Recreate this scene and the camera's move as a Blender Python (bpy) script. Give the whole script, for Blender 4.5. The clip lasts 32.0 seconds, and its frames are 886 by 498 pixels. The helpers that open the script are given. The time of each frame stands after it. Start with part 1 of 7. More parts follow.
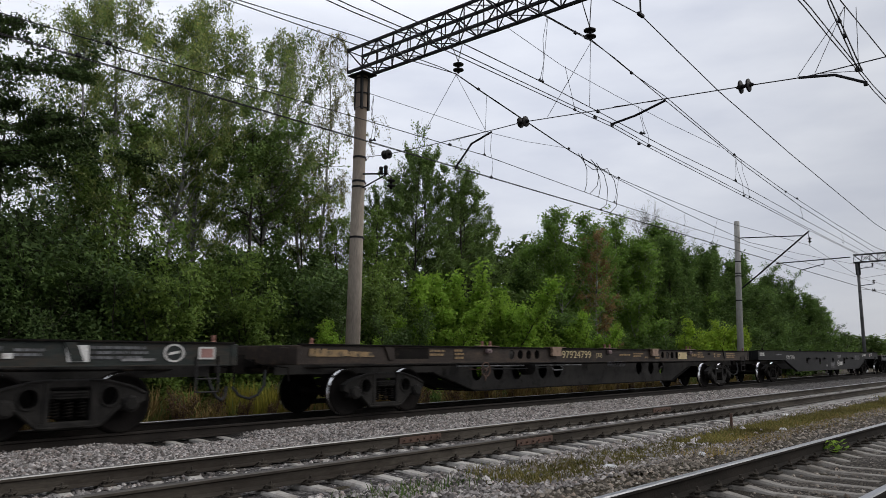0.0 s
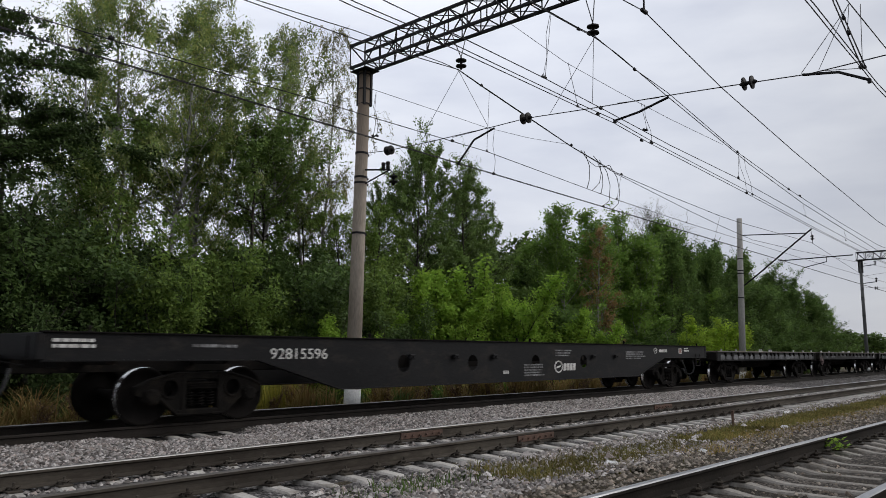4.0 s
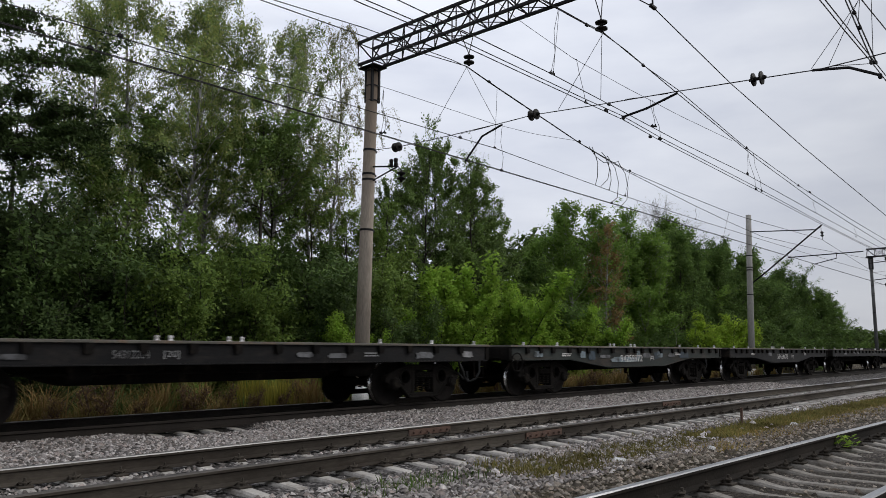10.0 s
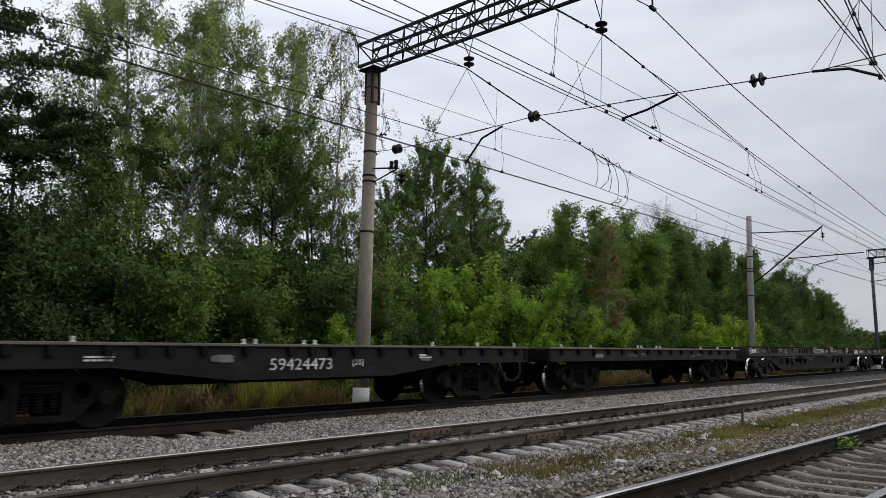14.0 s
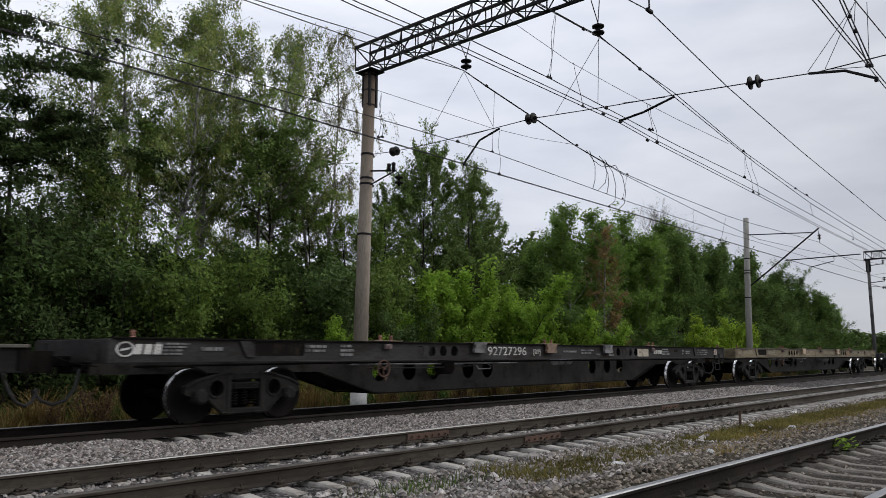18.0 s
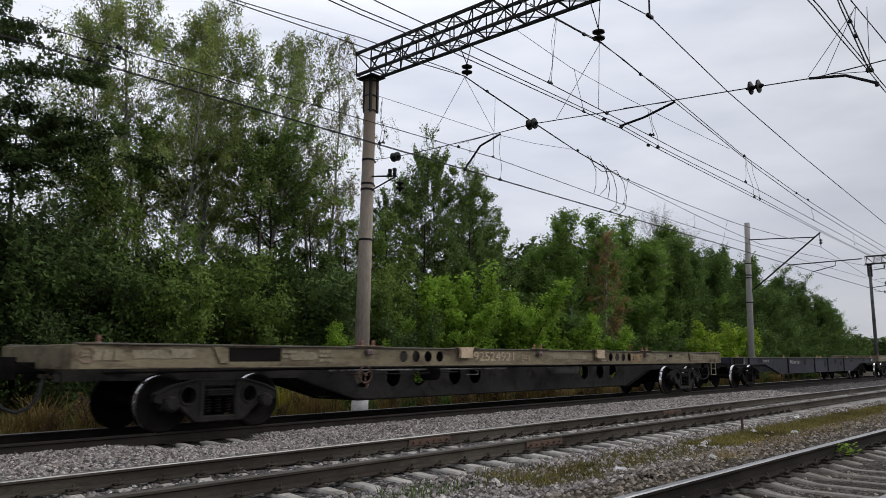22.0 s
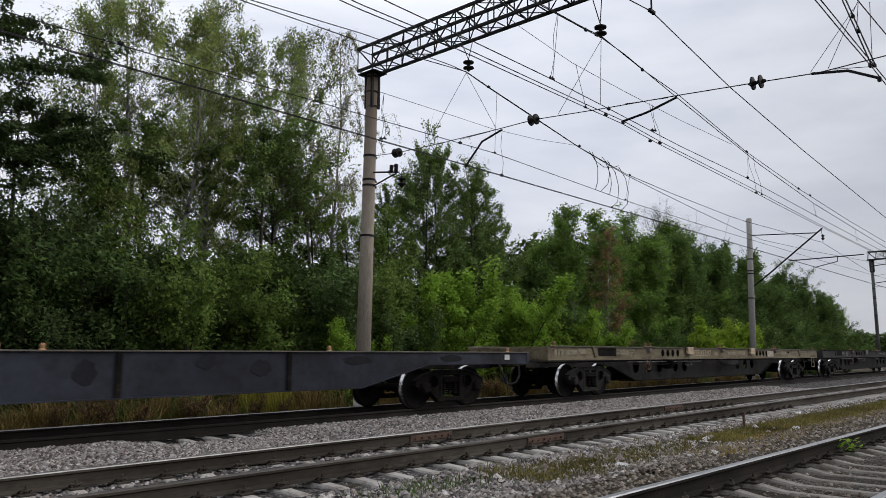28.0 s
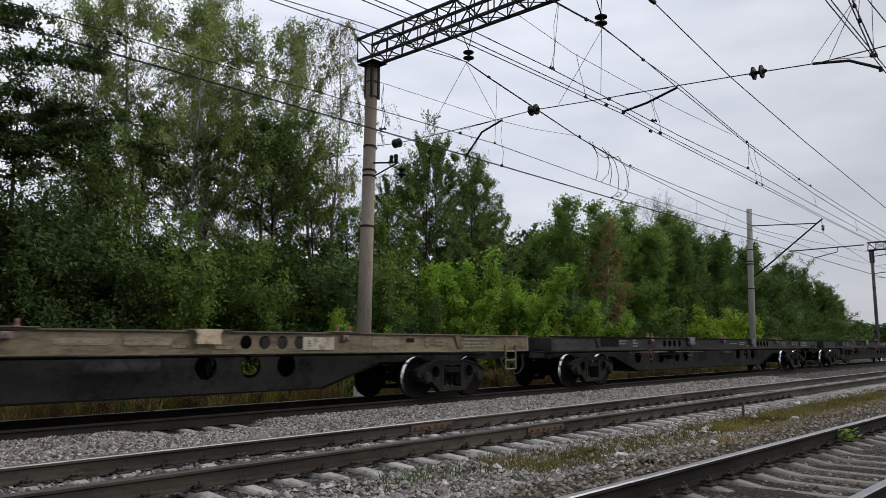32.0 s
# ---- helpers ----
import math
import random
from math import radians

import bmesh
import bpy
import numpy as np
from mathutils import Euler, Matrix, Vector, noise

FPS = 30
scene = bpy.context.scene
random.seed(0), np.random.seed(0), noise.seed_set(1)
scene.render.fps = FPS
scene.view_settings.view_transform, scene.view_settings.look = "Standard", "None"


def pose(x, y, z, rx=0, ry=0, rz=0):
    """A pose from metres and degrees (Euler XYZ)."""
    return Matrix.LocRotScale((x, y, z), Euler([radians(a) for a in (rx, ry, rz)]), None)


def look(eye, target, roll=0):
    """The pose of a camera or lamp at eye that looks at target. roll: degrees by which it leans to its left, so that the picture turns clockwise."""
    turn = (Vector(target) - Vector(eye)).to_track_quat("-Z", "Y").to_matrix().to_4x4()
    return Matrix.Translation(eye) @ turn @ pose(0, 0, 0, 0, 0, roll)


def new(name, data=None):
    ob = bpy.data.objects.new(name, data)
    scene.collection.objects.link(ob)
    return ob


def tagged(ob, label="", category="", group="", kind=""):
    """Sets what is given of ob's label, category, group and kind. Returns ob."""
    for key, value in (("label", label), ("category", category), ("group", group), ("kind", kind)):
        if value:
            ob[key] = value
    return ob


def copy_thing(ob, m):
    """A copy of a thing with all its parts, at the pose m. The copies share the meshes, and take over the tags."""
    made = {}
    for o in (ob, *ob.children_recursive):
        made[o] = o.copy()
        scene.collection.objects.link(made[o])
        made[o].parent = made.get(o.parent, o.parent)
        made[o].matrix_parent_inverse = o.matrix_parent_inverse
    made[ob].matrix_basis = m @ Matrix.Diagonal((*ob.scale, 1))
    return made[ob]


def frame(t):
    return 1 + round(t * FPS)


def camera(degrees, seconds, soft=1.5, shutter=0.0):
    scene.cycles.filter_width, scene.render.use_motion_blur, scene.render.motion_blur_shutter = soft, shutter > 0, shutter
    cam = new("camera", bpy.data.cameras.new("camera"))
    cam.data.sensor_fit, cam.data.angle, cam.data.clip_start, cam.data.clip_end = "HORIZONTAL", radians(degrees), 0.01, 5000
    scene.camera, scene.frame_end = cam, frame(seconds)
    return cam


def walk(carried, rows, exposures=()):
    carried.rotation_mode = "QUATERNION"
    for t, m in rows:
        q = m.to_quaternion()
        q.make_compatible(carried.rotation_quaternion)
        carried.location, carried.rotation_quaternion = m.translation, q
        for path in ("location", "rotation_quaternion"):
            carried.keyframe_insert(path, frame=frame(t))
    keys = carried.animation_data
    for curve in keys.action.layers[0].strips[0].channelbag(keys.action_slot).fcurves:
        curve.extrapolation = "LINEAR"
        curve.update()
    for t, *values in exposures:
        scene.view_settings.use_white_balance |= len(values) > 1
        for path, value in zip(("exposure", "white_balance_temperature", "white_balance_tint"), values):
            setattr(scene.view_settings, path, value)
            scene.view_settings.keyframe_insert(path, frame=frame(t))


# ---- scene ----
# (seconds, tilt, lean, turn) of the hand-held camera, which stands on one spot
TURNS = [
    (0, 98.190, 0.039, -48.908), (0.5, 98.202, -0.015, -48.976), (1, 98.173, -0.039, -48.983), (1.5, 98.090, -0.039, -48.974),
    (2, 98.014, -0.061, -48.954), (2.5, 97.937, -0.125, -48.923), (3, 97.895, -0.147, -48.881), (3.5, 97.900, -0.163, -48.828),
    (5.5, 97.836, -0.238, -48.595), (6, 97.835, -0.179, -48.452), (6.5, 97.831, -0.164, -48.277), (7, 97.818, -0.153, -48.120),
    (7.5, 97.794, -0.174, -48.031), (8, 97.781, -0.193, -48.011), (8.5, 97.760, -0.202, -48.019), (9, 97.706, -0.230, -48.045),
    (9.5, 97.654, -0.275, -48.118), (10, 97.646, -0.249, -48.184), (10.5, 97.656, -0.208, -48.217), (11, 97.648, -0.180, -48.218),
    (11.5, 97.656, -0.179, -48.220), (12, 97.695, -0.156, -48.222), (12.5, 97.720, -0.145, -48.258), (13, 97.755, -0.139, -48.266),
    (13.5, 97.773, -0.152, -48.216), (14, 97.776, -0.159, -48.140), (14.5, 97.775, -0.142, -48.069), (16.5, 97.789, -0.106, -48.129),
    (17, 97.852, -0.077, -48.194), (17.5, 97.907, -0.058, -48.260), (18, 97.952, -0.045, -48.318), (18.5, 97.969, -0.026, -48.370),
    (19, 97.991, -0.006, -48.419), (19.5, 98.033, -0.007, -48.492), (20, 98.097, -0.004, -48.559), (20.5, 98.164, -0.011, -48.596),
    (21, 98.242, -0.004, -48.544), (21.5, 98.309, 0.013, -48.398), (22, 98.361, 0.041, -48.220), (22.5, 98.384, 0.063, -48.122),
    (23, 98.392, 0.111, -48.098), (23.5, 98.395, 0.161, -48.102), (24, 98.384, 0.194, -48.142), (24.5, 98.346, 0.177, -48.228),
    (25, 98.301, 0.149, -48.302), (25.5, 98.261, 0.146, -48.312), (27.5, 98.104, 0.072, -48.114), (28, 98.051, 0.067, -48.088),
    (28.5, 97.976, 0.047, -48.082), (29, 97.884, 0.020, -48.090), (29.5, 97.800, -0.004, -48.110), (30, 97.708, -0.027, -48.153),
    (30.5, 97.616, -0.001, -48.171), (31, 97.506, 0.007, -48.168), (31.5, 97.417, 0.031, -48.141), (32, 97.333, 0.076, -48.086),
]
EYE_Z = 1.2158
cam = camera(61.0, 32.0, soft=0.82, shutter=0.25)
walk(cam, [(t, pose(0, 0, EYE_Z, a, b, c)) for t, a, b, c in TURNS], [(0, 0.0), (32.0, 0.0)])

# ---- sky and light: an overcast day ----
world = bpy.data.worlds.new("world")
scene.world = world
world.use_nodes = True
wn, wl = world.node_tree.nodes, world.node_tree.links
wn.clear()
SUN_UP, SUN_TURN = radians(38), radians(120)
sky = wn.new("ShaderNodeTexSky")
sky.sky_type, sky.sun_disc = "NISHITA", False
sky.sun_elevation, sky.sun_rotation = SUN_UP, SUN_TURN
sky.air_density, sky.dust_density = 1.0, 3.0
w_co = wn.new("ShaderNodeTexCoord")
w_map = wn.new("ShaderNodeMapping")
w_map.inputs["Scale"].default_value = (1.0, 1.6, 5.0)
w_noise = wn.new("ShaderNodeTexNoise")
w_noise.inputs["Scale"].default_value = 1.6
w_noise.inputs["Detail"].default_value = 6
w_noise.inputs["Roughness"].default_value = 0.5
w_ramp = wn.new("ShaderNodeValToRGB")
w_ramp.color_ramp.elements[0].position, w_ramp.color_ramp.elements[0].color = 0.32, (0.62, 0.655, 0.755, 1)
w_ramp.color_ramp.elements[1].position, w_ramp.color_ramp.elements[1].color = 0.68, (0.93, 0.955, 1.01, 1)
w_dim = wn.new("ShaderNodeVectorMath")
w_dim.operation = "SCALE"
w_dim.inputs["Scale"].default_value = 0.08
w_mix = wn.new("ShaderNodeMix")
w_mix.data_type = "RGBA"
w_mix.inputs[0].default_value = 0.93
w_bg = wn.new("ShaderNodeBackground")
w_bg.inputs["Strength"].default_value = 1.0
w_out = wn.new("ShaderNodeOutputWorld")
wl.new(w_co.outputs["Generated"], w_map.inputs["Vector"])
wl.new(w_map.outputs[0], w_noise.inputs["Vector"])
wl.new(w_noise.outputs["Fac"], w_ramp.inputs[0])
wl.new(sky.outputs[0], w_dim.inputs[0])
wl.new(w_dim.outputs[0], w_mix.inputs[6])
# an overcast sky is paler overhead than at the horizon
w_sep, w_rise, w_grade = wn.new("ShaderNodeSeparateXYZ"), wn.new("ShaderNodeMapRange"), wn.new("ShaderNodeVectorMath")
w_rise.inputs["From Min"].default_value, w_rise.inputs["From Max"].default_value = 0.0, 0.5
w_rise.inputs["To Min"].default_value, w_rise.inputs["To Max"].default_value = 0.82, 1.12
w_grade.operation = "SCALE"
wl.new(w_co.outputs["Generated"], w_sep.inputs[0])
wl.new(w_sep.outputs[2], w_rise.inputs["Value"])
wl.new(w_ramp.outputs[0], w_grade.inputs[0])
wl.new(w_rise.outputs[0], w_grade.inputs["Scale"])
# the cloud is thinner, and so brighter, on the side of the wood
w_dot, w_thin, w_patch = wn.new("ShaderNodeVectorMath"), wn.new("ShaderNodeMapRange"), wn.new("ShaderNodeVectorMath")
w_dot.operation, w_patch.operation = "DOT_PRODUCT", "SCALE"
w_dot.inputs[1].default_value = (0.549, 0.798, 0.249)
w_thin.interpolation_type = "SMOOTHSTEP"
w_thin.inputs["From Min"].default_value, w_thin.inputs["From Max"].default_value = 0.62, 1.0
w_thin.inputs["To Min"].default_value, w_thin.inputs["To Max"].default_value = 0.77, 1.15
wl.new(w_co.outputs["Generated"], w_dot.inputs[0])
wl.new(w_dot.outputs["Value"], w_thin.inputs["Value"])
wl.new(w_grade.outputs[0], w_patch.inputs[0])
wl.new(w_thin.outputs[0], w_patch.inputs["Scale"])
wl.new(w_patch.outputs[0], w_mix.inputs[7])
wl.new(w_mix.outputs[2], w_bg.inputs[0])
wl.new(w_bg.outputs[0], w_out.inputs[0])

sun = new("sun", bpy.data.lights.new("sun", "SUN"))
sun.data.energy, sun.data.angle, sun.data.color = 1.35, radians(40), (1, 0.97, 0.92)
sun.matrix_world = look((20, -20, 22), (0, 0, 0))

# ---- materials ----
def mat(name, c1, c2, rough=0.8, metal=0.0, coarse=1.5, fine=30.0, bump=0.15, stain=None, gloss=0.5, stretch=(1, 1, 1)):
    """A worn surface: two colours by a coarse noise, fine grain, relief and, if given, stains (colour, amount, scale)."""
    m = bpy.data.materials.new(name)
    m.use_nodes = True
    n, l = m.node_tree.nodes, m.node_tree.links
    b = n["Principled BSDF"]
    co, mp, info = n.new("ShaderNodeTexCoord"), n.new("ShaderNodeMapping"), n.new("ShaderNodeObjectInfo")
    mp.inputs["Scale"].default_value = stretch
    off = n.new("ShaderNodeMath")
    off.operation = "MULTIPLY"
    off.inputs[1].default_value = 40
    l.new(info.outputs["Random"], off.inputs[0])
    l.new(co.outputs["Object"], mp.inputs["Vector"])
    l.new(off.outputs[0], mp.inputs["Location"])
    a, f = n.new("ShaderNodeTexNoise"), n.new("ShaderNodeTexNoise")
    a.inputs["Scale"].default_value, a.inputs["Detail"].default_value = coarse, 5
    f.inputs["Scale"].default_value, f.inputs["Detail"].default_value = fine, 4
    for t in (a, f):
        l.new(mp.outputs[0], t.inputs["Vector"])
    r = n.new("ShaderNodeValToRGB")
    r.color_ramp.elements[0].position, r.color_ramp.elements[0].color = 0.35, (*c1, 1)
    r.color_ramp.elements[1].position, r.color_ramp.elements[1].color = 0.65, (*c2, 1)
    l.new(a.outputs["Fac"], r.inputs[0])
    last = r.outputs[0]
    if stain:
        s, sr, mx = n.new("ShaderNodeTexNoise"), n.new("ShaderNodeValToRGB"), n.new("ShaderNodeMix")
        s.inputs["Scale"].default_value, s.inputs["Detail"].default_value, s.inputs["Roughness"].default_value = stain[2], 8, 0.7
        sr.color_ramp.elements[0].position, sr.color_ramp.elements[1].position = 0.6 - 0.3 * stain[1], 0.75 - 0.2 * stain[1]
        mx.data_type = "RGBA"
        mx.inputs[7].default_value = (*stain[0], 1)
        l.new(mp.outputs[0], s.inputs["Vector"])
        l.new(s.outputs["Fac"], sr.inputs[0])
        l.new(sr.outputs[0], mx.inputs[0])
        l.new(last, mx.inputs[6])
        last = mx.outputs[2]
    g, mr = n.new("ShaderNodeMix"), n.new("ShaderNodeMapRange")
    g.data_type, g.blend_type = "RGBA", "MULTIPLY"
    g.inputs[0].default_value = 1.0
    mr.inputs["To Min"].default_value, mr.inputs["To Max"].default_value = 0.62, 1.38
    l.new(f.outputs["Fac"], mr.inputs["Value"])
    l.new(last, g.inputs[6])
    l.new(mr.outputs[0], g.inputs[7])
    l.new(g.outputs[2], b.inputs["Base Color"])
    rr = n.new("ShaderNodeMapRange")
    rr.inputs["To Min"].default_value, rr.inputs["To Max"].default_value = max(0.05, rough - 0.12), min(1, rough + 0.12)
    l.new(a.outputs["Fac"], rr.inputs["Value"])
    l.new(rr.outputs[0], b.inputs["Roughness"])
    b.inputs["Metallic"].default_value = metal
    b.inputs["Specular IOR Level"].default_value = gloss
    if bump:
        bp = n.new("ShaderNodeBump")
        bp.inputs["Strength"].default_value, bp.inputs["Distance"].default_value = bump, 0.02
        l.new(f.outputs["Fac"], bp.inputs["Height"])
        l.new(bp.outputs[0], b.inputs["Normal"])
    return m


def piece_mat(name, colors, rough=0.9, fine=25.0, through_light=0.0, gloss=0.12):
    """Loose pieces (stones, leaves, blades): each island takes a colour of its own from a ramp."""
    m = bpy.data.materials.new(name)
    m.use_nodes = True
    n, l = m.node_tree.nodes, m.node_tree.links
    b = n["Principled BSDF"]
    geo, info, add, fr = n.new("ShaderNodeNewGeometry"), n.new("ShaderNodeObjectInfo"), n.new("ShaderNodeMath"), n.new("ShaderNodeValToRGB")
    el = fr.color_ramp.elements
    while len(el) < len(colors):
        el.new(0.5)
    for i, c in enumerate(colors):
        el[i].position, el[i].color = i / (len(colors) - 1), (*c, 1)
    add.operation = "MULTIPLY_ADD"
    add.inputs[1].default_value = 0.18
    l.new(info.outputs["Random"], add.inputs[0])
    sc = n.new("ShaderNodeMath")
    sc.operation = "MULTIPLY"
    sc.inputs[1].default_value = 0.82
    l.new(geo.outputs["Random Per Island"], sc.inputs[0])
    l.new(sc.outputs[0], add.inputs[2])
    l.new(add.outputs[0], fr.inputs[0])
    co, no, mr, g = n.new("ShaderNodeTexCoord"), n.new("ShaderNodeTexNoise"), n.new("ShaderNodeMapRange"), n.new("ShaderNodeMix")
    no.inputs["Scale"].default_value = fine if not through_light else 0.6
    mr.inputs["From Min"].default_value, mr.inputs["From Max"].default_value = 0.25, 0.75
    mr.inputs["To Min"].default_value, mr.inputs["To Max"].default_value = 0.5, 1.5
    g.data_type, g.blend_type = "RGBA", "MULTIPLY"
    g.inputs[0].default_value = 1
    l.new(co.outputs["Object"], no.inputs["Vector"])
    l.new(no.outputs["Fac"], mr.inputs["Value"])
    l.new(fr.outputs[0], g.inputs[6])
    l.new(mr.outputs[0], g.inputs[7])
    l.new(g.outputs[2], b.inputs["Base Color"])
    b.inputs["Roughness"].default_value = rough
    b.inputs["Specular IOR Level"].default_value = gloss
    if through_light:
        tr, mx = n.new("ShaderNodeBsdfTranslucent"), n.new("ShaderNodeMixShader")
        mx.inputs[0].default_value = through_light
        l.new(g.outputs[2], tr.inputs["Color"])
        l.new(b.outputs[0], mx.inputs[1])
        l.new(tr.outputs[0], mx.inputs[2])
        l.new(mx.outputs[0], n["Material Output"].inputs["Surface"])
    return m


def gravel_mat(name, colors, size, soil, soil_amount):
    """Broken stone seen as a surface: cells with a shade each and deep joints, over soil in patches."""
    m = bpy.data.materials.new(name)
    m.use_nodes = True
    n, l = m.node_tree.nodes, m.node_tree.links
    b = n["Principled BSDF"]
    co, vo, ve, r = n.new("ShaderNodeTexCoord"), n.new("ShaderNodeTexVoronoi"), n.new("ShaderNodeTexVoronoi"), n.new("ShaderNodeValToRGB")
    vo.inputs["Scale"].default_value = ve.inputs["Scale"].default_value = 1 / size
    ve.feature = "DISTANCE_TO_EDGE"
    sep = n.new("ShaderNodeSeparateColor")
    l.new(co.outputs["Object"], vo.inputs["Vector"])
    l.new(co.outputs["Object"], ve.inputs["Vector"])
    l.new(vo.outputs["Color"], sep.inputs[0])
    el = r.color_ramp.elements
    while len(el) < len(colors):
        el.new(0.5)
    for i, c in enumerate(colors):
        el[i].position, el[i].color = i / (len(colors) - 1), (*c, 1)
    l.new(sep.outputs[0], r.inputs[0])
    no, nr, mx = n.new("ShaderNodeTexNoise"), n.new("ShaderNodeValToRGB"), n.new("ShaderNodeMix")
    no.inputs["Scale"].default_value, no.inputs["Detail"].default_value, no.inputs["Roughness"].default_value = 0.9, 8, 0.65
    nr.color_ramp.elements[0].position, nr.color_ramp.elements[1].position = 0.62 - 0.4 * soil_amount, 0.78 - 0.4 * soil_amount
    mx.data_type = "RGBA"
    mx.inputs[7].default_value = (*soil, 1)
    l.new(co.outputs["Object"], no.inputs["Vector"])
    l.new(no.outputs["Fac"], nr.inputs[0])
    l.new(nr.outputs[0], mx.inputs[0])
    l.new(r.outputs[0], mx.inputs[6])
    jr, jm = n.new("ShaderNodeMapRange"), n.new("ShaderNodeMix")
    jr.inputs["From Max"].default_value, jr.inputs["To Min"].default_value = 0.22, 0.12
    jm.data_type, jm.blend_type = "RGBA", "MULTIPLY"
    jm.inputs[0].default_value = 1
    l.new(ve.outputs["Distance"], jr.inputs["Value"])
    l.new(mx.outputs[2], jm.inputs[6])
    l.new(jr.outputs[0], jm.inputs[7])
    l.new(jm.outputs[2], b.inputs["Base Color"])
    bp = n.new("ShaderNodeBump")
    bp.inputs["Strength"].default_value, bp.inputs["Distance"].default_value = 0.9, size * 0.6
    l.new(ve.outputs["Distance"], bp.inputs["Height"])
    l.new(bp.outputs[0], b.inputs["Normal"])
    b.inputs["Roughness"].default_value = 0.95
    b.inputs["Specular IOR Level"].default_value = 0.2
    return m


STONES = [(0.028, 0.026, 0.025), (0.115, 0.106, 0.102), (0.22, 0.204, 0.198), (0.065, 0.059, 0.056), (0.30, 0.282, 0.276)]
M_GRAVEL = gravel_mat("ballast_stone", STONES, 0.06, (0.130, 0.105, 0.085), 0.12)
M_SOIL = gravel_mat("stony_soil", [(0.055, 0.045, 0.034), (0.11, 0.09, 0.066), (0.19, 0.16, 0.13)], 0.05, (0.075, 0.06, 0.032), 0.65)
M_STONE = piece_mat("loose_stone", [(0.020, 0.018, 0.017), (0.31, 0.285, 0.27), (0.07, 0.062, 0.057), (0.47, 0.44, 0.42), (0.05, 0.044, 0.040), (0.32, 0.27, 0.245), (0.66, 0.63, 0.61)])
M_EARTHYSTONE = piece_mat("earthy_stones", [(0.014, 0.012, 0.01), (0.223, 0.194, 0.162), (0.05, 0.042, 0.034), (0.338, 0.299, 0.252), (0.036, 0.03, 0.024), (0.23, 0.184, 0.147), (0.475, 0.428, 0.366)])
M_CONCRETE = mat("grey_concrete", (0.33, 0.31, 0.285), (0.47, 0.445, 0.41), 0.9, 0, 1.2, 40, 0.3, ((0.15, 0.128, 0.105), 0.3, 3), gloss=0.2)
M_MAST = mat("mast_concrete", (0.285, 0.243, 0.198), (0.36, 0.312, 0.258), 0.9, 0, 0.5, 30, 0.15, ((0.18, 0.145, 0.115), 0.25, 1.2), stretch=(1, 1, 0.2), gloss=0.2)
# rust washed down the upper shaft from the steel head
nt = M_MAST.node_tree
rust_z, rust_up, rust_mix = nt.nodes.new("ShaderNodeSeparateXYZ"), nt.nodes.new("ShaderNodeMapRange"), nt.nodes.new("ShaderNodeMix")
nt.links.new(nt.nodes.new("ShaderNodeTexCoord").outputs["Object"], rust_z.inputs[0])
rust_up.inputs["From Min"].default_value, rust_up.inputs["From Max"].default_value, rust_up.inputs["To Max"].default_value = 4.8, 9.0, 0.85
rust_mix.data_type = "RGBA"
rust_mix.inputs[7].default_value = (0.088, 0.062, 0.044, 1)
was = nt.nodes["Principled BSDF"].inputs["Base Color"].links[0].from_socket
nt.links.new(rust_z.outputs["Z"], rust_up.inputs["Value"])
nt.links.new(rust_up.outputs[0], rust_mix.inputs[0])
nt.links.new(was, rust_mix.inputs[6])
nt.links.new(rust_mix.outputs[2], nt.nodes["Principled BSDF"].inputs["Base Color"])
M_FARMAST = mat("weathered_dark_mast", (0.085, 0.085, 0.087), (0.13, 0.13, 0.13), 0.9, 0, 0.5, 30, 0.15, gloss=0.2)
M_MASTGREY = mat("grey_mast_concrete", (0.27, 0.262, 0.245), (0.36, 0.352, 0.33), 0.9, 0, 0.5, 30, 0.15, ((0.19, 0.18, 0.16), 0.2, 1.2), stretch=(1, 1, 0.2), gloss=0.2)
M_RUST = mat("brown_rail_side", (0.040, 0.034, 0.028), (0.082, 0.071, 0.058), 0.85, 0.0, 1.2, 40, 0.2, ((0.026, 0.020, 0.016), 0.4, 2), gloss=0.12, stretch=(0.3, 1, 1))
M_TREADED = mat("polished_rail_head", (0.27, 0.27, 0.28), (0.38, 0.38, 0.385), 0.36, 1.0, 3, 50, 0.03, stretch=(0.1, 1, 1))
M_WHEELDARK = mat("grimy_wheel_steel", (0.008, 0.007, 0.0065), (0.015, 0.013, 0.012), 0.85, 0, 3, 30, 0.2, gloss=0.06)
M_TREAD = mat("polished_wheel_tread", (0.80, 0.80, 0.80), (0.9, 0.9, 0.9), 0.24, 1.0, 4, 30, 0.02)
M_BOGIE = mat("oily_cast_iron", (0.006, 0.0055, 0.005), (0.012, 0.0105, 0.0095), 0.85, 0, 4, 40, 0.3, ((0.018, 0.015, 0.012), 0.3, 5), gloss=0.06)
M_DUSTY = mat("dusty_cast_iron", (0.012, 0.011, 0.0102), (0.024, 0.022, 0.020), 0.7, 0, 4, 40, 0.3, ((0.008, 0.0075, 0.007), 0.3, 5), gloss=0.15)
M_BLACK = mat("black_weathered_paint", (0.0055, 0.0055, 0.0062), (0.011, 0.0108, 0.0115), 0.55, 0, 0.9, 18, 0.15, ((0.021, 0.018, 0.016), 0.3, 2.6), 0.15, stretch=(0.5, 1, 1.4))
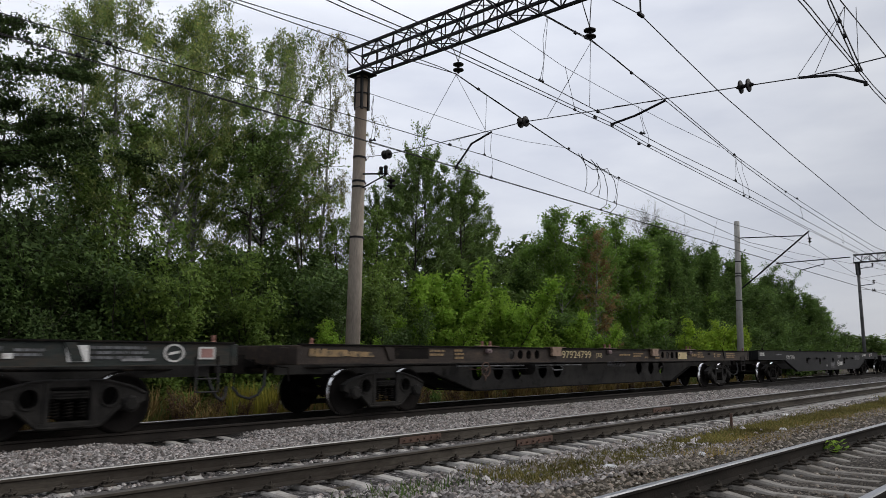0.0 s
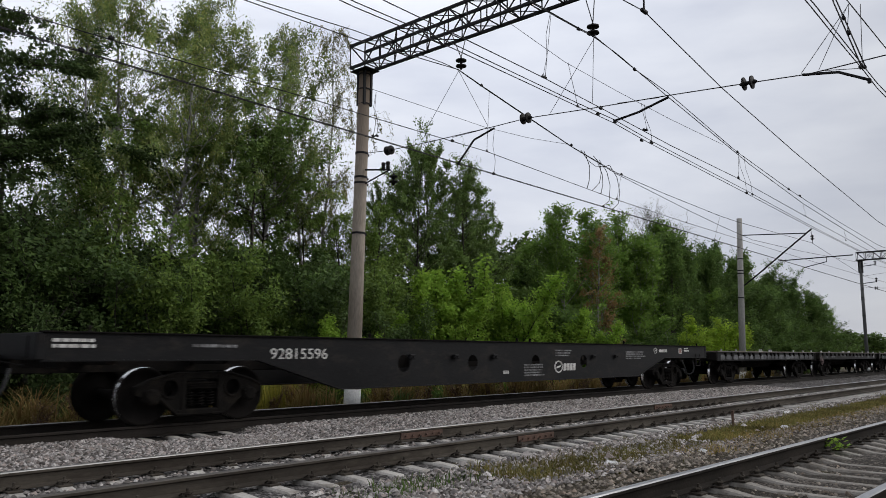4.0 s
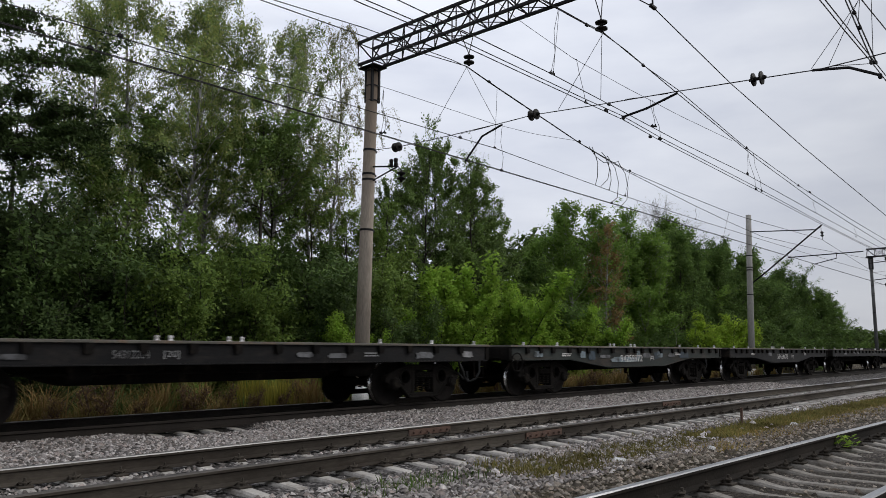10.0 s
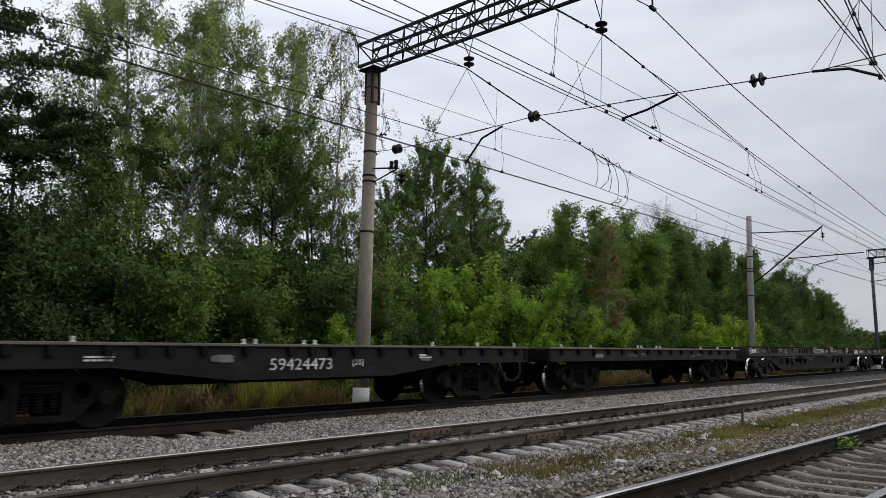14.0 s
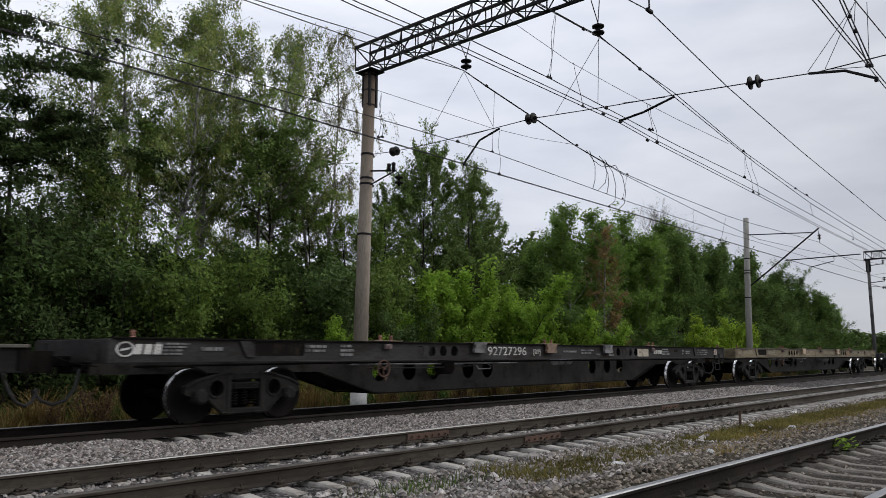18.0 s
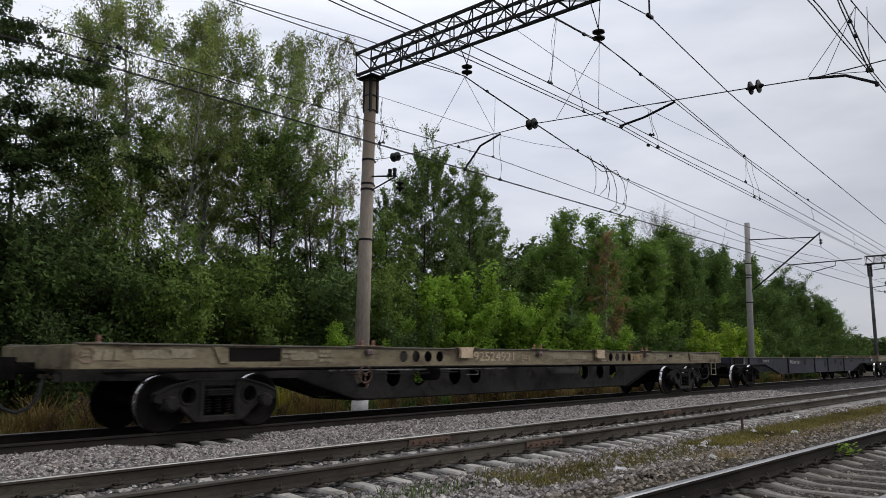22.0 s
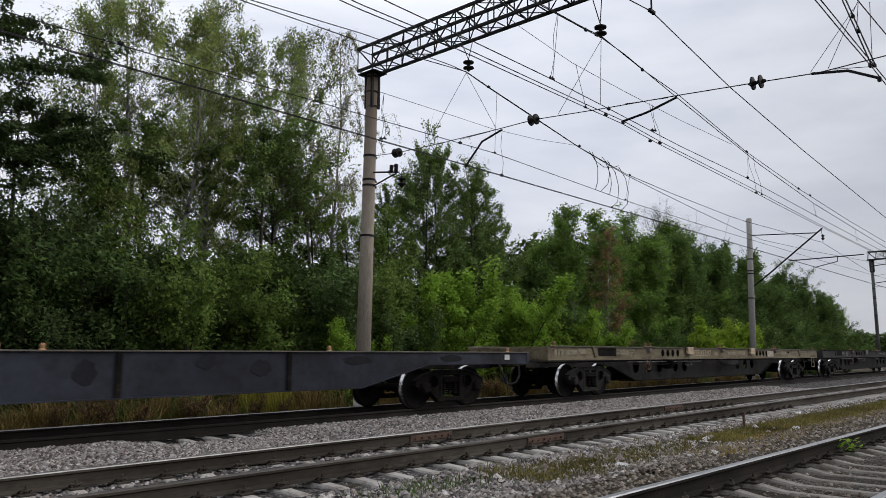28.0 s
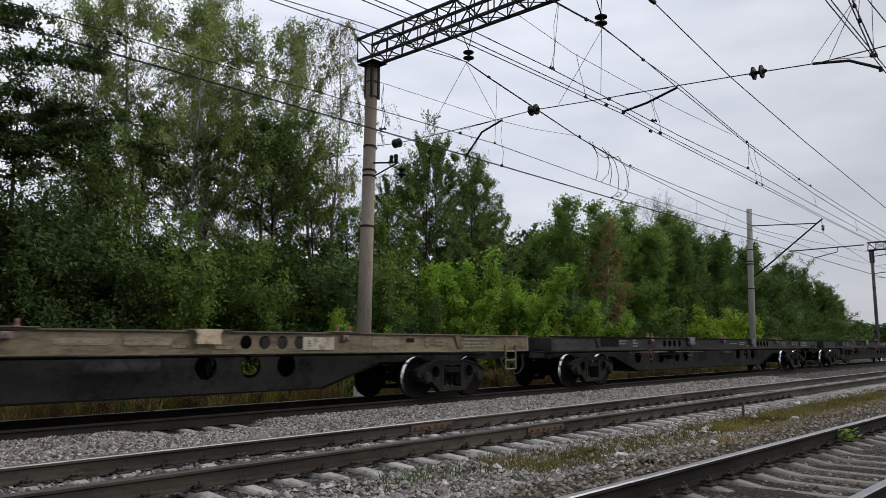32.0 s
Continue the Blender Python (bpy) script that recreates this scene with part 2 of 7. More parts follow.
M_UNDER = mat("dark_grimy_underframe", (0.006, 0.0056, 0.0052), (0.013, 0.0116, 0.0105), 0.85, 0, 1.5, 30, 0.2, ((0.032, 0.025, 0.02), 0.2, 3), gloss=0.06)
M_BROWN = mat("brown_black_paint", (0.018, 0.014, 0.012), (0.040, 0.031, 0.026), 0.65, 0, 0.8, 18, 0.2, ((0.065, 0.046, 0.034), 0.4, 2.4), gloss=0.2, stretch=(0.5, 1, 1.4))
M_GREYP = mat("dark_grey_wagon_paint", (0.022, 0.022, 0.023), (0.055, 0.053, 0.052), 0.65, 0, 0.8, 18, 0.2, ((0.020, 0.016, 0.013), 0.5, 2.0), stretch=(0.4, 1, 1.4), gloss=0.12)
M_BEIGE = mat("faded_beige_paint", (0.132, 0.111, 0.067), (0.245, 0.209, 0.136), 0.65, 0, 0.6, 18, 0.2, ((0.075, 0.052, 0.035), 0.5, 2.2), stretch=(0.5, 1, 1.4), gloss=0.25)
M_BLUE = mat("slate_blue_paint", (0.018, 0.020, 0.029), (0.040, 0.044, 0.059), 0.6, 0, 0.45, 16, 0.12, ((0.012, 0.012, 0.014), 0.45, 1.1), stretch=(0.45, 1, 0.5), gloss=0.15)
M_GREEN = mat("faded_dark_green_paint", (0.010, 0.0135, 0.0125), (0.030, 0.036, 0.033), 0.6, 0, 0.8, 18, 0.2, ((0.045, 0.036, 0.028), 0.45, 2.2), stretch=(0.4, 1, 1.4), gloss=0.2)
M_DECK = mat("weathered_deck_edge", (0.075, 0.071, 0.060), (0.128, 0.120, 0.101), 0.8, 0, 1.2, 25, 0.2, ((0.150, 0.098, 0.064), 0.35, 3))
M_WHITE = mat("dirty_white_paint", (0.50, 0.49, 0.47), (0.66, 0.65, 0.63), 0.7, 0, 3, 30, 0.1, ((0.22, 0.19, 0.165), 0.35, 4))
M_PALE = mat("worn_pale_grey_paint", (0.182, 0.182, 0.185), (0.280, 0.280, 0.283), 0.75, 0, 2, 22, 0.15, ((0.035, 0.032, 0.032), 0.6, 3.5))
M_YELLOW = mat("faded_yellow_lettering", (0.42, 0.33, 0.17), (0.52, 0.42, 0.24), 0.7, 0, 4, 30, 0.05)
M_ORANGE = mat("tan_orange_paint", (0.42, 0.23, 0.105), (0.52, 0.31, 0.16), 0.65, 0, 2, 30, 0.05, ((0.2, 0.12, 0.07), 0.3, 4))
M_TAN = mat("tan_casting_paint", (0.44, 0.33, 0.22), (0.55, 0.43, 0.30), 0.65, 0, 2, 30, 0.1, ((0.2, 0.13, 0.09), 0.35, 5))
M_RED = mat("faded_red_paint", (0.24, 0.12, 0.105), (0.34, 0.18, 0.16), 0.65, 0, 3, 30, 0.1)
M_IRON = mat("black_painted_lattice_steel", (0.011, 0.011, 0.013), (0.022, 0.021, 0.023), 0.65, 0.0, 2, 30, 0.1, gloss=0.15)
M_WIRE = mat("dark_copper_wire", (0.014, 0.013, 0.014), (0.026, 0.023, 0.023), 0.7, 0.1, 3, 20, 0)
M_PORCELAIN = mat("dark_glazed_porcelain", (0.010, 0.009, 0.009), (0.02, 0.017, 0.016), 0.55, 0, 4, 30, 0.02, gloss=0.12)
M_RUBBER = mat("black_rubber_hose", (0.02, 0.02, 0.02), (0.03, 0.03, 0.03), 0.7, 0, 6, 30, 0.05)
M_DARKBARK = mat("dark_wet_bark", (0.022, 0.018, 0.015), (0.045, 0.036, 0.028), 0.9, 0, 2, 14, 0.5, stretch=(1, 1, 0.3))
M_DEADBARK = mat("pale_grey_dead_bark", (0.13, 0.12, 0.11), (0.2, 0.185, 0.17), 0.95, 0, 2, 14, 0.4, stretch=(1, 1, 0.3))
M_BIRCHBARK = mat("white_birch_bark", (0.24, 0.23, 0.21), (0.36, 0.35, 0.33), 0.85, 0, 1.5, 12, 0.3, ((0.035, 0.03, 0.028), 0.45, 4), stretch=(1, 1, 0.6))
L_BIRCH = piece_mat("birch_leaves", [(0.095, 0.147, 0.038), (0.155, 0.218, 0.058), (0.21, 0.272, 0.075), (0.36, 0.37, 0.105)], 0.5, through_light=0.42, gloss=0.3)
L_SPARSE = piece_mat("thin_birch_leaves", [(0.13, 0.14, 0.055), (0.18, 0.18, 0.065), (0.22, 0.19, 0.08)], 0.6, through_light=0.3, gloss=0.15)
L_DARK = piece_mat("dark_alder_leaves", [(0.054, 0.092, 0.022), (0.083, 0.132, 0.031), (0.121, 0.174, 0.040)], 0.6, through_light=0.32, gloss=0.15)
L_SHRUB = piece_mat("dark_shrub_leaves", [(0.050, 0.090, 0.024), (0.078, 0.128, 0.034), (0.118, 0.178, 0.046)], 0.55, through_light=0.35, gloss=0.2)
L_ASPEN = piece_mat("aspen_leaves", [(0.099, 0.162, 0.034), (0.146, 0.222, 0.047), (0.213, 0.293, 0.063)], 0.6, through_light=0.4, gloss=0.15)
L_MIXED = piece_mat("lineside_aspen_leaves", [(0.087, 0.147, 0.037), (0.129, 0.201, 0.048), (0.190, 0.265, 0.067)], 0.55, through_light=0.4, gloss=0.25)
L_FRESH = piece_mat("young_aspen_leaves", [(0.116, 0.209, 0.040), (0.165, 0.270, 0.053), (0.231, 0.341, 0.073)], 0.65, through_light=0.45, gloss=0.12)
L_BRIGHT = piece_mat("bright_green_leaves", [(0.17, 0.30, 0.036), (0.24, 0.385, 0.050), (0.32, 0.45, 0.072)], 0.7, through_light=0.45)
# dark green leaves, taken darker still to hold the shade under the boughs
L_PINE = piece_mat("deep_green_shaded_leaves", [(0.036, 0.061, 0.021), (0.055, 0.088, 0.028), (0.082, 0.119, 0.037)], 0.65, through_light=0.22, gloss=0.1)
L_BROWN = piece_mat("withered_brown_leaves", [(0.20, 0.135, 0.058), (0.30, 0.185, 0.082), (0.19, 0.175, 0.062)], 0.7, through_light=0.3)
L_DRY = piece_mat("dry_grass", [(0.24, 0.155, 0.06), (0.34, 0.235, 0.09), (0.20, 0.165, 0.05), (0.13, 0.14, 0.04)], 0.8, through_light=0.3)
L_GRASS = piece_mat("verge_grass", [(0.13, 0.112, 0.034), (0.20, 0.163, 0.055), (0.10, 0.108, 0.027), (0.25, 0.195, 0.082)], 0.8, through_light=0.3)
L_WEED = piece_mat("green_weed", [(0.06, 0.10, 0.026), (0.085, 0.15, 0.034), (0.10, 0.10, 0.04)], 0.6, through_light=0.35)
# oily ballast, blackened further to put in the shade under the train
M_OILSHADE = gravel_mat("oily_train_shaded_ballast", [(0.012, 0.011, 0.01), (0.03, 0.027, 0.024), (0.05, 0.045, 0.04)], 0.06, (0.02, 0.018, 0.015), 0.3)
# shaded copy of the rail steel: the train's shadow as colour
M_DARKRAIL = mat("greasy_shaded_rail", (0.016, 0.013, 0.011), (0.03, 0.025, 0.021), 0.7, 0, 2, 40, 0.2, gloss=0.15)
M_FOOT = mat("white_limewash", (0.62, 0.62, 0.61), (0.74, 0.74, 0.73), 0.8, 0, 3, 30, 0.1, ((0.4, 0.38, 0.35), 0.15, 4))
M_LEDGE = mat("rusty_wear_plate", (0.10, 0.075, 0.055), (0.20, 0.14, 0.10), 0.8, 0, 2, 30, 0.2)
M_TANK = mat("grey_painted_reservoir", (0.06, 0.058, 0.056), (0.11, 0.105, 0.10), 0.6, 0, 2, 30, 0.1, ((0.02, 0.018, 0.016), 0.4, 4))
M_WORN = mat("scraped_grey_paint", (0.075, 0.077, 0.083), (0.155, 0.158, 0.165), 0.75, 0, 1.6, 22, 0.15, ((0.022, 0.021, 0.021), 0.5, 3.5))
M_CHALK = mat("chalky_blue_paint", (0.14, 0.185, 0.215), (0.24, 0.285, 0.31), 0.75, 0, 2.5, 22, 0.1, ((0.03, 0.035, 0.035), 0.5, 5))
M_SOOTY = mat("sooty_blue_paint", (0.010, 0.010, 0.012), (0.018, 0.019, 0.024), 0.75, 0, 2.5, 22, 0.1, gloss=0.15)
M_BLUEWORN = mat("worn_blue_paint", (0.02, 0.038, 0.055), (0.035, 0.06, 0.085), 0.7, 0, 2.5, 22, 0.1, ((0.016, 0.018, 0.017), 0.5, 5))
M_OCHRE = mat("faded_ochre_paint", (0.22, 0.14, 0.06), (0.34, 0.22, 0.10), 0.7, 0, 3, 30, 0.1, ((0.06, 0.045, 0.03), 0.5, 6))
M_CREAM = mat("cream_plate_paint", (0.38, 0.34, 0.27), (0.50, 0.45, 0.37), 0.65, 0, 3, 30, 0.05, ((0.2, 0.15, 0.1), 0.3, 5))
M_CREAMWORN = mat("worn_cream_paint", (0.21, 0.18, 0.118), (0.30, 0.26, 0.178), 0.7, 0, 3, 30, 0.05, ((0.15, 0.13, 0.085), 0.5, 6))
M_PINKISH = mat("dull_pinkish_paint", (0.16, 0.11, 0.11), (0.26, 0.19, 0.18), 0.7, 0, 3, 30, 0.1, ((0.05, 0.04, 0.04), 0.4, 6))
L_DOCK = piece_mat("brown_seed_weeds", [(0.17, 0.105, 0.042), (0.27, 0.18, 0.075), (0.19, 0.155, 0.05), (0.36, 0.25, 0.11)], 0.8, through_light=0.3)
L_GOLD = piece_mat("yellow_flowering_weeds", [(0.12, 0.13, 0.025), (0.24, 0.22, 0.04), (0.34, 0.30, 0.05)], 0.7, through_light=0.3)
M_GIRDER = mat("dusty_dark_girder", (0.026, 0.025, 0.024), (0.046, 0.043, 0.040), 0.8, 0, 1.2, 30, 0.2, ((0.012, 0.011, 0.010), 0.3, 2.5), gloss=0.12)
M_PIN = mat("rusty_red_pin", (0.16, 0.07, 0.05), (0.28, 0.13, 0.09), 0.7, 0, 3, 30, 0.1)
# pale, half-metal colour in place of the sky's gleam on the far rail head
M_FARHEAD = mat("pale_gleam_rail_head", (0.42, 0.41, 0.40), (0.52, 0.51, 0.50), 0.5, 0.4, 3, 50, 0.03, stretch=(0.1, 1, 1))
M_HALF = mat("worn_rail_head", (0.17, 0.167, 0.165), (0.26, 0.255, 0.25), 0.42, 0.9, 3, 50, 0.05, stretch=(0.1, 1, 1))
M_NEARBED = gravel_mat("dirty_fine_ballast", [(0.030, 0.025, 0.022), (0.085, 0.073, 0.062), (0.15, 0.13, 0.112), (0.22, 0.195, 0.17)], 0.045, (0.05, 0.041, 0.03), 0.45)
M_DIRTYCON = mat("soiled_concrete", (0.20, 0.184, 0.163), (0.30, 0.282, 0.255), 0.92, 0, 1.6, 40, 0.4, ((0.13, 0.112, 0.092), 0.4, 4), gloss=0.15)
L_YELLOW = piece_mat("yellow_green_leaves", [(0.21, 0.34, 0.036), (0.29, 0.43, 0.046), (0.38, 0.49, 0.060)], 0.7, through_light=0.45)
L_ROW = piece_mat("woodland_leaves", [(0.066, 0.120, 0.030), (0.101, 0.168, 0.042), (0.152, 0.224, 0.056)], 0.65, through_light=0.4)
M_BROWNTAN = mat("brown_casting_paint", (0.19, 0.125, 0.085), (0.30, 0.205, 0.145), 0.7, 0, 2, 30, 0.1, ((0.1, 0.065, 0.045), 0.35, 5))

# ---- mesh building ----
class Geo:
    """Collects faces, each with a material slot, and turns them into one mesh."""

    def __init__(self):
        self.v, self.f, self.m, self.slot = [], [], [], 0

    def add(self, verts, faces):
        k = len(self.v)
        self.v += [tuple(p) for p in verts]
        self.f += [tuple(k + i for i in q) for q in faces]
        self.m += [self.slot] * len(faces)
        return self

    def box(self, x0, x1, y0, y1, z0, z1, c=0.0):
        """A box, its edges cut back by c."""
        if c <= 0:
            v = [(x, y, z) for x in (x0, x1) for y in (y0, y1) for z in (z0, z1)]
            return self.add(v, [(0, 1, 3, 2), (4, 6, 7, 5), (0, 4, 5, 1), (2, 3, 7, 6), (0, 2, 6, 4), (1, 5, 7, 3)])
        c = min(c, (x1 - x0) * 0.45, (y1 - y0) * 0.45, (z1 - z0) * 0.45)
        lo, hi, v, ix = (x0, y0, z0), (x1, y1, z1), [], {}
        for s in range(8):
            sg = (s & 1, s >> 1 & 1, s >> 2 & 1)
            corner = [hi[a] if sg[a] else lo[a] for a in range(3)]
            for a in range(3):
                p = [corner[b] if b == a else corner[b] + (-c if sg[b] else c) for b in range(3)]
                ix[s, a] = len(v)
                v.append(p)
        f = []
        for a in range(3):
            b, d = (a + 1) % 3, (a + 2) % 3
            for side in (0, 1):
                o = side << a
                q = [ix[o, a], ix[o | 1 << b, a], ix[o | 1 << b | 1 << d, a], ix[o | 1 << d, a]]
                f.append(tuple(q if side else q[::-1]))
            for sb in (0, 1):
                for sd in (0, 1):
                    s0 = sb << b | sd << d
                    s1 = s0 | 1 << a
                    q = (ix[s0, b], ix[s0, d], ix[s1, d], ix[s1, b])
                    f.append(q if sb == sd else q[::-1])
        for s in range(8):
            q = (ix[s, 0], ix[s, 1], ix[s, 2])
            f.append(q if bin(s).count("1") % 2 else q[::-1])
        return self.add(v, f)

    def prism(self, pts, axis, a, b):
        """A polygon in the plane across the axis, drawn out from a to b."""
        put = {"x": lambda u, w, t: (t, u, w), "y": lambda u, w, t: (u, t, w), "z": lambda u, w, t: (u, w, t)}[axis]
        n = len(pts)
        v = [put(u, w, a) for u, w in pts] + [put(u, w, b) for u, w in pts]
        return self.add(v, [tuple(range(n))[::-1], tuple(range(n, 2 * n))] + [(i, (i + 1) % n, n + (i + 1) % n, n + i) for i in range(n)])

    def tube(self, pts, r, n=6, cap=True):
        """A round bar along points; r: one radius, or one for each point."""
        pts = [Vector(p) for p in pts]
        rs = r if isinstance(r, (list, tuple)) else [r] * len(pts)
        v, f = [], []
        side = None
        for i, p in enumerate(pts):
            d = (pts[min(i + 1, len(pts) - 1)] - pts[max(i - 1, 0)]).normalized()
            if side is None:
                side = d.cross(Vector((0.3, 0.2, 1)) if abs(d.z) < 0.9 else Vector((1, 0, 0))).normalized()
            side = (side - d * side.dot(d)).normalized()
            up = d.cross(side)
            for k in range(n):
                a = 2 * math.pi * k / n
                v.append(p + (side * math.cos(a) + up * math.sin(a)) * rs[i])
        for i in range(len(pts) - 1):
            for k in range(n):
                j = (k + 1) % n
                f.append((i * n + k, i * n + j, i * n + n + j, i * n + n + k))
        if cap:
            f += [tuple(range(n))[::-1], tuple(range((len(pts) - 1) * n, len(pts) * n))]
        return self.add(v, f)

    def lathe(self, prof, axis="z", n=16, at=(0, 0, 0)):
        """A profile of (radius, height) turned round an axis; (radius, height, slot) sets the slot from there on."""
        v, f, ms = [], [], []
        for p in prof:
            for k in range(n):
                a = 2 * math.pi * k / n
                c, s = p[0] * math.cos(a), p[0] * math.sin(a)
                q = {"z": (c, s, p[1]), "y": (c, p[1], s), "x": (p[1], c, s)}[axis]
                v.append((q[0] + at[0], q[1] + at[1], q[2] + at[2]))
        for i in range(len(prof) - 1):
            for k in range(n):
                j = (k + 1) % n
                f.append((i * n + k, i * n + j, i * n + n + j, i * n + n + k))
                ms.append(prof[i][2] if len(prof[i]) > 2 else self.slot)
        k0 = len(self.m)
        self.add(v, f)
        self.m[k0:] = ms
        return self

    def plate(self, xs, zb, zt, y0, y1, holes=()):
        """A web between y0 and y1 over the stations xs, from zb(x) to zt(x), with round holes (x, z, r) that go through it."""
        cuts = set(xs)
        for hx, hz, hr in holes:
            cuts = {c for c in cuts if abs(c - hx) > hr * 1.35}
            cuts |= {round(hx - hr * 1.3, 4), round(hx + hr * 1.3, 4)}
        cuts = sorted(cuts)
        seen, v, f = {}, [], []

        def at(x, y, z):
            key = (round(x, 4), round(y, 4), round(z, 4))
            if key not in seen:
                seen[key] = len(v)
                v.append((x, y, z))
            return seen[key]

        for a, b in zip(cuts, cuts[1:]):
            za, zc, ta, tc = zb(a), zb(b), zt(a), zt(b)
            f += [(at(a, y0, za), at(a, y1, za), at(b, y1, zc), at(b, y0, zc)), (at(a, y0, ta), at(b, y0, tc), at(b, y1, tc), at(a, y1, ta))]
            here = [q for q in holes if abs((a + b) / 2 - q[0]) < 1e-3]
            if not here:
                f += [(at(a, y0, za), at(b, y0, zc), at(b, y0, tc), at(a, y0, ta)), (at(a, y1, za), at(a, y1, ta), at(b, y1, tc), at(b, y1, zc))]
                continue
            hx, hz, hr = here[0]
            n = 16
            ring = [(hx + hr * math.cos(2 * math.pi * k / n + math.pi / 4), hz + hr * math.sin(2 * math.pi * k / n + math.pi / 4)) for k in range(n)]
            corner = [(b, tc), (a, ta), (a, za), (b, zc)]
            for y, turn in ((y0, 1), (y1, -1)):
                for q in range(4):
                    c0, c1 = corner[q], corner[(q + 1) % 4]
                    arc = [at(ring[(4 * q + k) % n][0], y, ring[(4 * q + k) % n][1]) for k in range(5)]
                    face = [at(c0[0], y, c0[1]), at(c1[0], y, c1[1])] + arc[::-1]
                    f.append(tuple(face[::turn]))
            for k in range(n):
                p, q = ring[k], ring[(k + 1) % n]
                f.append((at(p[0], y0, p[1]), at(q[0], y0, q[1]), at(q[0], y1, q[1]), at(p[0], y1, p[1])))
        for x in (cuts[0], cuts[-1]):
            f.append((at(x, y0, zb(x)), at(x, y0, zt(x)), at(x, y1, zt(x)), at(x, y1, zb(x))))
        return self.add(v, f)

    def mesh(self, name, mats, smooth=False):
        me = bpy.data.meshes.new(name)
        me.from_pydata([tuple(p) for p in self.v], [], self.f)
        for m in mats if isinstance(mats, (list, tuple)) else [mats]:
            me.materials.append(m)
        me.polygons.foreach_set("material_index", self.m)
        if smooth:
            me.polygons.foreach_set("use_smooth", [True] * len(self.f))
        me.update()
        return me


def part(name, geo, mats, parent, label="", at=None, smooth=False):
    """One mesh object under a thing or a part. geo: a Geo, or a mesh that several objects share."""
    me = geo.mesh(name, mats, smooth) if isinstance(geo, Geo) else geo
    ob = new(name, me)
    ob.parent = parent
    if at is not None:
        ob.matrix_basis = at if isinstance(at, Matrix) else Matrix.Translation(at)
    return tagged(ob, label)


def thing(name, label, category, group="", kind="", at=None):
    ob = new(name)
    ob.empty_display_size = 0.3
    if at is not None:
        ob.matrix_basis = at
    return tagged(ob, label, category, group, kind)


def raw_mesh(name, verts, quads, mats, mat_ix=None):
    """A mesh from arrays of corners and of faces that all have as many corners."""
    me = bpy.data.meshes.new(name)
    nv, nf, k = len(verts), len(quads), quads.shape[1]
    me.vertices.add(nv)
    me.vertices.foreach_set("co", np.ascontiguousarray(verts, dtype=np.float32).ravel())
    me.loops.add(nf * k)
    me.loops.foreach_set("vertex_index", np.ascontiguousarray(quads, dtype=np.int32).ravel())
    me.polygons.add(nf)
    me.polygons.foreach_set("loop_start", np.arange(0, nf * k, k, dtype=np.int32))
    if mat_ix is not None:
        me.polygons.foreach_set("material_index", mat_ix)
    for m in mats:
        me.materials.append(m)
    me.update(calc_edges=True)
    return me

# ---- ground, ballast and the three tracks ----
# The tracks run along x; y grows away from the camera. z = 0 is the rail top of the middle track.
AXIS = {"near": (2.56, -0.025, 0.086), "mid": (7.777, 0.0, 0.0), "far": (12.83, 0.00665, 0.018)}
PROFILE_Y = np.array([-900, -40, -4, 0.3, 1.0, 4.1, 4.7, 5.2, 5.9, 6.4, 9.2, 10.3, 11.2, 11.7, 11.98, 12.2, 13.4, 14.3, 15.2, 16.5, 18.5, 22, 60, 1500.0])
PROFILE_Z = np.array([-0.6, -0.5, -0.36, -0.3, -0.18, -0.17, -0.26, -0.30, -0.30, -0.255, -0.225, -0.205, -0.165, -0.14, -0.15, -0.20, -0.21, -0.225, -0.36, -0.55, -0.62, -0.5, -0.4, -0.4])


def ground_z(x, y):
    """Height of the ground; a few sleeper ends of the far track lie bare in a shallow dip."""
    dip = 0.105 * np.exp(-((np.asarray(x) - 7.0) / 1.1) ** 4) * np.exp(-((np.asarray(y) - 11.6) / 0.45) ** 4)
    return np.interp(y, PROFILE_Y, PROFILE_Z) - dip


def sheet(name, ys, xs, lift, material, label, category, kind="structure", rough=0.012):
    X, Y = np.meshgrid(xs, ys)
    wob = rough * (np.sin(X * 3.1 + Y * 1.7) + np.sin(X * 1.3 - Y * 2.9) + np.sin(X * 5.7 + Y * 6.1) * 0.5)
    Z = ground_z(X, Y) + lift + wob * (np.abs(X) < 120)
    nx, ny = len(xs), len(ys)
    i = np.arange(nx * ny).reshape(ny, nx)
    q = np.stack([i[:-1, :-1], i[:-1, 1:], i[1:, 1:], i[1:, :-1]], -1).reshape(-1, 4)
    me = raw_mesh(name, np.stack([X, Y, Z], -1).reshape(-1, 3), q, [material])
    return tagged(new(name, me), label, category, kind=kind)


XS_FAR = np.unique(np.concatenate([np.linspace(-600, -20, 12), np.linspace(-20, 90, 160), np.linspace(90, 1600, 24)]))
XS_BED = np.unique(np.concatenate([np.linspace(-60, -5, 12), np.linspace(-5, 60, 200), np.linspace(60, 500, 60)]))
sheet("ground", np.unique(np.concatenate([PROFILE_Y, np.linspace(-4, 24, 60), np.linspace(24, 300, 20)])), XS_FAR, 0.0, M_SOIL, "brown stony soil beside the railway", "ground")
sheet("ballast_bed", np.linspace(6.0, 14.9, 60), XS_BED, 0.012, M_GRAVEL, "grey crushed-stone ballast under two tracks", "ballast")
sheet("oily_shaded_ballast", np.linspace(11.75, 14.2, 16), XS_BED, 0.018, M_OILSHADE, "oily ballast between the rails of the far track, train shade in its colour", "ballast")
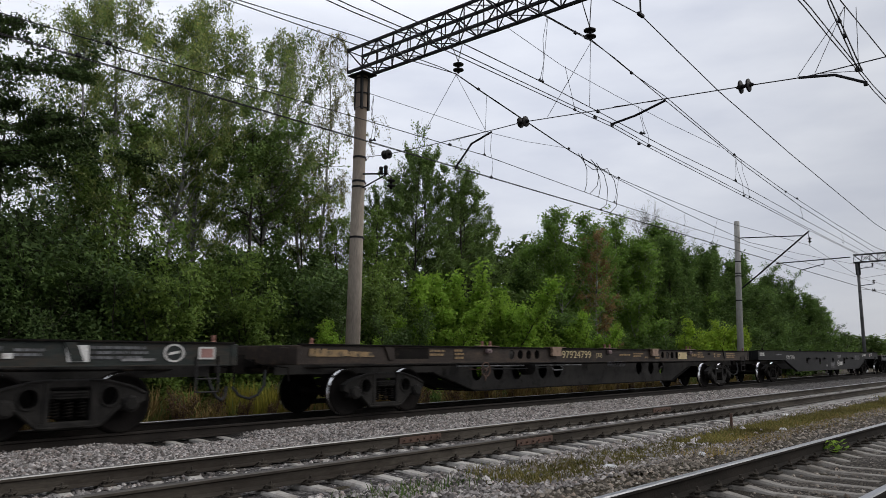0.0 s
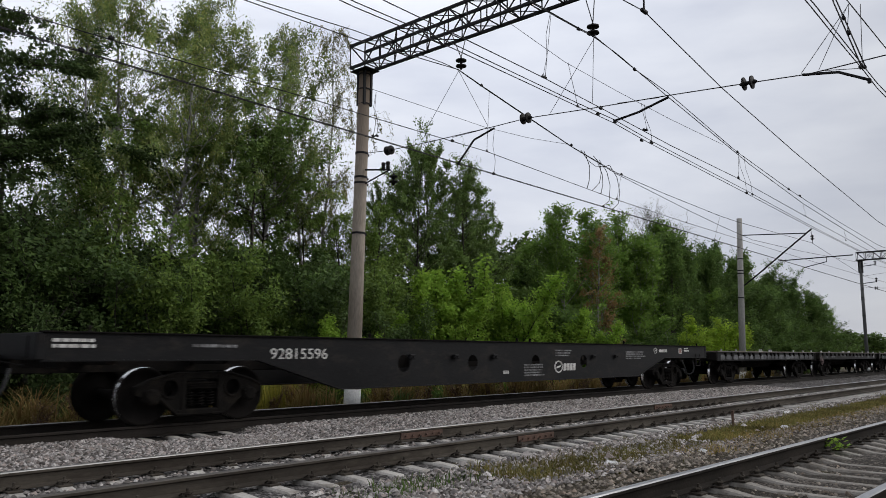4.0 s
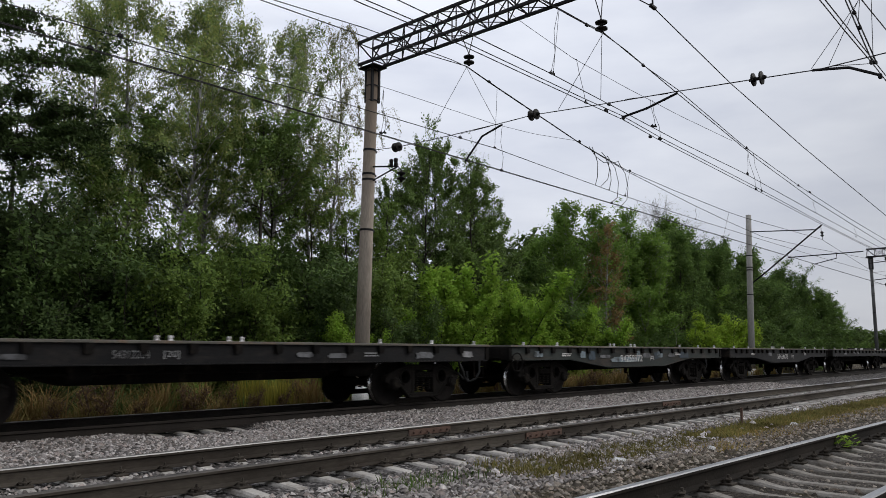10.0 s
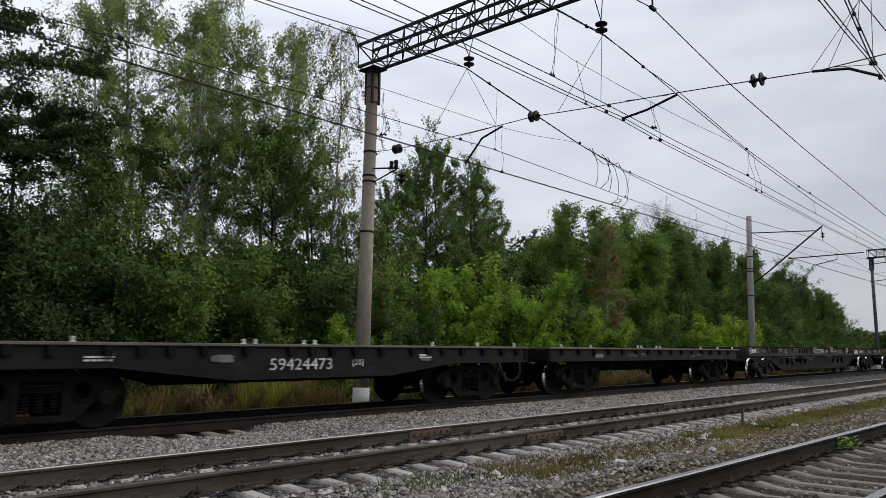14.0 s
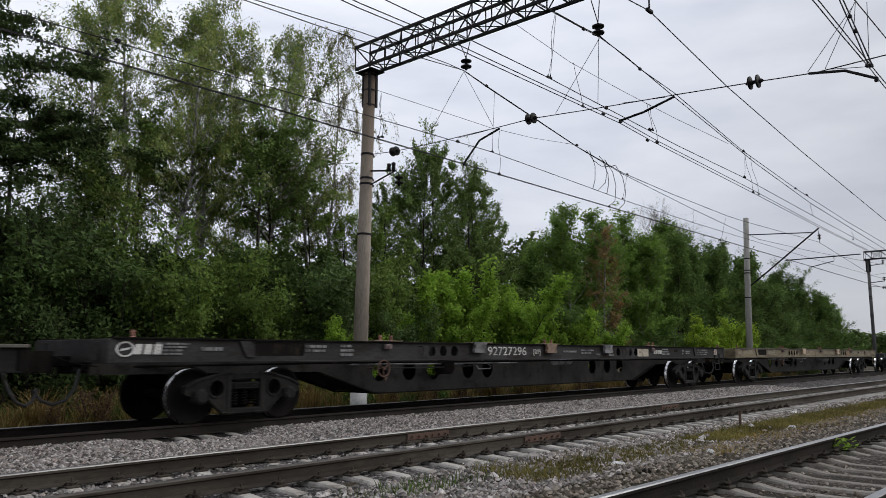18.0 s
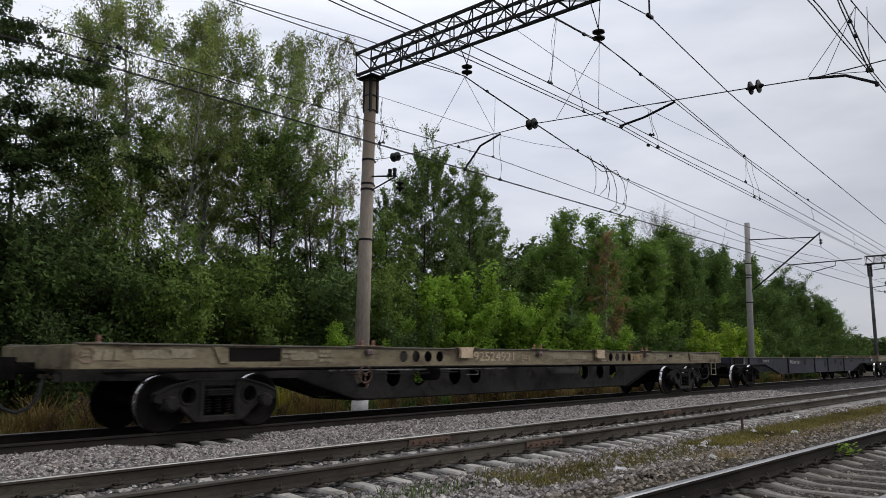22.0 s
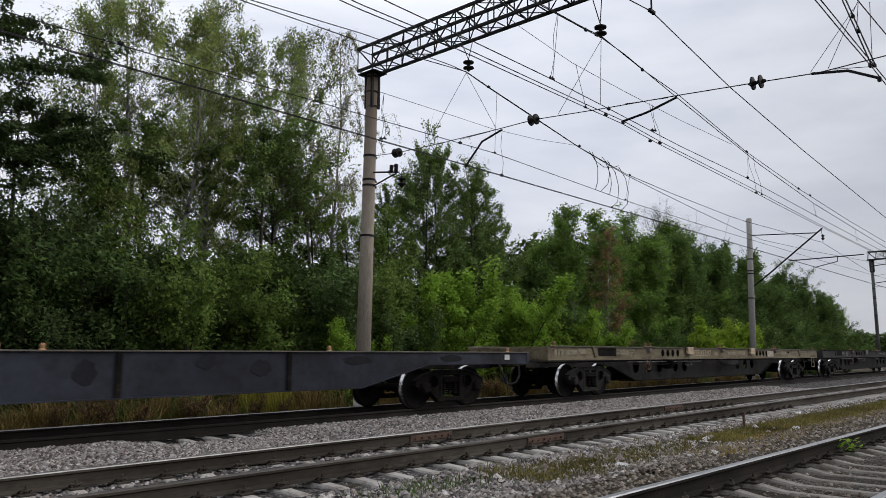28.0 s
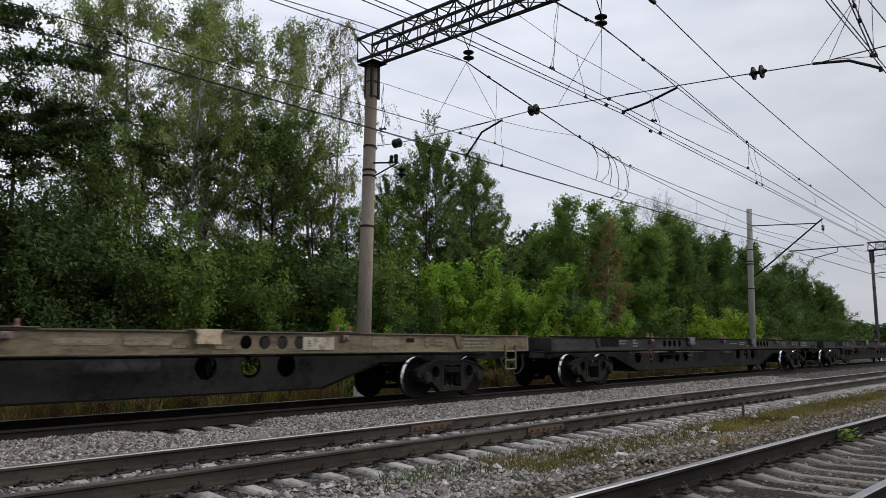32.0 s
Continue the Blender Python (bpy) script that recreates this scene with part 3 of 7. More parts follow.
sheet("ballast_bed", np.linspace(-0.2, 3.95, 34), XS_BED, 0.012, M_NEARBED, "grey crushed-stone ballast under the single track", "ballast")


def stones(name, n, x_of, y_of, size, label, lift=0.0, material=M_STONE):
    """Loose broken stones, each a skewed eight-faced lump."""
    rng = np.random.default_rng(len(name) * 7 + n)
    x, y = x_of(rng, n), y_of(rng, n)
    bare = (np.abs(x - 7.0) < 0.95) & (y > 11.25)
    y = np.where(bare, y - 1.2, y)
    s = size * rng.uniform(0.55, 1.35, n)
    ring = [(math.cos(k * 1.2566), math.sin(k * 1.2566), -0.25) for k in range(5)]
    base = np.array(ring + [(0.2, 0.1, 0.46), (-0.32, -0.15, 0.40)], float)
    v = base[None] * (1 + rng.uniform(-0.4, 0.4, (n, 7, 1))) + rng.uniform(-0.2, 0.2, (n, 7, 3))
    a = rng.uniform(0, 2 * math.pi, n)
    c, si = np.cos(a)[:, None], np.sin(a)[:, None]
    v = np.stack([v[..., 0] * c - v[..., 1] * si, v[..., 0] * si + v[..., 1] * c, v[..., 2]], -1) * (s * 0.5)[:, None, None]
    v += np.stack([x, y, ground_z(x, y) + 0.012 + lift + s * rng.uniform(0.05, 0.62, n)], -1)[:, None]
    tri = np.array([(0, 1, 5), (1, 2, 6), (1, 6, 5), (2, 3, 6), (3, 4, 6), (4, 5, 6), (4, 0, 5)])
    f = (np.arange(n)[:, None, None] * 7 + tri[None]).reshape(-1, 3)
    return tagged(new(name, raw_mesh(name, v.reshape(-1, 3), f, [material])), label, "stones", kind="stuff")


near_x = lambda lo, hi: (lambda r, n: lo + (hi - lo) * r.random(n) ** 1.7)
stones("ballast_stones", 56000, near_x(2.0, 34), lambda r, n: r.uniform(9.1, 11.88, n), 0.05, "loose grey and pinkish crushed stones between the tracks")
stones("ballast_stones", 15000, near_x(1.5, 13), lambda r, n: r.uniform(4.7, 6.38, n), 0.056, "loose crushed stones along the track shoulder")
stones("ballast_stones", 4500, near_x(9, 30), lambda r, n: r.uniform(6.08, 6.4, n), 0.055, "loose crushed stones along the sleeper ends")
stones("ballast_stones", 3500, near_x(9, 24), lambda r, n: r.uniform(4.5, 5.15, n), 0.05, "scattered stones and grit beside the near track", 0.0, M_EARTHYSTONE)
stones("ballast_stones", 4000, near_x(1.5, 22), lambda r, n: r.uniform(6.42, 6.9, n), 0.055, "loose crushed stones between the sleeper ends", -0.055)
stones("ballast_stones", 7000, near_x(1.5, 22), lambda r, n: r.uniform(7.0, 8.6, n), 0.055, "crushed stones between the sleepers of the middle track", -0.015)
stones("ballast_stones", 7000, near_x(2.0, 20), lambda r, n: r.uniform(0.9, 3.6, n), 0.05, "crushed stones around the near sleepers", -0.03, M_EARTHYSTONE)
stones("ballast_stones", 8000, near_x(2.0, 26), lambda r, n: r.uniform(3.3, 5.2, n), 0.055, "mixed stones and grit beside the near track", -0.005, M_EARTHYSTONE)
stones("pale_stones", 90, near_x(3.0, 18), lambda r, n: r.uniform(4.9, 6.5, n), 0.11, "larger pale stones lying on the ballast shoulder", 0.02)

for px, py in ((16.4, 5.08), (20.2, 6.2), (9.4, 5.2), (11.1, 4.6)):
    stone = thing("pale_stone", "single pale stone lying on the ground between tracks", "stone", "pale stones", at=pose(px, py, float(ground_z(px, py)), 0, 0, px * 70))
    part("stone", Geo().add([(0.16, 0, 0), (0.07, 0.09, 0), (-0.08, 0.08, 0), (-0.15, -0.02, 0), (-0.05, -0.1, 0), (0.08, -0.08, 0), (0.08, 0.0, 0.075), (-0.05, 0.02, 0.085)], [(0, 1, 6), (1, 2, 7, 6), (2, 3, 7), (3, 4, 7), (4, 5, 6, 7), (5, 0, 6)]), M_FOOT, stone)



def rail(length):
    """A rail of 18 cm with head, web and foot, along x from 0; its running surface takes the second slot."""
    half = [(0.0375, -0.012), (0.0375, -0.036), (0.012, -0.052), (0.0095, -0.09), (0.012, -0.145), (0.075, -0.168), (0.075, -0.18)]
    ring = [(0.03, 0)] + half + [(-u, w) for u, w in reversed(half)] + [(-0.03, 0)]
    g = Geo()
    g.prism(ring[::-1], "x", 0, length)
    n = len(ring)
    for i in (n - 1, 0, n - 2):
        g.m[2 + i] = 1
    return g


def sleeper():
    """A concrete sleeper across the track: raised rail seats, a lower middle, sloping ends."""
    st = [(-1.35, -0.05, 0.075), (-1.30, -0.02, 0.085), (-1.0, 0.0, 0.085), (-0.62, 0.0, 0.085), (-0.35, -0.045, 0.08), (0.35, -0.045, 0.08), (0.62, 0.0, 0.085), (1.0, 0.0, 0.085), (1.30, -0.02, 0.085), (1.35, -0.05, 0.075)]
    g, v, f = Geo(), [], []
    for y, z, w in st:
        v += [(-w - 0.045, y, -0.2), (-w, y, z - 0.02), (-w + 0.02, y, z), (w - 0.02, y, z), (w, y, z - 0.02), (w + 0.045, y, -0.2)]
    for i in range(len(st) - 1):
        f += [(6 * i + k, 6 * i + k + 1, 6 * i + k + 7, 6 * i + k + 6) for k in range(5)]
    f += [tuple(range(6))[::-1], tuple(range(6 * len(st) - 6, 6 * len(st)))]
    return g.add(v, f)


def fastening():
    """A rail clip: plate, bent clip and bolt with nut."""
    g = Geo()
    g.box(-0.075, 0.075, -0.09, 0.05, 0.0, 0.022, 0.005)
    g.tube([(-0.05, 0.03, 0.03), (-0.055, -0.03, 0.06), (0.0, -0.055, 0.05), (0.055, -0.03, 0.06), (0.05, 0.03, 0.03)], 0.012, 5)
    g.lathe([(0.0, 0.10), (0.014, 0.10), (0.014, 0.07), (0.026, 0.07), (0.026, 0.045), (0.026, 0.02)], "z", 6, (0, -0.03, 0))
    return g


SLEEPER = {k: sleeper().mesh("sleeper", M_DIRTYCON if k == "near" else M_CONCRETE) for k in AXIS}
CLIP = fastening().mesh("rail_fastening", M_RUST)


def track(which, x0, x1, first, step, clips, label, heads, joints=()):
    y, slope, z = AXIS[which]
    ang = math.atan(slope)
    at = pose(0, y, z, 0, 0, math.degrees(ang))
    ob = thing("railway_track", label, "track", "railway tracks", "structure", at)
    for s, head, words in zip((-0.7975, 0.7975), heads, ("worn brown steel rail", "steel rail with a polished head")):
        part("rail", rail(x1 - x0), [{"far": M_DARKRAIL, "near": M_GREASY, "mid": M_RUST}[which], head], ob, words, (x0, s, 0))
    k = 0
    x = first - step * int((first - max(x0, -6)) / step)
    while x < min(x1, 74):
        sl = part("sleeper", SLEEPER[which], None, ob, "", pose(x, random.uniform(-0.02, 0.02), -0.195, 0, 0, random.uniform(-0.8, 0.8)))
        if clips[0] < x < clips[1]:
            for s in (-1, 1):
                for d in (-1, 1):
                    part("rail_fastening", CLIP, None, sl, "", pose(0, s * 0.7975 + d * 0.10, 0.0, 0, 0, 0 if d < 0 else 180))
        x += step
    for jx, js in joints:
        g = Geo()
        for d in (-1, 1):
            g.box(jx - 0.5, jx + 0.5, js + d * 0.022 - 0.012, js + d * 0.022 + 0.012, -0.145, -0.045, 0.006)
            for k in range(6):
                g.lathe([(0.0, d * 0.03), (0.016, d * 0.03), (0.016, 0)], "y", 6, (jx - 0.4 + 0.16 * k, js + d * 0.036, -0.095))
        part("fishplate", g, M_RUSTRED, ob, "rust-brown bolted joint bars")
    return ob


M_GREASY = mat("dark_brown_rail_side", (0.014, 0.012, 0.010), (0.030, 0.025, 0.021), 0.8, 0, 1.5, 40, 0.2, gloss=0.08)
M_DULL = mat("dull_rail_head", (0.05, 0.044, 0.039), (0.085, 0.075, 0.066), 0.6, 0.2, 3, 50, 0.05, stretch=(0.1, 1, 1))
M_RUSTRED = mat("fresh_rust", (0.075, 0.045, 0.033), (0.115, 0.065, 0.046), 0.9, 0, 4, 40, 0.3)
track("mid", -40, 420, 4.06, 0.5056, (1, 22), "middle railway track on grey concrete sleepers in ballast", (M_DULL, M_HALF), ((9.25, 0.7975), (10.2, -0.7975), (18.2, 0.7975)))
# near rail head carries the train's shade, far one the sky's gleam, as colour
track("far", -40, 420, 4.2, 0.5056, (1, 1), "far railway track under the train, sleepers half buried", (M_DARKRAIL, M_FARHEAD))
track("near", -30, 300, 4.15, 0.5056, (3, 18), "near railway track on pale concrete sleepers", (M_TREADED, M_TREADED))


def blades(name, n, x_of, y_of, height, width, material, label, lean=0.35, clump=0):
    """Grass: single tapering blades, each bent once."""
    rng = np.random.default_rng(n)
    x, y = x_of(rng, n), y_of(rng, n)
    if clump:
        c = rng.integers(0, clump, n)
        cx, cy = x_of(rng, clump), y_of(rng, clump)
        x, y = cx[c] + rng.normal(0, 0.14, n), cy[c] + rng.normal(0, 0.12, n)
    hgt = height * rng.uniform(0.4, 1.3, n)
    if clump:
        hgt = hgt * rng.uniform(0.45, 1.4, clump)[c]
    a = rng.uniform(0, 2 * math.pi, n)
    d = np.stack([np.cos(a), np.sin(a), np.zeros(n)], -1)
    p = np.stack([-np.sin(a), np.cos(a), np.zeros(n)], -1) * (width * rng.uniform(0.6, 1.3, n))[:, None]
    y = np.where((np.abs(x - 13.85) < 0.75) & (y > 14.8) & (y < 16.0), y + 1.2, y)
    b = np.stack([x, y, ground_z(x, y) - 0.01], -1)
    l = lean * rng.uniform(0.2, 1.6, n) * hgt
    mid = b + d * (l * 0.3)[:, None] + np.stack([np.zeros(n), np.zeros(n), hgt * 0.6], -1)
    tip = b + d * l[:, None] + np.stack([np.zeros(n), np.zeros(n), hgt], -1)
    v = np.stack([b - p, b + p, mid + p * 0.7, mid - p * 0.7, tip + p * 0.12, tip - p * 0.12], 1)
    q = np.array([(0, 1, 2, 3), (3, 2, 4, 5)])
    f = (np.arange(n)[:, None, None] * 6 + q[None]).reshape(-1, 4)
    return tagged(new(name, raw_mesh(name, v.reshape(-1, 3), f, [material])), label, "grass", kind="stuff")


uni = lambda lo, hi: (lambda r, n: r.uniform(lo, hi, n))
nrm = lambda m, s: (lambda r, n: r.normal(m, s, n))
blades("verge_grass", 40000, lambda r, n: 7.6 + 48 * r.random(n) ** 1.5, nrm(5.58, 0.27), 0.085, 0.008, L_GRASS, "low olive and yellow-brown grass growing between two tracks", 0.7, 1500)
blades("verge_grass", 30000, lambda r, n: 8.6 + 48 * r.random(n) ** 1.35, nrm(5.55, 0.30), 0.065, 0.008, L_GRASS, "short olive turf growing between two tracks", 0.8)
blades("verge_grass", 14000, lambda r, n: 11 + 42 * r.random(n) ** 1.3, nrm(4.85, 0.28), 0.075, 0.006, L_DRY, "sparse dry grass beside the near track", 0.7, 500)
blades("green_grass_tuft", 600, nrm(6.2, 0.5), nrm(5.98, 0.13), 0.11, 0.007, L_WEED, "small green grass tufts in the ballast", 0.5, 26)
back_x = lambda r, n: 2.5 + 48 * r.random(n) ** 1.3
blades("lineside_grass", 2600, back_x, lambda r, n: r.uniform(15.1, 18.2, n), 0.52, 0.010, L_DRY, "tall dry yellow-brown grass behind the tracks", 0.6, 60)
blades("lineside_grass", 5000, back_x, lambda r, n: r.uniform(15.0, 17.4, n), 0.34, 0.011, L_GRASS, "low olive grass behind the tracks", 0.4, 300)
blades("lineside_weeds", 15000, back_x, lambda r, n: r.uniform(15.3, 17.2, n), 0.66, 0.017, L_DOCK, "reddish-brown seeding weeds behind the tracks", 0.62, 95)
blades("lineside_weeds", 6000, back_x, lambda r, n: r.uniform(16.6, 18.2, n), 0.6, 0.024, L_SHRUB, "dark green leafy weeds behind the tracks", 0.8, 60)
blades("lineside_weeds", 5000, back_x, lambda r, n: r.uniform(16.2, 18.6, n), 0.5, 0.014, L_WEED, "green weeds among the dry grass behind the tracks", 0.35, 110)
blades("goldenrod", 2600, nrm(11.6, 0.35), nrm(16.4, 0.3), 0.75, 0.014, L_GOLD, "clump of yellow-flowering weeds behind the far track", 0.2, 14)


WEED_X = 11.55


def weed():
    """The small leafy weed against the near rail."""
    rng = np.random.default_rng(5)
    n = 46
    a, t = rng.uniform(0, 6.28, n), rng.uniform(0.3, 1.2, n)
    c = np.stack([rng.normal(0, 0.12, n), rng.normal(0, 0.05, n), rng.uniform(0.02, 0.16, n)], -1)
    d = np.stack([np.cos(a) * np.cos(t * 0.4), np.sin(a) * np.cos(t * 0.4), np.sin(t * 0.4)], -1) * 0.05
    s = np.stack([-np.sin(a), np.cos(a), np.zeros(n)], -1) * 0.026
    v = np.stack([c, c + d + s, c + 2 * d, c + d - s], 1).reshape(-1, 3)
    ob = new("weed", raw_mesh("weed", v, np.arange(4 * n).reshape(n, 4), [L_BRIGHT]))
    ob.location = (WEED_X, 2.56 - 0.025 * WEED_X + 0.66, -0.10)
    return tagged(ob, "small bright green leafy weed by the near rail", "plant", kind="stuff")


weed()
peg = thing("marker_peg", "short rusty steel peg standing in the ballast", "peg", at=pose(15.9, 5.96, -0.31, 0, 2, 0))
part("post", Geo().box(-0.022, 0.022, -0.022, 0.022, 0, 0.36, 0.004), M_RUSTRED, peg)
part("cap", Geo().box(-0.03, 0.03, -0.03, 0.03, 0.36, 0.372, 0.003), M_RUSTRED, peg)

# ---- masts, gantries and overhead line ----
def mast(x, y, top_x, top_y, height, r0, r1, label, foot=True, skin=None):
    """A tapered round concrete mast with steel bands and a white-painted foot."""
    ob = thing("catenary_mast", label, "mast", "overhead line masts", at=pose(x, y, -0.35))
    tx, ty = top_x - x, top_y - y
    at = lambda z: (tx * z / height, ty * z / height, z)
    rad = lambda z: r0 + (r1 - r0) * z / height
    part("shaft", Geo().tube([at(-0.3), at(height * 0.5), at(height)], [r0 + 0.005, (r0 + r1) / 2, r1], 20), skin or M_MAST, ob, "tapered round shaft", smooth=True)
    if foot:
        part("foot", Geo().tube([at(-0.28), at(0.58)], [r0 + 0.02, r0 + 0.018], 20), M_FOOT, ob, "white-painted foot", smooth=True)
    for z in ((0.505, 0.655, 0.672, 0.745) if foot else (0.62, 0.75)):
        z *= height
        g = Geo()
        g.tube([at(z - 0.03), at(z + 0.03)], [rad(z) + 0.012] * 2, 16)
        g.box(at(z)[0] + rad(z), at(z)[0] + rad(z) + 0.1, at(z)[1] - 0.03, at(z)[1] + 0.03, z - 0.03, z + 0.03, 0.005)
        part("band", g, M_IRON, ob, "dark steel clamp band")
    return ob, at, rad


def insulator(axis, at, discs=2, r=0.13, name="insulator"):
    """A string of bell-shaped porcelain discs with metal caps."""
    g = Geo()
    for k in range(discs):
        o = (k - (discs - 1) / 2) * 0.15
        prof = [(0.02, o - 0.09), (0.035, o - 0.07), (0.05, o - 0.03), (r, o - 0.01), (r, o + 0.02), (r * 0.7, o + 0.035), (r * 0.65, o + 0.02), (0.05, o + 0.04), (0.02, o + 0.09)]
        g.lathe(prof, axis, 14, at)
    return g


def lattice(g, y0, y1, x0, x1, z0, z1, step, r=0.022):
    """A box truss along y with four chords, uprights, cross bars and diagonals."""
    for x in (x0, x1):
        for z in (z0, z1):
            g.box(x - 0.035, x + 0.035, min(y0, y1), max(y0, y1), z - 0.035, z + 0.035)
    n = int(abs(y1 - y0) / step)
    ys = [y0 + (y1 - y0) * i / n for i in range(n + 1)]
    for i, y in enumerate(ys):
        for x in (x0, x1):
            g.tube([(x, y, z0), (x, y, z1)], r, 4, False)
        for z in (z0, z1):
            g.tube([(x0, y, z), (x1, y, z)], r, 4, False)
        if i < n:
            yn = ys[i + 1]
            for x in (x0, x1):
                g.tube([(x, y, z0 if i % 2 else z1), (x, yn, z1 if i % 2 else z0)], r, 4, False)
            for z in (z0, z1):
                g.tube([(x0 if i % 2 else x1, y, z), (x1 if i % 2 else x0, yn, z)], r * 0.8, 4, False)
    return g


def gantry(x, label, lean, skin=None):
    """Two masts joined by a lattice beam across all three tracks."""
    m, at, rad = mast(x, 15.7, x + lean, 15.7, 9.75, 0.215 if not skin else 0.15, 0.165 if not skin else 0.12, label, skin=skin)
    g = Geo()
    cx, cz = at(9.75)[0], 9.75
    g.box(cx - 0.27, cx + 0.27, -0.34, 0.34, cz - 0.01, cz + 0.03, 0.008)
    for sx in (-0.13, 0.13):
        for sy in (-0.13, 0.13):
            g.box(cx + sx - 0.035, cx + sx + 0.035, sy - 0.035, sy + 0.035, cz - 1.05, cz, 0.004)
    for z in (cz - 1.0, cz - 0.55, cz - 0.1):
        g.tube([(cx + 0.185 * math.cos(a * math.pi / 8), 0.185 * math.sin(a * math.pi / 8), z) for a in range(17)], 0.018, 4, False)
    part("head_frame", g, M_IRON, m, "black steel head frame")
    beam = thing("gantry_beam", "black lattice girder spanning the tracks on two masts", "gantry", "overhead line gantries", at=pose(x + lean - 0.1, 15.7, 9.40))
    part("truss", lattice(Geo(), 0.22, -20.6, -0.28, 0.28, 0.05, 0.72, 0.62), M_IRON, beam)
    m2, _, _ = mast(x + 0.2, -4.5, x + lean, -4.5, 9.75, 0.215, 0.165, "concrete mast carrying the gantry behind the near track")
    return m, beam


GX = 14.14
gantry(GX, "tall grey-brown concrete gantry mast with black steel head", 0.26)
gantry(73.6, "distant dark gantry mast beyond the bend of the wood", 0.0, M_FARMAST)
far_mast, far_at, far_rad = mast(43.75, 15.7, 44.45, 15.7, 9.5, 0.19, 0.15, "grey concrete mast with a cantilever arm", skin=M_MASTGREY)

# bracket with small insulators on the big mast, facing the line
bx = GX + 0.16
br = thing("insulator_bracket", "small steel bracket with brown insulators clamped to the mast", "bracket", at=pose(bx, 15.5, 6.12))
g = Geo()
g.tube([(0, 0, 0.28), (0.15, -0.85, 0.18)], 0.025, 6)
g.tube([(0, 0, -0.12), (0.15, -0.85, 0.18)], 0.022, 6)
part("arm", g, M_IRON, br)
for d in (-0.62, -0.80):
    part("insulator", Geo().lathe([(0.02, 0.18), (0.05, 0.2), (0.06, 0.27), (0.045, 0.3), (0.06, 0.33), (0.06, 0.4), (0.02, 0.42)], "z", 10, (0.12, d, 0.0)), M_PORCELAIN, br)
part("hanging_insulator", insulator("z", (0.16, -0.98, -0.12), 2, 0.12), M_PORCELAIN, br)
part("link", Geo().tube([(0.15, -0.85, 0.18), (0.16, -0.98, 0.05)], 0.012, 5), M_IRON, br)

# overhead wires, as points (x, y, z)
def wire(name, pts, r, parent, label=""):
    return part(name, Geo().tube(pts, r, 5, False), M_WIRE, parent, label)


def clamps(parent, pts, r=0.028):
    """Small bolted clamps on a wire."""
    for p in pts:
        g = Geo().box(-0.045, 0.045, -r, r, -r, r, 0.008)
        g.lathe([(0.0, 0.05), (0.014, 0.05), (0.014, 0.0)], "z", 6)
        part("wire_clamp", g, M_IRON, parent, "", p)


def droppers(parent, pairs):
    """Thin slightly kinked wires that hang the contact wire from the carrier."""
    for k, (a, b) in enumerate(pairs):
        a, b = Vector(a), Vector(b)
        off = Vector((0.03 if k % 2 else -0.03, 0.02, 0))
        wire("dropper", [a, a.lerp(b, 0.35) + off, a.lerp(b, 0.7) - off, b], 0.0055, parent, "thin kinked dropper wire")
        clamps(parent, [b], 0.02)


far_line = thing("overhead_line", "overhead contact line with carrier wire and droppers above the far track", "overhead line", "overhead lines", at=pose(0, 0, 0))
for d in (-0.025, 0.025):
    wire("contact_wire", [(-16, 12.1 + d, 6.06), (14.4, 12.1 + d, 6.04), (44.3, 12.3 + d, 6.04), (73.6, 12.4 + d, 6.0), (220, 13.4 + d, 6.0)], 0.009, far_line, "straight copper contact wire")
wire("contact_wire", [(-16, 12.1, 6.3), (3.55, 12.10, 6.37), (6.82, 12.10, 6.42), (9.56, 12.10, 6.49), (11.35, 12.10, 6.52), (14.15, 12.10, 6.57), (15.50, 12.10, 6.60), (20.76, 12.10, 6.46), (22.76, 12.10, 6.40), (28.37, 12.10, 6.37), (32.66, 12.10, 6.38), (44.3, 12.3, 6.5), (73.6, 12.6, 6.9)], 0.0098, far_line, "raised contact wire of the overlap")
wire("carrier_wire", [(-16, 12, 8.3), (0, 12, 7.6), (10.70, 12.00, 8.14), (12.72, 12.00, 8.34), (14.28, 12.00, 8.49), (15.22, 12.00, 8.33), (17.37, 12.00, 7.99), (19.73, 12.00, 7.61), (22.63, 12.00, 7.30), (26.36, 12.00, 7.18), (31.66, 12.00, 7.09), (33.69, 12.00, 7.11), (44.2, 11.75, 7.32), (58, 12.2, 6.6), (73.6, 12.2, 8.4), (88, 12.3, 7.4), (103, 12.5, 7.4), (220, 13.3, 7.4)], 0.0115, far_line, "sagging twisted carrier wire")
wire("carrier_wire", [(7.28, 12.02, 8.03), (10.72, 12.02, 8.35), (13.68, 12.02, 8.50), (14.31, 12.02, 8.49), (15.25, 12.02, 8.32), (17.39, 12.02, 7.98), (19.76, 12.02, 7.61), (22.66, 12.02, 7.27), (28.24, 12.02, 6.88), (31.85, 12.02, 6.67), (35.59, 12.02, 6.51), (44.3, 12.3, 6.9), (73.6, 12.5, 8.3)], 0.0108, far_line, "second carrier wire of the overlap")
wire("feeder", [(11.33, 12.10, 7.18), (13.25, 12.10, 7.22), (15.51, 12.10, 7.26), (17.49, 12.10, 7.41), (19.97, 12.10, 7.72)], 0.006, far_line, "thin feeder wire")
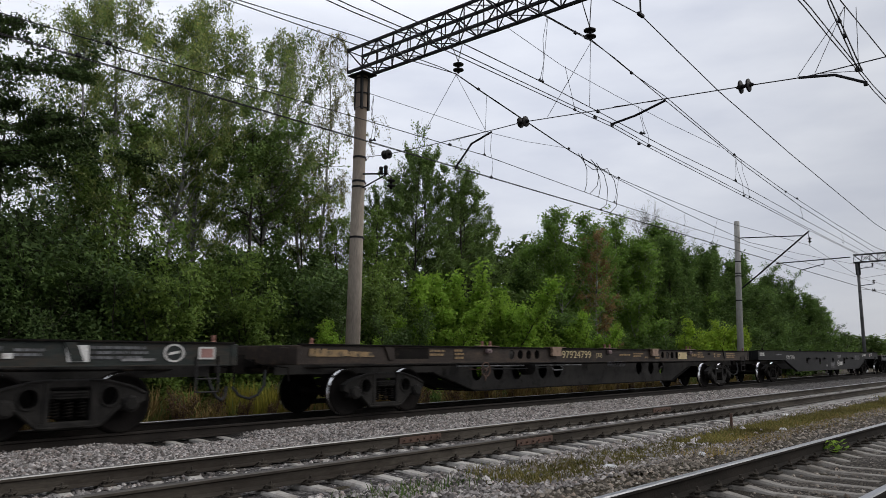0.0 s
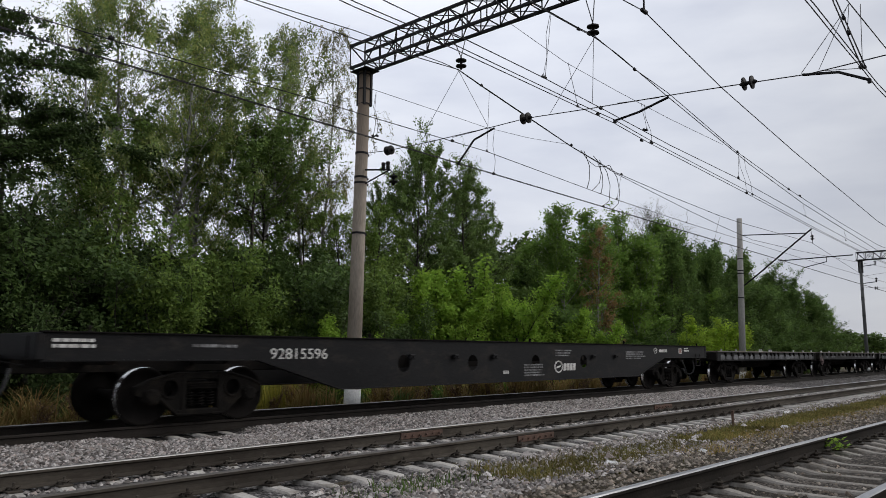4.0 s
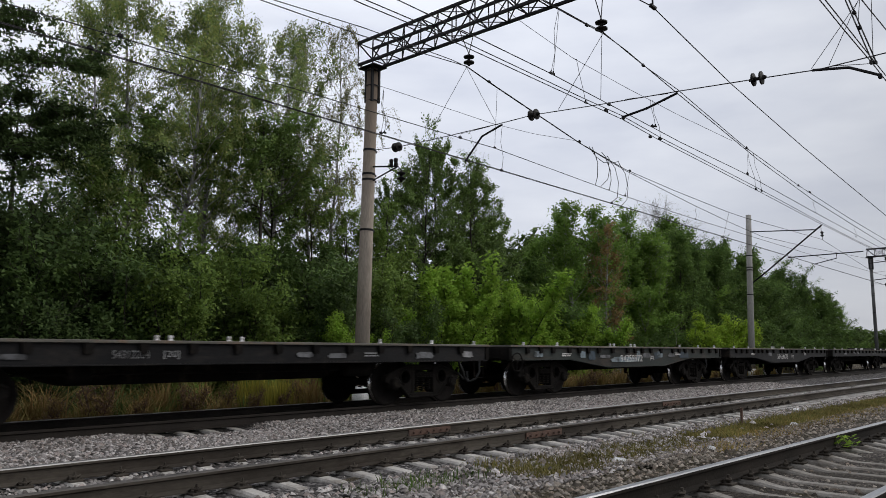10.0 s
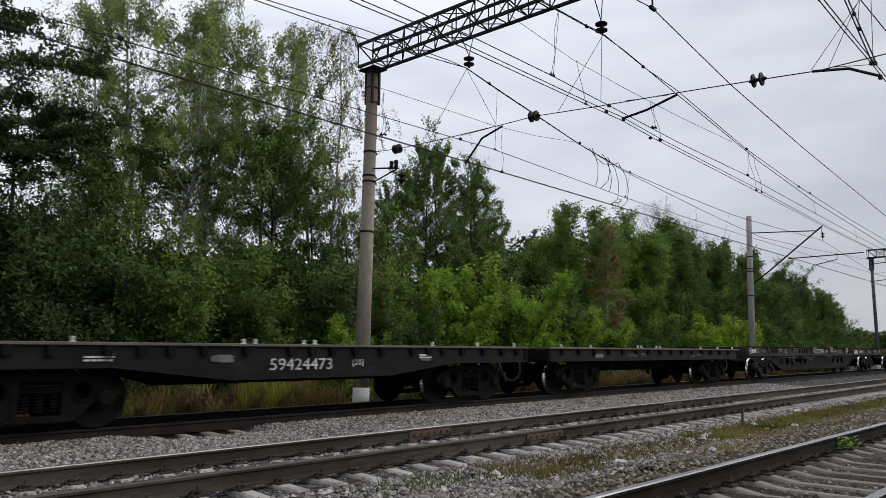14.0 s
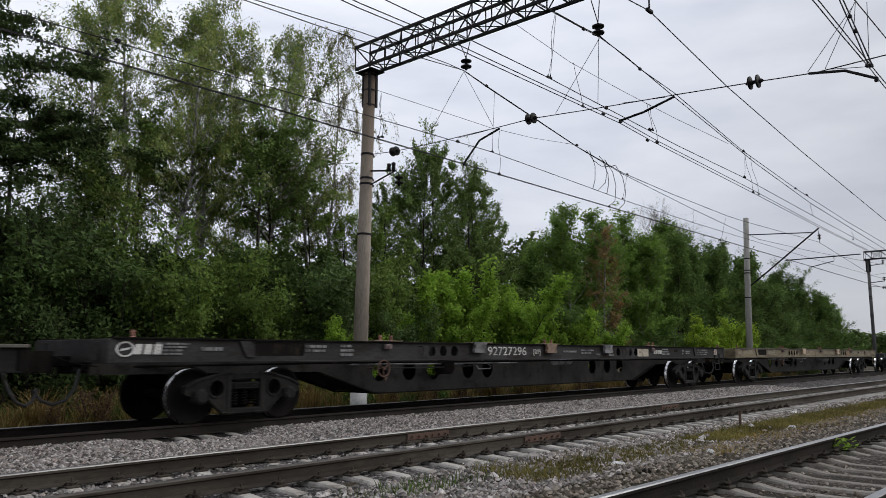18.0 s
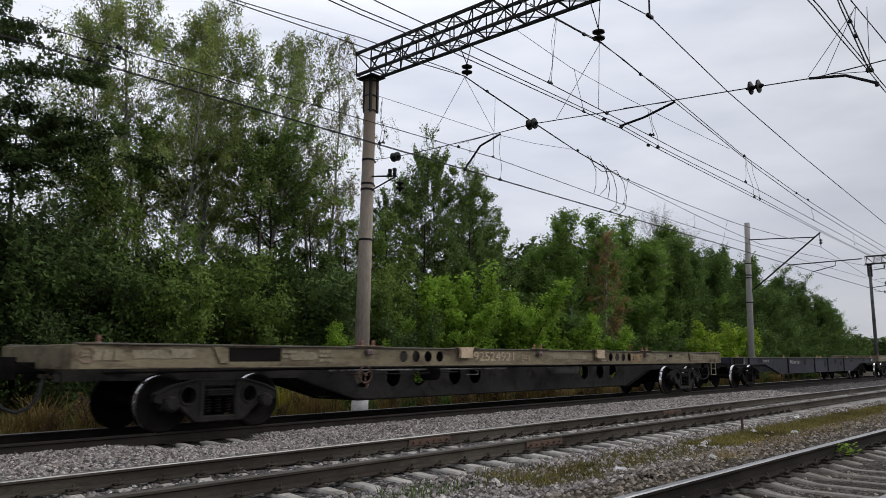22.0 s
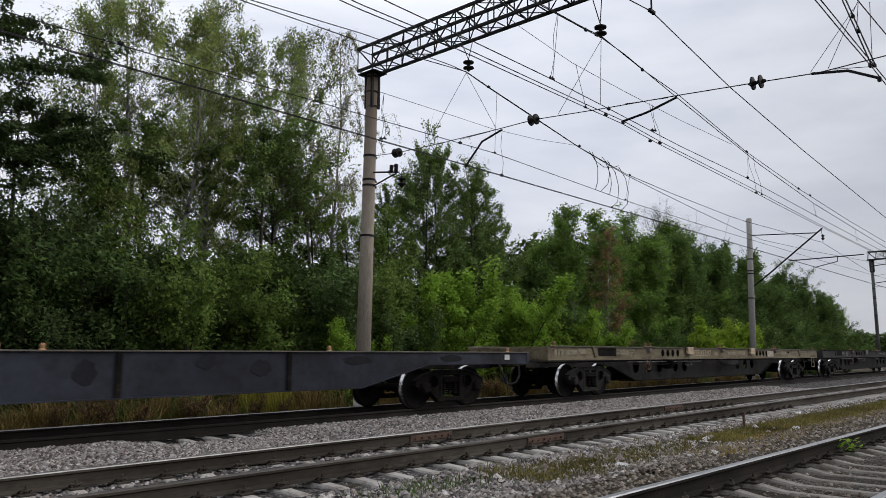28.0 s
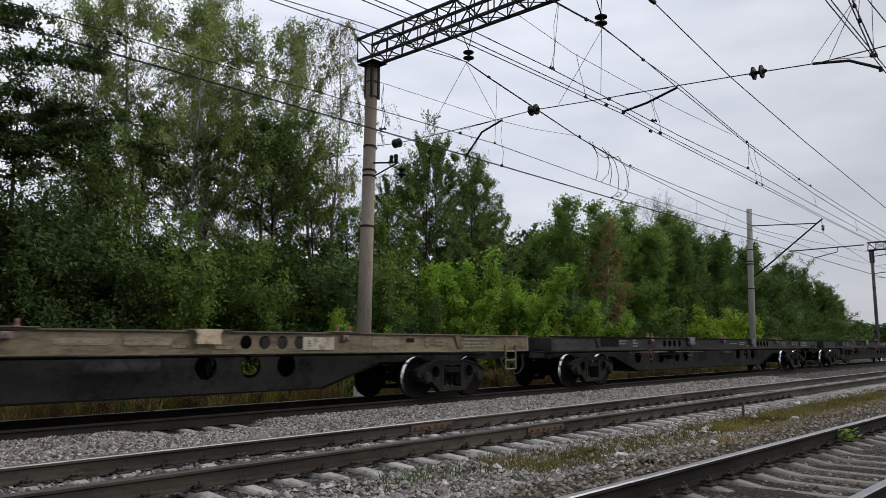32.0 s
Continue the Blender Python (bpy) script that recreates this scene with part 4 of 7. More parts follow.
droppers(far_line, [((11.41, 12.05, 7.13), (11.39, 12.10, 6.09)), ((15.63, 12.05, 8.26), (15.58, 12.10, 6.61)), ((15.84, 12.05, 7.23), (15.89, 12.10, 6.05)), ((23.04, 12.05, 7.33), (22.76, 12.10, 6.44)), ((28.47, 12.05, 6.90), (28.43, 12.10, 6.37)), ((31.79, 12.05, 7.06), (31.17, 12.10, 5.96)), ((11.41, 12.05, 7.06), (11.50, 12.10, 6.12))])
clamps(far_line, [(15.28, 12.05, 8.36), (14.09, 12.05, 6.56), (15.80, 12.05, 6.02), (21.73, 12.05, 6.01), (19.82, 12.05, 7.68), (23.04, 12.05, 7.33), (5.33, 12.05, 6.41), (4.86, 12.05, 6.05)])
mid_line = thing("overhead_line", "overhead contact line with carrier wires and droppers above the middle track", "overhead line", "overhead lines", at=pose(0, 0, 0))
wire("contact_wire", [(-16, 7.9, 6.3), (6.87, 7.72, 6.15), (9.00, 7.72, 6.22), (12.95, 7.72, 6.23), (14.47, 7.72, 6.24), (16.25, 7.77, 6.19), (23.18, 7.92, 6.11), (29.50, 8.01, 5.98), (34.35, 8.06, 5.91), (41.56, 8.12, 5.81), (73.6, 8.2, 5.9), (220, 8.2, 5.9)], 0.009, mid_line, "straight copper contact wire")
wire("contact_wire", [(-16, 7.9, 6.36), (6.87, 7.72, 6.23), (9.00, 7.72, 6.30), (12.95, 7.72, 6.30), (14.48, 7.72, 6.32), (16.42, 7.78, 6.27), (23.19, 7.92, 6.20), (29.51, 8.01, 6.05), (34.36, 8.06, 5.96), (41.58, 8.12, 5.87), (73.6, 8.25, 5.95), (220, 8.25, 5.95)], 0.009, mid_line, "straight copper contact wire")
wire("contact_wire", [(-16, 7.8, 6.6), (7.70, 7.87, 6.57), (9.63, 7.87, 6.59), (11.89, 7.87, 6.59), (13.21, 7.87, 6.56), (14.19, 7.87, 6.54), (17.92, 7.96, 6.51), (22.67, 8.05, 6.55), (30.12, 8.16, 6.40), (42.42, 8.27, 6.16), (73.6, 8.4, 6.3)], 0.0098, mid_line, "raised contact wire of the overlap")
wire("carrier_wire", [(-16, 8.1, 8.0), (0, 8.1, 7.3), (11.91, 8.12, 8.22), (13.74, 8.12, 8.28), (14.40, 8.12, 8.32), (15.49, 8.12, 8.25), (18.07, 8.12, 7.94), (22.29, 8.12, 7.47), (24.16, 8.12, 7.26), (29.78, 8.12, 6.83), (35.68, 8.12, 6.58), (41.74, 8.12, 6.33), (58, 8.1, 6.4), (73.6, 8.1, 8.2)], 0.0115, mid_line, "sagging twisted carrier wire")
wire("carrier_wire", [(11.74, 8.14, 8.26), (13.73, 8.14, 8.32), (14.44, 8.14, 8.37), (16.40, 8.14, 8.15), (18.29, 8.14, 8.05), (23.03, 8.14, 7.47), (28.18, 8.14, 7.12), (34.91, 8.14, 6.83), (41.94, 8.14, 6.63), (58, 8.2, 6.9), (73.6, 8.2, 8.2)], 0.0108, mid_line, "second carrier wire of the overlap")
wire("carrier_wire", [(-16, 6.88, 8.2), (0, 6.88, 7.5), (8, 6.88, 7.9), (14.40, 6.88, 8.54), (16.33, 6.88, 8.30), (18.70, 6.88, 8.01), (24.52, 6.88, 7.55), (35.80, 6.88, 6.85), (52, 6.9, 6.6), (73.6, 6.9, 8.2)], 0.0125, mid_line, "taut twisted carrier wire")
part("saddle", Geo().box(14.28, 14.52, 6.84, 6.92, 8.50, 8.58, 0.015).tube([(14.4, 6.88, 8.55), (14.4, 6.88, 9.45)], 0.022, 6), M_IRON, mid_line, "carrier saddle hung from the beam")
wire("feeder", [(11.88, 9.40, 8.72), (12.99, 9.40, 8.52), (15.21, 9.40, 8.31), (17.11, 9.00, 7.98), (19.42, 8.59, 7.69), (22.14, 8.20, 7.49)], 0.0065, mid_line, "thin feeder wire")
droppers(mid_line, [((12.59, 8.10, 8.22), (11.98, 7.90, 6.62)), ((12.62, 8.10, 8.22), (12.06, 7.90, 6.63)), ((23.15, 8.10, 7.43), (23.12, 7.90, 6.12)), ((23.20, 8.10, 7.45), (22.47, 7.90, 6.48)), ((23.63, 8.10, 7.41), (23.61, 7.90, 6.14)), ((29.71, 8.10, 6.81), (29.16, 7.90, 6.24)), ((35.60, 8.10, 6.59), (34.77, 7.90, 5.99)), ((13.26, 8.10, 7.35), (13.27, 7.90, 6.35)), ((16.77, 8.10, 7.34), (16.71, 7.90, 6.31)), ((16.62, 8.10, 7.33), (16.46, 7.90, 6.57))])
clamps(mid_line, [(13.46, 7.95, 8.13), (16.02, 7.95, 7.98), (16.41, 7.95, 6.57), (16.27, 7.95, 6.28), (16.78, 7.95, 6.34), (22.61, 7.95, 6.51), (23.27, 7.95, 6.15), (14.20, 7.95, 6.42), (14.33, 7.95, 6.59), (22.63, 7.95, 7.32), (28.81, 7.95, 6.95), (27.52, 7.95, 6.98)])
near_line = thing("overhead_line", "overhead contact line above the near track", "overhead line", "overhead lines", at=pose(0, 0, 0))
wire("contact_wire", [(-16, 3.2, 6.2), (11.07, 2.78, 6.18), (12.39, 2.78, 6.15), (14.17, 2.78, 6.14), (15.34, 2.78, 6.10), (44.3, 2.2, 6.1), (220, -2, 6.1)], 0.009, near_line, "straight copper contact wire")
wire("contact_wire", [(-16, 3.15, 6.28), (11.29, 2.76, 6.25), (14.09, 2.76, 6.19), (15.26, 2.76, 6.17), (44.3, 2.15, 6.2), (220, -2, 6.2)], 0.009, near_line, "straight copper contact wire")
wire("carrier_wire", [(-16, 2.9, 8.4), (0, 2.9, 7.4), (14.4, 3.4, 8.36), (30, 2.5, 7.2), (44.3, 2.3, 7.3), (73.6, 1.6, 8.2)], 0.0115, near_line, "sagging twisted carrier wire")
wire("hanger", [(14.4, 3.38, 8.34), (14.40, 3.19, 7.54), (14.40, 2.82, 6.23)], 0.013, near_line, "steep hanger bar")
wire("hanger", [(14.4, 3.38, 8.34), (14.40, 3.13, 7.52), (14.40, 2.76, 6.21)], 0.013, near_line, "steep hanger bar")
clamps(near_line, [(14.40, 3.05, 7.22), (14.40, 2.98, 6.92), (14.40, 2.84, 6.24), (14.40, 2.78, 6.23)])
for a, b in (((14.40, 3.82, 6.37), (14.40, 3.00, 7.39)), ((14.40, 3.52, 6.36), (14.40, 2.96, 7.46)), ((14.40, 2.77, 7.40), (14.40, 2.81, 6.26)), ((14.40, 2.95, 7.46), (14.40, 3.01, 6.94))):
    wire("stay", [a, b], 0.006, near_line, "thin stay wire")

# crosswise at the gantry: hanging insulators, fixing cable, bent registration arms
cross = thing("cross_span", "cross-span cable with insulators and bent registration arms under the gantry", "overhead line", at=pose(14.4, 0, 0))
for y, z in ((12.02, 8.70), (8.13, 8.48), (3.4, 8.5)):
    part("insulator", insulator("z", (0, y, z), 2, 0.14), M_PORCELAIN, cross, "double dark porcelain insulator")
    wire("hanger", [(-0.3, y + 0.1, 9.5), (0, y, z + 0.16)], 0.012, cross)
    wire("hanger", [(0.3, y + 0.1, 9.5), (0, y, z + 0.16)], 0.012, cross)
FIX = [(15.55, 6.92), (14.64, 6.84), (13.0, 6.80), (11.0, 6.79), (10.0, 6.80), (8.2, 6.66), (6.35, 6.54), (4.78, 6.42), (3.7, 6.33), (2.4, 6.36), (0, 6.5), (-4.3, 6.9)]
wire("fixing_cable", [(0, a, b) for a, b in FIX], 0.011, cross, "tensioned cross cable")
for y, z in ((14.64, 6.84), (10.0, 6.80), (4.78, 6.42)):
    part("insulator", insulator("y", (0, y, z), 2, 0.13), M_PORCELAIN, cross, "double brown porcelain insulator")
for y, z, e, ez in ((10.95, 6.77, 12.1, 6.02), (6.4, 6.53, 7.65, 6.22), (3.8, 6.36, 2.72, 5.94)):
    s = 1 if e > y else -1
    mid = y + s * 0.62 * abs(e - y) * 0.9
    zm = z - 0.2 if e > y else z - 0.12
    part("registration_arm", Geo().tube([(0, y, z - 0.02), (0, mid, zm), (0, e, ez + 0.04)], 0.026, 7), M_IRON, cross, "bent black steel arm")
    part("clamp", Geo().box(-0.03, 0.03, e - 0.03, e + 0.03, ez - 0.02, ez + 0.06, 0.006), M_IRON, cross)
for y, z, e, ez in ((12.10, 8.52, 13.19, 7.22), (12.10, 8.52, 11.15, 6.84), (8.12, 8.30, 8.19, 6.78), (8.09, 8.29, 9.31, 6.78), (12.31, 6.77, 11.32, 6.78), (7.59, 6.64, 6.60, 6.54), (3.49, 6.34, 2.78, 6.21)):
    wire("stay", [(0, y, z), (0, e, ez)], 0.0065, cross, "thin stay wire")

# looped jumper cables between carrier and contact wires of the far track
loops = thing("jumper_cables", "looped copper jumper cables hanging between two wires", "cable", at=pose(0, 0, 0))
for pts in ([(20.58, 12.06, 7.66), (20.74, 12.06, 7.47), (20.91, 12.06, 7.22), (20.88, 12.06, 6.75), (20.73, 12.06, 6.45)],
            [(21.18, 12.06, 7.61), (21.57, 12.06, 7.44), (21.66, 12.06, 7.11), (21.53, 12.06, 6.77), (21.05, 12.06, 6.44)],
            [(20.40, 12.06, 7.64), (20.81, 12.06, 7.39), (21.30, 12.06, 7.29), (21.90, 12.06, 7.39), (22.29, 12.06, 7.52)],
            [(21.54, 12.06, 7.55), (22.04, 12.06, 7.24), (22.24, 12.06, 6.80), (22.14, 12.06, 6.26), (21.67, 12.06, 6.00)],
            [(22.28, 12.06, 7.48), (22.73, 12.06, 7.17), (22.90, 12.06, 6.71), (22.79, 12.06, 6.28), (22.35, 12.06, 6.00)],
            [(21.39, 12.06, 7.52), (21.73, 12.06, 7.09), (21.75, 12.06, 6.77), (21.62, 12.06, 6.44), (21.55, 12.06, 6.43)]):
    wire("jumper", pts, 0.011, loops)


# cantilever of the far mast
can = thing("cantilever", "black steel cantilever with strut, reaching over the far track", "cantilever", at=pose(44.4, 15.55, 0))
part("tie", Geo().tube([(-0.1, 0, 8.13), (-0.2, -3.55, 7.88)], 0.03, 6), M_IRON, can)
part("strut", Geo().tube([(-0.2, 0, 5.15), (-0.2, -0.95, 5.85), (-0.2, -3.85, 8.1)], 0.045, 7), M_IRON, can)
part("register_tube", Geo().tube([(-0.2, -2.0, 6.45), (-0.2, -5.8, 6.48)], 0.03, 6), M_IRON, can)
part("steady_arm", Geo().tube([(-0.2, -4.5, 6.47), (-0.2, -4.5, 6.22), (-0.2, -3.35, 5.98)], 0.024, 6), M_IRON, can)
part("insulator", insulator("z", (-0.2, -3.85, 7.6), 2, 0.10), M_PORCELAIN, can)
part("link", Geo().tube([(-0.2, -3.8, 8.05), (-0.2, -3.85, 7.3)], 0.014, 5), M_IRON, can)

# fittings of the distant gantry
fit = thing("gantry_fittings", "dark insulators and a cross cable at the distant gantry", "overhead line", at=pose(73.6, 0, 0))
wire("cross_cable", [(0, 15.6, 7.1), (0, 14.6, 6.95), (0, 12.3, 6.8), (0, 7.8, 6.6), (0, 2.6, 6.5)], 0.014, fit)
for y in (14.6, 9.9, 4.9):
    part("insulator", insulator("y", (0, y, 6.95 - 0.05 * (14.6 - y)), 2, 0.15), M_PORCELAIN, fit)
for y in (12.2, 8.1):
    part("insulator", insulator("z", (0, y, 8.6), 2, 0.15), M_PORCELAIN, fit)
    wire("hanger", [(0, y, 8.76), (0, y, 9.45)], 0.02, fit)
for z in (8.9, 7.4):
    part("arm", Geo().tube([(0, 15.6, z), (0, 14.5, z + 0.1)], 0.035, 6), M_IRON, fit)
    part("insulator", insulator("z", (0, 14.55, z + 0.3), 2, 0.12), M_PORCELAIN, fit)

# ---- woods ----
def unit(v):
    return v / np.maximum(np.linalg.norm(v, axis=-1, keepdims=True), 1e-9)


def limb_path(rng, p, d, length, k, curve, wander=0.12):
    """Points of a branch from p along d that bends by curve (up is positive)."""
    pts, d = [p], d.copy()
    for _ in range(k):
        d = unit(d + np.array([0, 0, curve / k]) + rng.normal(0, wander, 3))
        pts.append(pts[-1] + d * length / k)
    return np.array(pts)


def along(path, w):
    return np.array([np.interp(w * (len(path) - 1), range(len(path)), path[:, a]) for a in range(3)])


def tree_meshes(seed, H, R, crown_from, leaves, leaf, shape, bark, leaf_mat, trunk_r=0.13, limbs=26, rise=0.5, curve=0.2, spread=0.10, stems=1, slim=0.62, twigs=6, clump=0.7, strand=0.0, hanging=0, layers=0, flat=0.0, lean_out=0.28, bare=0.0, top=0.97, leaders=0):
    """Trunk, limbs and twigs as tapered round bars, and a crown of single leaves that sit along the twigs.
    strand, hanging: length and number of the thin shoots that hang from each twig. layers: limbs stand in so many tiers.
    flat: how much the twigs keep to the level of their limb. leaders: upright shoots at the top."""
    rng = np.random.default_rng(seed)
    wood, lines = Geo(), []
    for s in range(stems):
        lean = rng.normal(0, 0.025, 2) if stems == 1 else rng.normal(0, lean_out, 2)
        h = H * (1 if s == 0 else rng.uniform(0.6, 0.98))
        z = np.linspace(0, 1, 10)
        wob = np.cumsum(rng.normal(0, 0.011 * h, (10, 2)), 0) * 0.6
        wob[0] = 0
        trunk = np.stack([lean[0] * h * z + wob[:, 0], lean[1] * h * z + wob[:, 1], h * z], -1)
        r = trunk_r * (1 if stems == 1 else 0.5)
        wood.tube(trunk.tolist(), [float(r * (1 - 0.94 * t) + 0.006) for t in z], 7)
        for i in range(limbs + leaders):
            u = (i + rng.random()) / limbs if i < limbs else rng.uniform(0.55, 0.92)
            if layers and i < limbs:
                u = (math.floor(u * layers) + 0.5 + rng.normal(0, 0.09)) / layers
            u = min(max(u, 0.0), 1.0)
            t = crown_from + (top - crown_from) * u
            p = along(trunk, t)
            length = R * shape(u) * rng.uniform(0.6, 1.22)
            az = i * 2.4 + rng.normal(0, 0.5)
            d = unit(np.array([math.cos(az), math.sin(az), rise * rng.uniform(0.5, 1.4) + 0.7 * rise * u]))
            if i >= limbs:
                d, length = unit(np.array([math.cos(az) * 0.3, math.sin(az) * 0.3, 1.0])), R * rng.uniform(0.5, 0.9)
            path = limb_path(rng, p, d, length, 5, curve)
            r0 = max(0.011, r * (1 - t) * 0.55)
            wood.tube(path.tolist(), [r0, r0 * 0.8, r0 * 0.6, r0 * 0.45, r0 * 0.3, 0.004], 4, False)
            lines.append(path[[2, 3, 4, 5]])
            full = rng.random() > bare
            for j in range(twigs):
                w = rng.uniform(0.22, 1.0)
                q = along(path, w)
                side = rng.normal(0, 0.8, 3)
                side[2] *= 1 - flat
                td = unit(d * np.array([1, 1, 1 - 0.7 * flat]) + side)
                tp = limb_path(rng, q, td, length * rng.uniform(0.2, 0.46) + 0.12, 3, curve * 0.6, 0.16)
                wood.tube(tp.tolist(), [max(0.007, r0 * 0.35), 0.006, 0.005, 0.003], 3, False)
                if full:
                    lines.append(tp)
                for _ in range(hanging):
                    a = along(tp, rng.uniform(0.3, 1.0))
                    hp = limb_path(rng, a, unit(td * 0.5 + np.array([0, 0, -0.7])), strand * rng.uniform(0.35, 1.25), 3, -1.6, 0.09)
                    if full:
                        lines.append(hp)
                    if bare and rng.random() < 0.6:
                        wood.tube(hp.tolist(), [0.005, 0.004, 0.003, 0.002], 3, False)
        lines.append(trunk[[6, 7, 8, 9]])
    lines = np.array(lines)
    n = leaves
    run_len = np.linalg.norm(lines[:, 3] - lines[:, 0], axis=1)
    wt = rng.gamma(clump, 1.0, len(lines)) * run_len
    at = rng.choice(len(lines), n, p=wt / wt.sum())
    w = rng.random(n) ** 0.8 * 3
    k = np.minimum(w.astype(int), 2)
    fr = (w - k)[:, None]
    c = lines[at, k] * (1 - fr) + lines[at, k + 1] * fr
    o = np.clip(rng.normal(0, 1, (n, 3)), -2, 2) * spread
    o[:, 2] *= 1 - 0.5 * flat
    c = c + o
    c[:, 2] = np.maximum(c[:, 2], 0.05)
    s = leaf * rng.uniform(0.6, 1.35, n)[:, None]
    out = c * np.array([1, 1, 0])
    drop = 1.4 if hanging else 0.7
    face = unit(rng.normal(0, 0.6, (n, 3)) + (0.8 if hanging else 0.4) * unit(out) + np.array([0, 0, 0.35 if hanging else 0.8]))
    d = rng.normal(0, 1, (n, 3)) + np.array([0, 0, -drop])
    d = unit(d - face * np.sum(d * face, -1, keepdims=True))
    e = np.cross(d, face)
    v = np.stack([c - d * s * 0.45 + e * s * slim * 0.55, c + d * s * 0.75, c - d * s * 0.45 - e * s * slim * 0.55], 1).reshape(-1, 3)
    trunk_me = wood.mesh("trunk", bark, True)
    crown_me = raw_mesh("crown", v, np.arange(3 * n).reshape(n, 3), [leaf_mat])
    return trunk_me, crown_me


egg = lambda u: max(0.12, math.sin(math.pi * min(1, 0.16 + 0.84 * u)) ** 0.75)
column = lambda u: 0.75 + 0.25 * math.sin(math.pi * u) if u < 0.75 else 1.0 - 2.6 * (u - 0.75)
cone = lambda u: 1.05 - 0.85 * u
spire = lambda u: 1.0 - 0.72 * u ** 1.2
bushy = lambda u: 0.7 + 0.3 * math.sin(math.pi * u)
tiers = lambda u: 1.0 - 0.5 * u if u < 0.85 else 0.42

KINDS = {}


def kind(name, label, category, count, **kw):
    KINDS[name] = (label, category, [tree_meshes(i * 31 + len(name) * 17, **kw) for i in range(count)])


kind("birch_tree", "tall birch with white trunk and airy hanging olive foliage", "birch", 3, H=14, R=3.5, crown_from=0.36, leaves=20000, leaf=0.088, shape=column, bark=M_BIRCHBARK, leaf_mat=L_BIRCH, trunk_r=0.12, limbs=34, rise=0.9, curve=-0.1, spread=0.1, twigs=6, hanging=2, strand=0.6, clump=0.42, slim=0.55)
kind("leafy_birch_tree", "narrow densely leaved birch with hanging shoots", "birch", 1, H=14, R=3.0, crown_from=0.3, leaves=17500, leaf=0.09, shape=column, bark=M_BIRCHBARK, leaf_mat=L_BIRCH, trunk_r=0.13, limbs=36, rise=1.2, curve=-0.1, spread=0.1, twigs=6, hanging=2, strand=0.6, clump=0.5, slim=0.55)
kind("sparse_birch_tree", "thin birch with sparse leaves and bare twigs against the sky", "birch", 2, H=15, R=2.3, crown_from=0.34, leaves=9000, leaf=0.075, shape=column, bark=M_BIRCHBARK, leaf_mat=L_SPARSE, trunk_r=0.085, limbs=36, rise=1.5, curve=-0.1, spread=0.05, bare=0.35, twigs=6, hanging=2, strand=1.2, clump=0.5, slim=0.5)
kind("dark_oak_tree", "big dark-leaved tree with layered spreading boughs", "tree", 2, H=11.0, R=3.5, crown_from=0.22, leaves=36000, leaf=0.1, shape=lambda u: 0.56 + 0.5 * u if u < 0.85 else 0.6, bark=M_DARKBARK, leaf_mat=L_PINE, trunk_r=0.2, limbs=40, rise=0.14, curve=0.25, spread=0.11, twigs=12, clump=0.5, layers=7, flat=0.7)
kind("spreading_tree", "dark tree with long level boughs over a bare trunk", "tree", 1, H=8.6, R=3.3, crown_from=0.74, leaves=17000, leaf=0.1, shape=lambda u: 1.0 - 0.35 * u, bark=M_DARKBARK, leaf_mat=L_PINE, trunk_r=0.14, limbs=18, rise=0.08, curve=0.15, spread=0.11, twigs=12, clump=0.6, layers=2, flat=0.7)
kind("high_alder_tree", "dark alder with a dense high crown over a bare stem", "tree", 2, H=9.5, R=2.5, crown_from=0.60, leaves=8000, leaf=0.1, shape=egg, bark=M_DARKBARK, leaf_mat=L_MIXED, trunk_r=0.11, limbs=22, rise=0.5, curve=0.2, spread=0.11, twigs=9, clump=0.4, slim=0.7)
kind("alder_tree", "dense dark green alder among the birches", "tree", 3, H=9.5, R=3.0, crown_from=0.2, leaves=10500, leaf=0.10, shape=egg, bark=M_DARKBARK, leaf_mat=L_ASPEN, trunk_r=0.11, limbs=28, rise=0.6, curve=0.2, spread=0.11, twigs=9, clump=0.36, slim=0.7)
kind("aspen_tree", "ragged green aspen with upright shoots, sky showing through", "aspen", 3, H=12, R=3.7, crown_from=0.40, leaves=15500, leaf=0.105, shape=spire, bark=M_DARKBARK, leaf_mat=L_MIXED, trunk_r=0.12, limbs=34, rise=0.40, curve=0.4, spread=0.095, twigs=8, clump=0.5, slim=0.75, leaders=4)
kind("broadleaf_tree", "leafy mid-green tree with pointed upright shoots in the woodland edge", "tree", 4, H=10, R=3.5, crown_from=0.04, leaves=12500, leaf=0.14, shape=spire, bark=M_DARKBARK, leaf_mat=L_ROW, trunk_r=0.10, limbs=34, rise=0.95, curve=0.55, spread=0.16, clump=1.4, twigs=6, leaders=6)
kind("light_tree", "fresh green young aspen in the woodland edge", "tree", 2, H=10, R=3.3, crown_from=0.04, leaves=14000, leaf=0.125, shape=spire, bark=M_BIRCHBARK, leaf_mat=L_FRESH, trunk_r=0.09, limbs=34, rise=1.0, curve=0.55, spread=0.14, clump=1.2, twigs=6, leaders=6)
kind("dark_tree", "dark shaded alder deeper in the wood", "tree", 2, H=9, R=3.4, crown_from=0.06, leaves=5200, leaf=0.34, shape=egg, bark=M_DARKBARK, leaf_mat=L_DARK, trunk_r=0.13, limbs=26, rise=0.7, curve=0.3, spread=0.34, clump=1.2, twigs=5)
kind("distant_tree", "far dark tree on the horizon", "tree", 2, H=9, R=3.4, crown_from=0.06, leaves=1500, leaf=0.6, shape=egg, bark=M_DARKBARK, leaf_mat=L_DARK, trunk_r=0.13, limbs=16, rise=0.7, curve=0.3, spread=0.5, twigs=3)
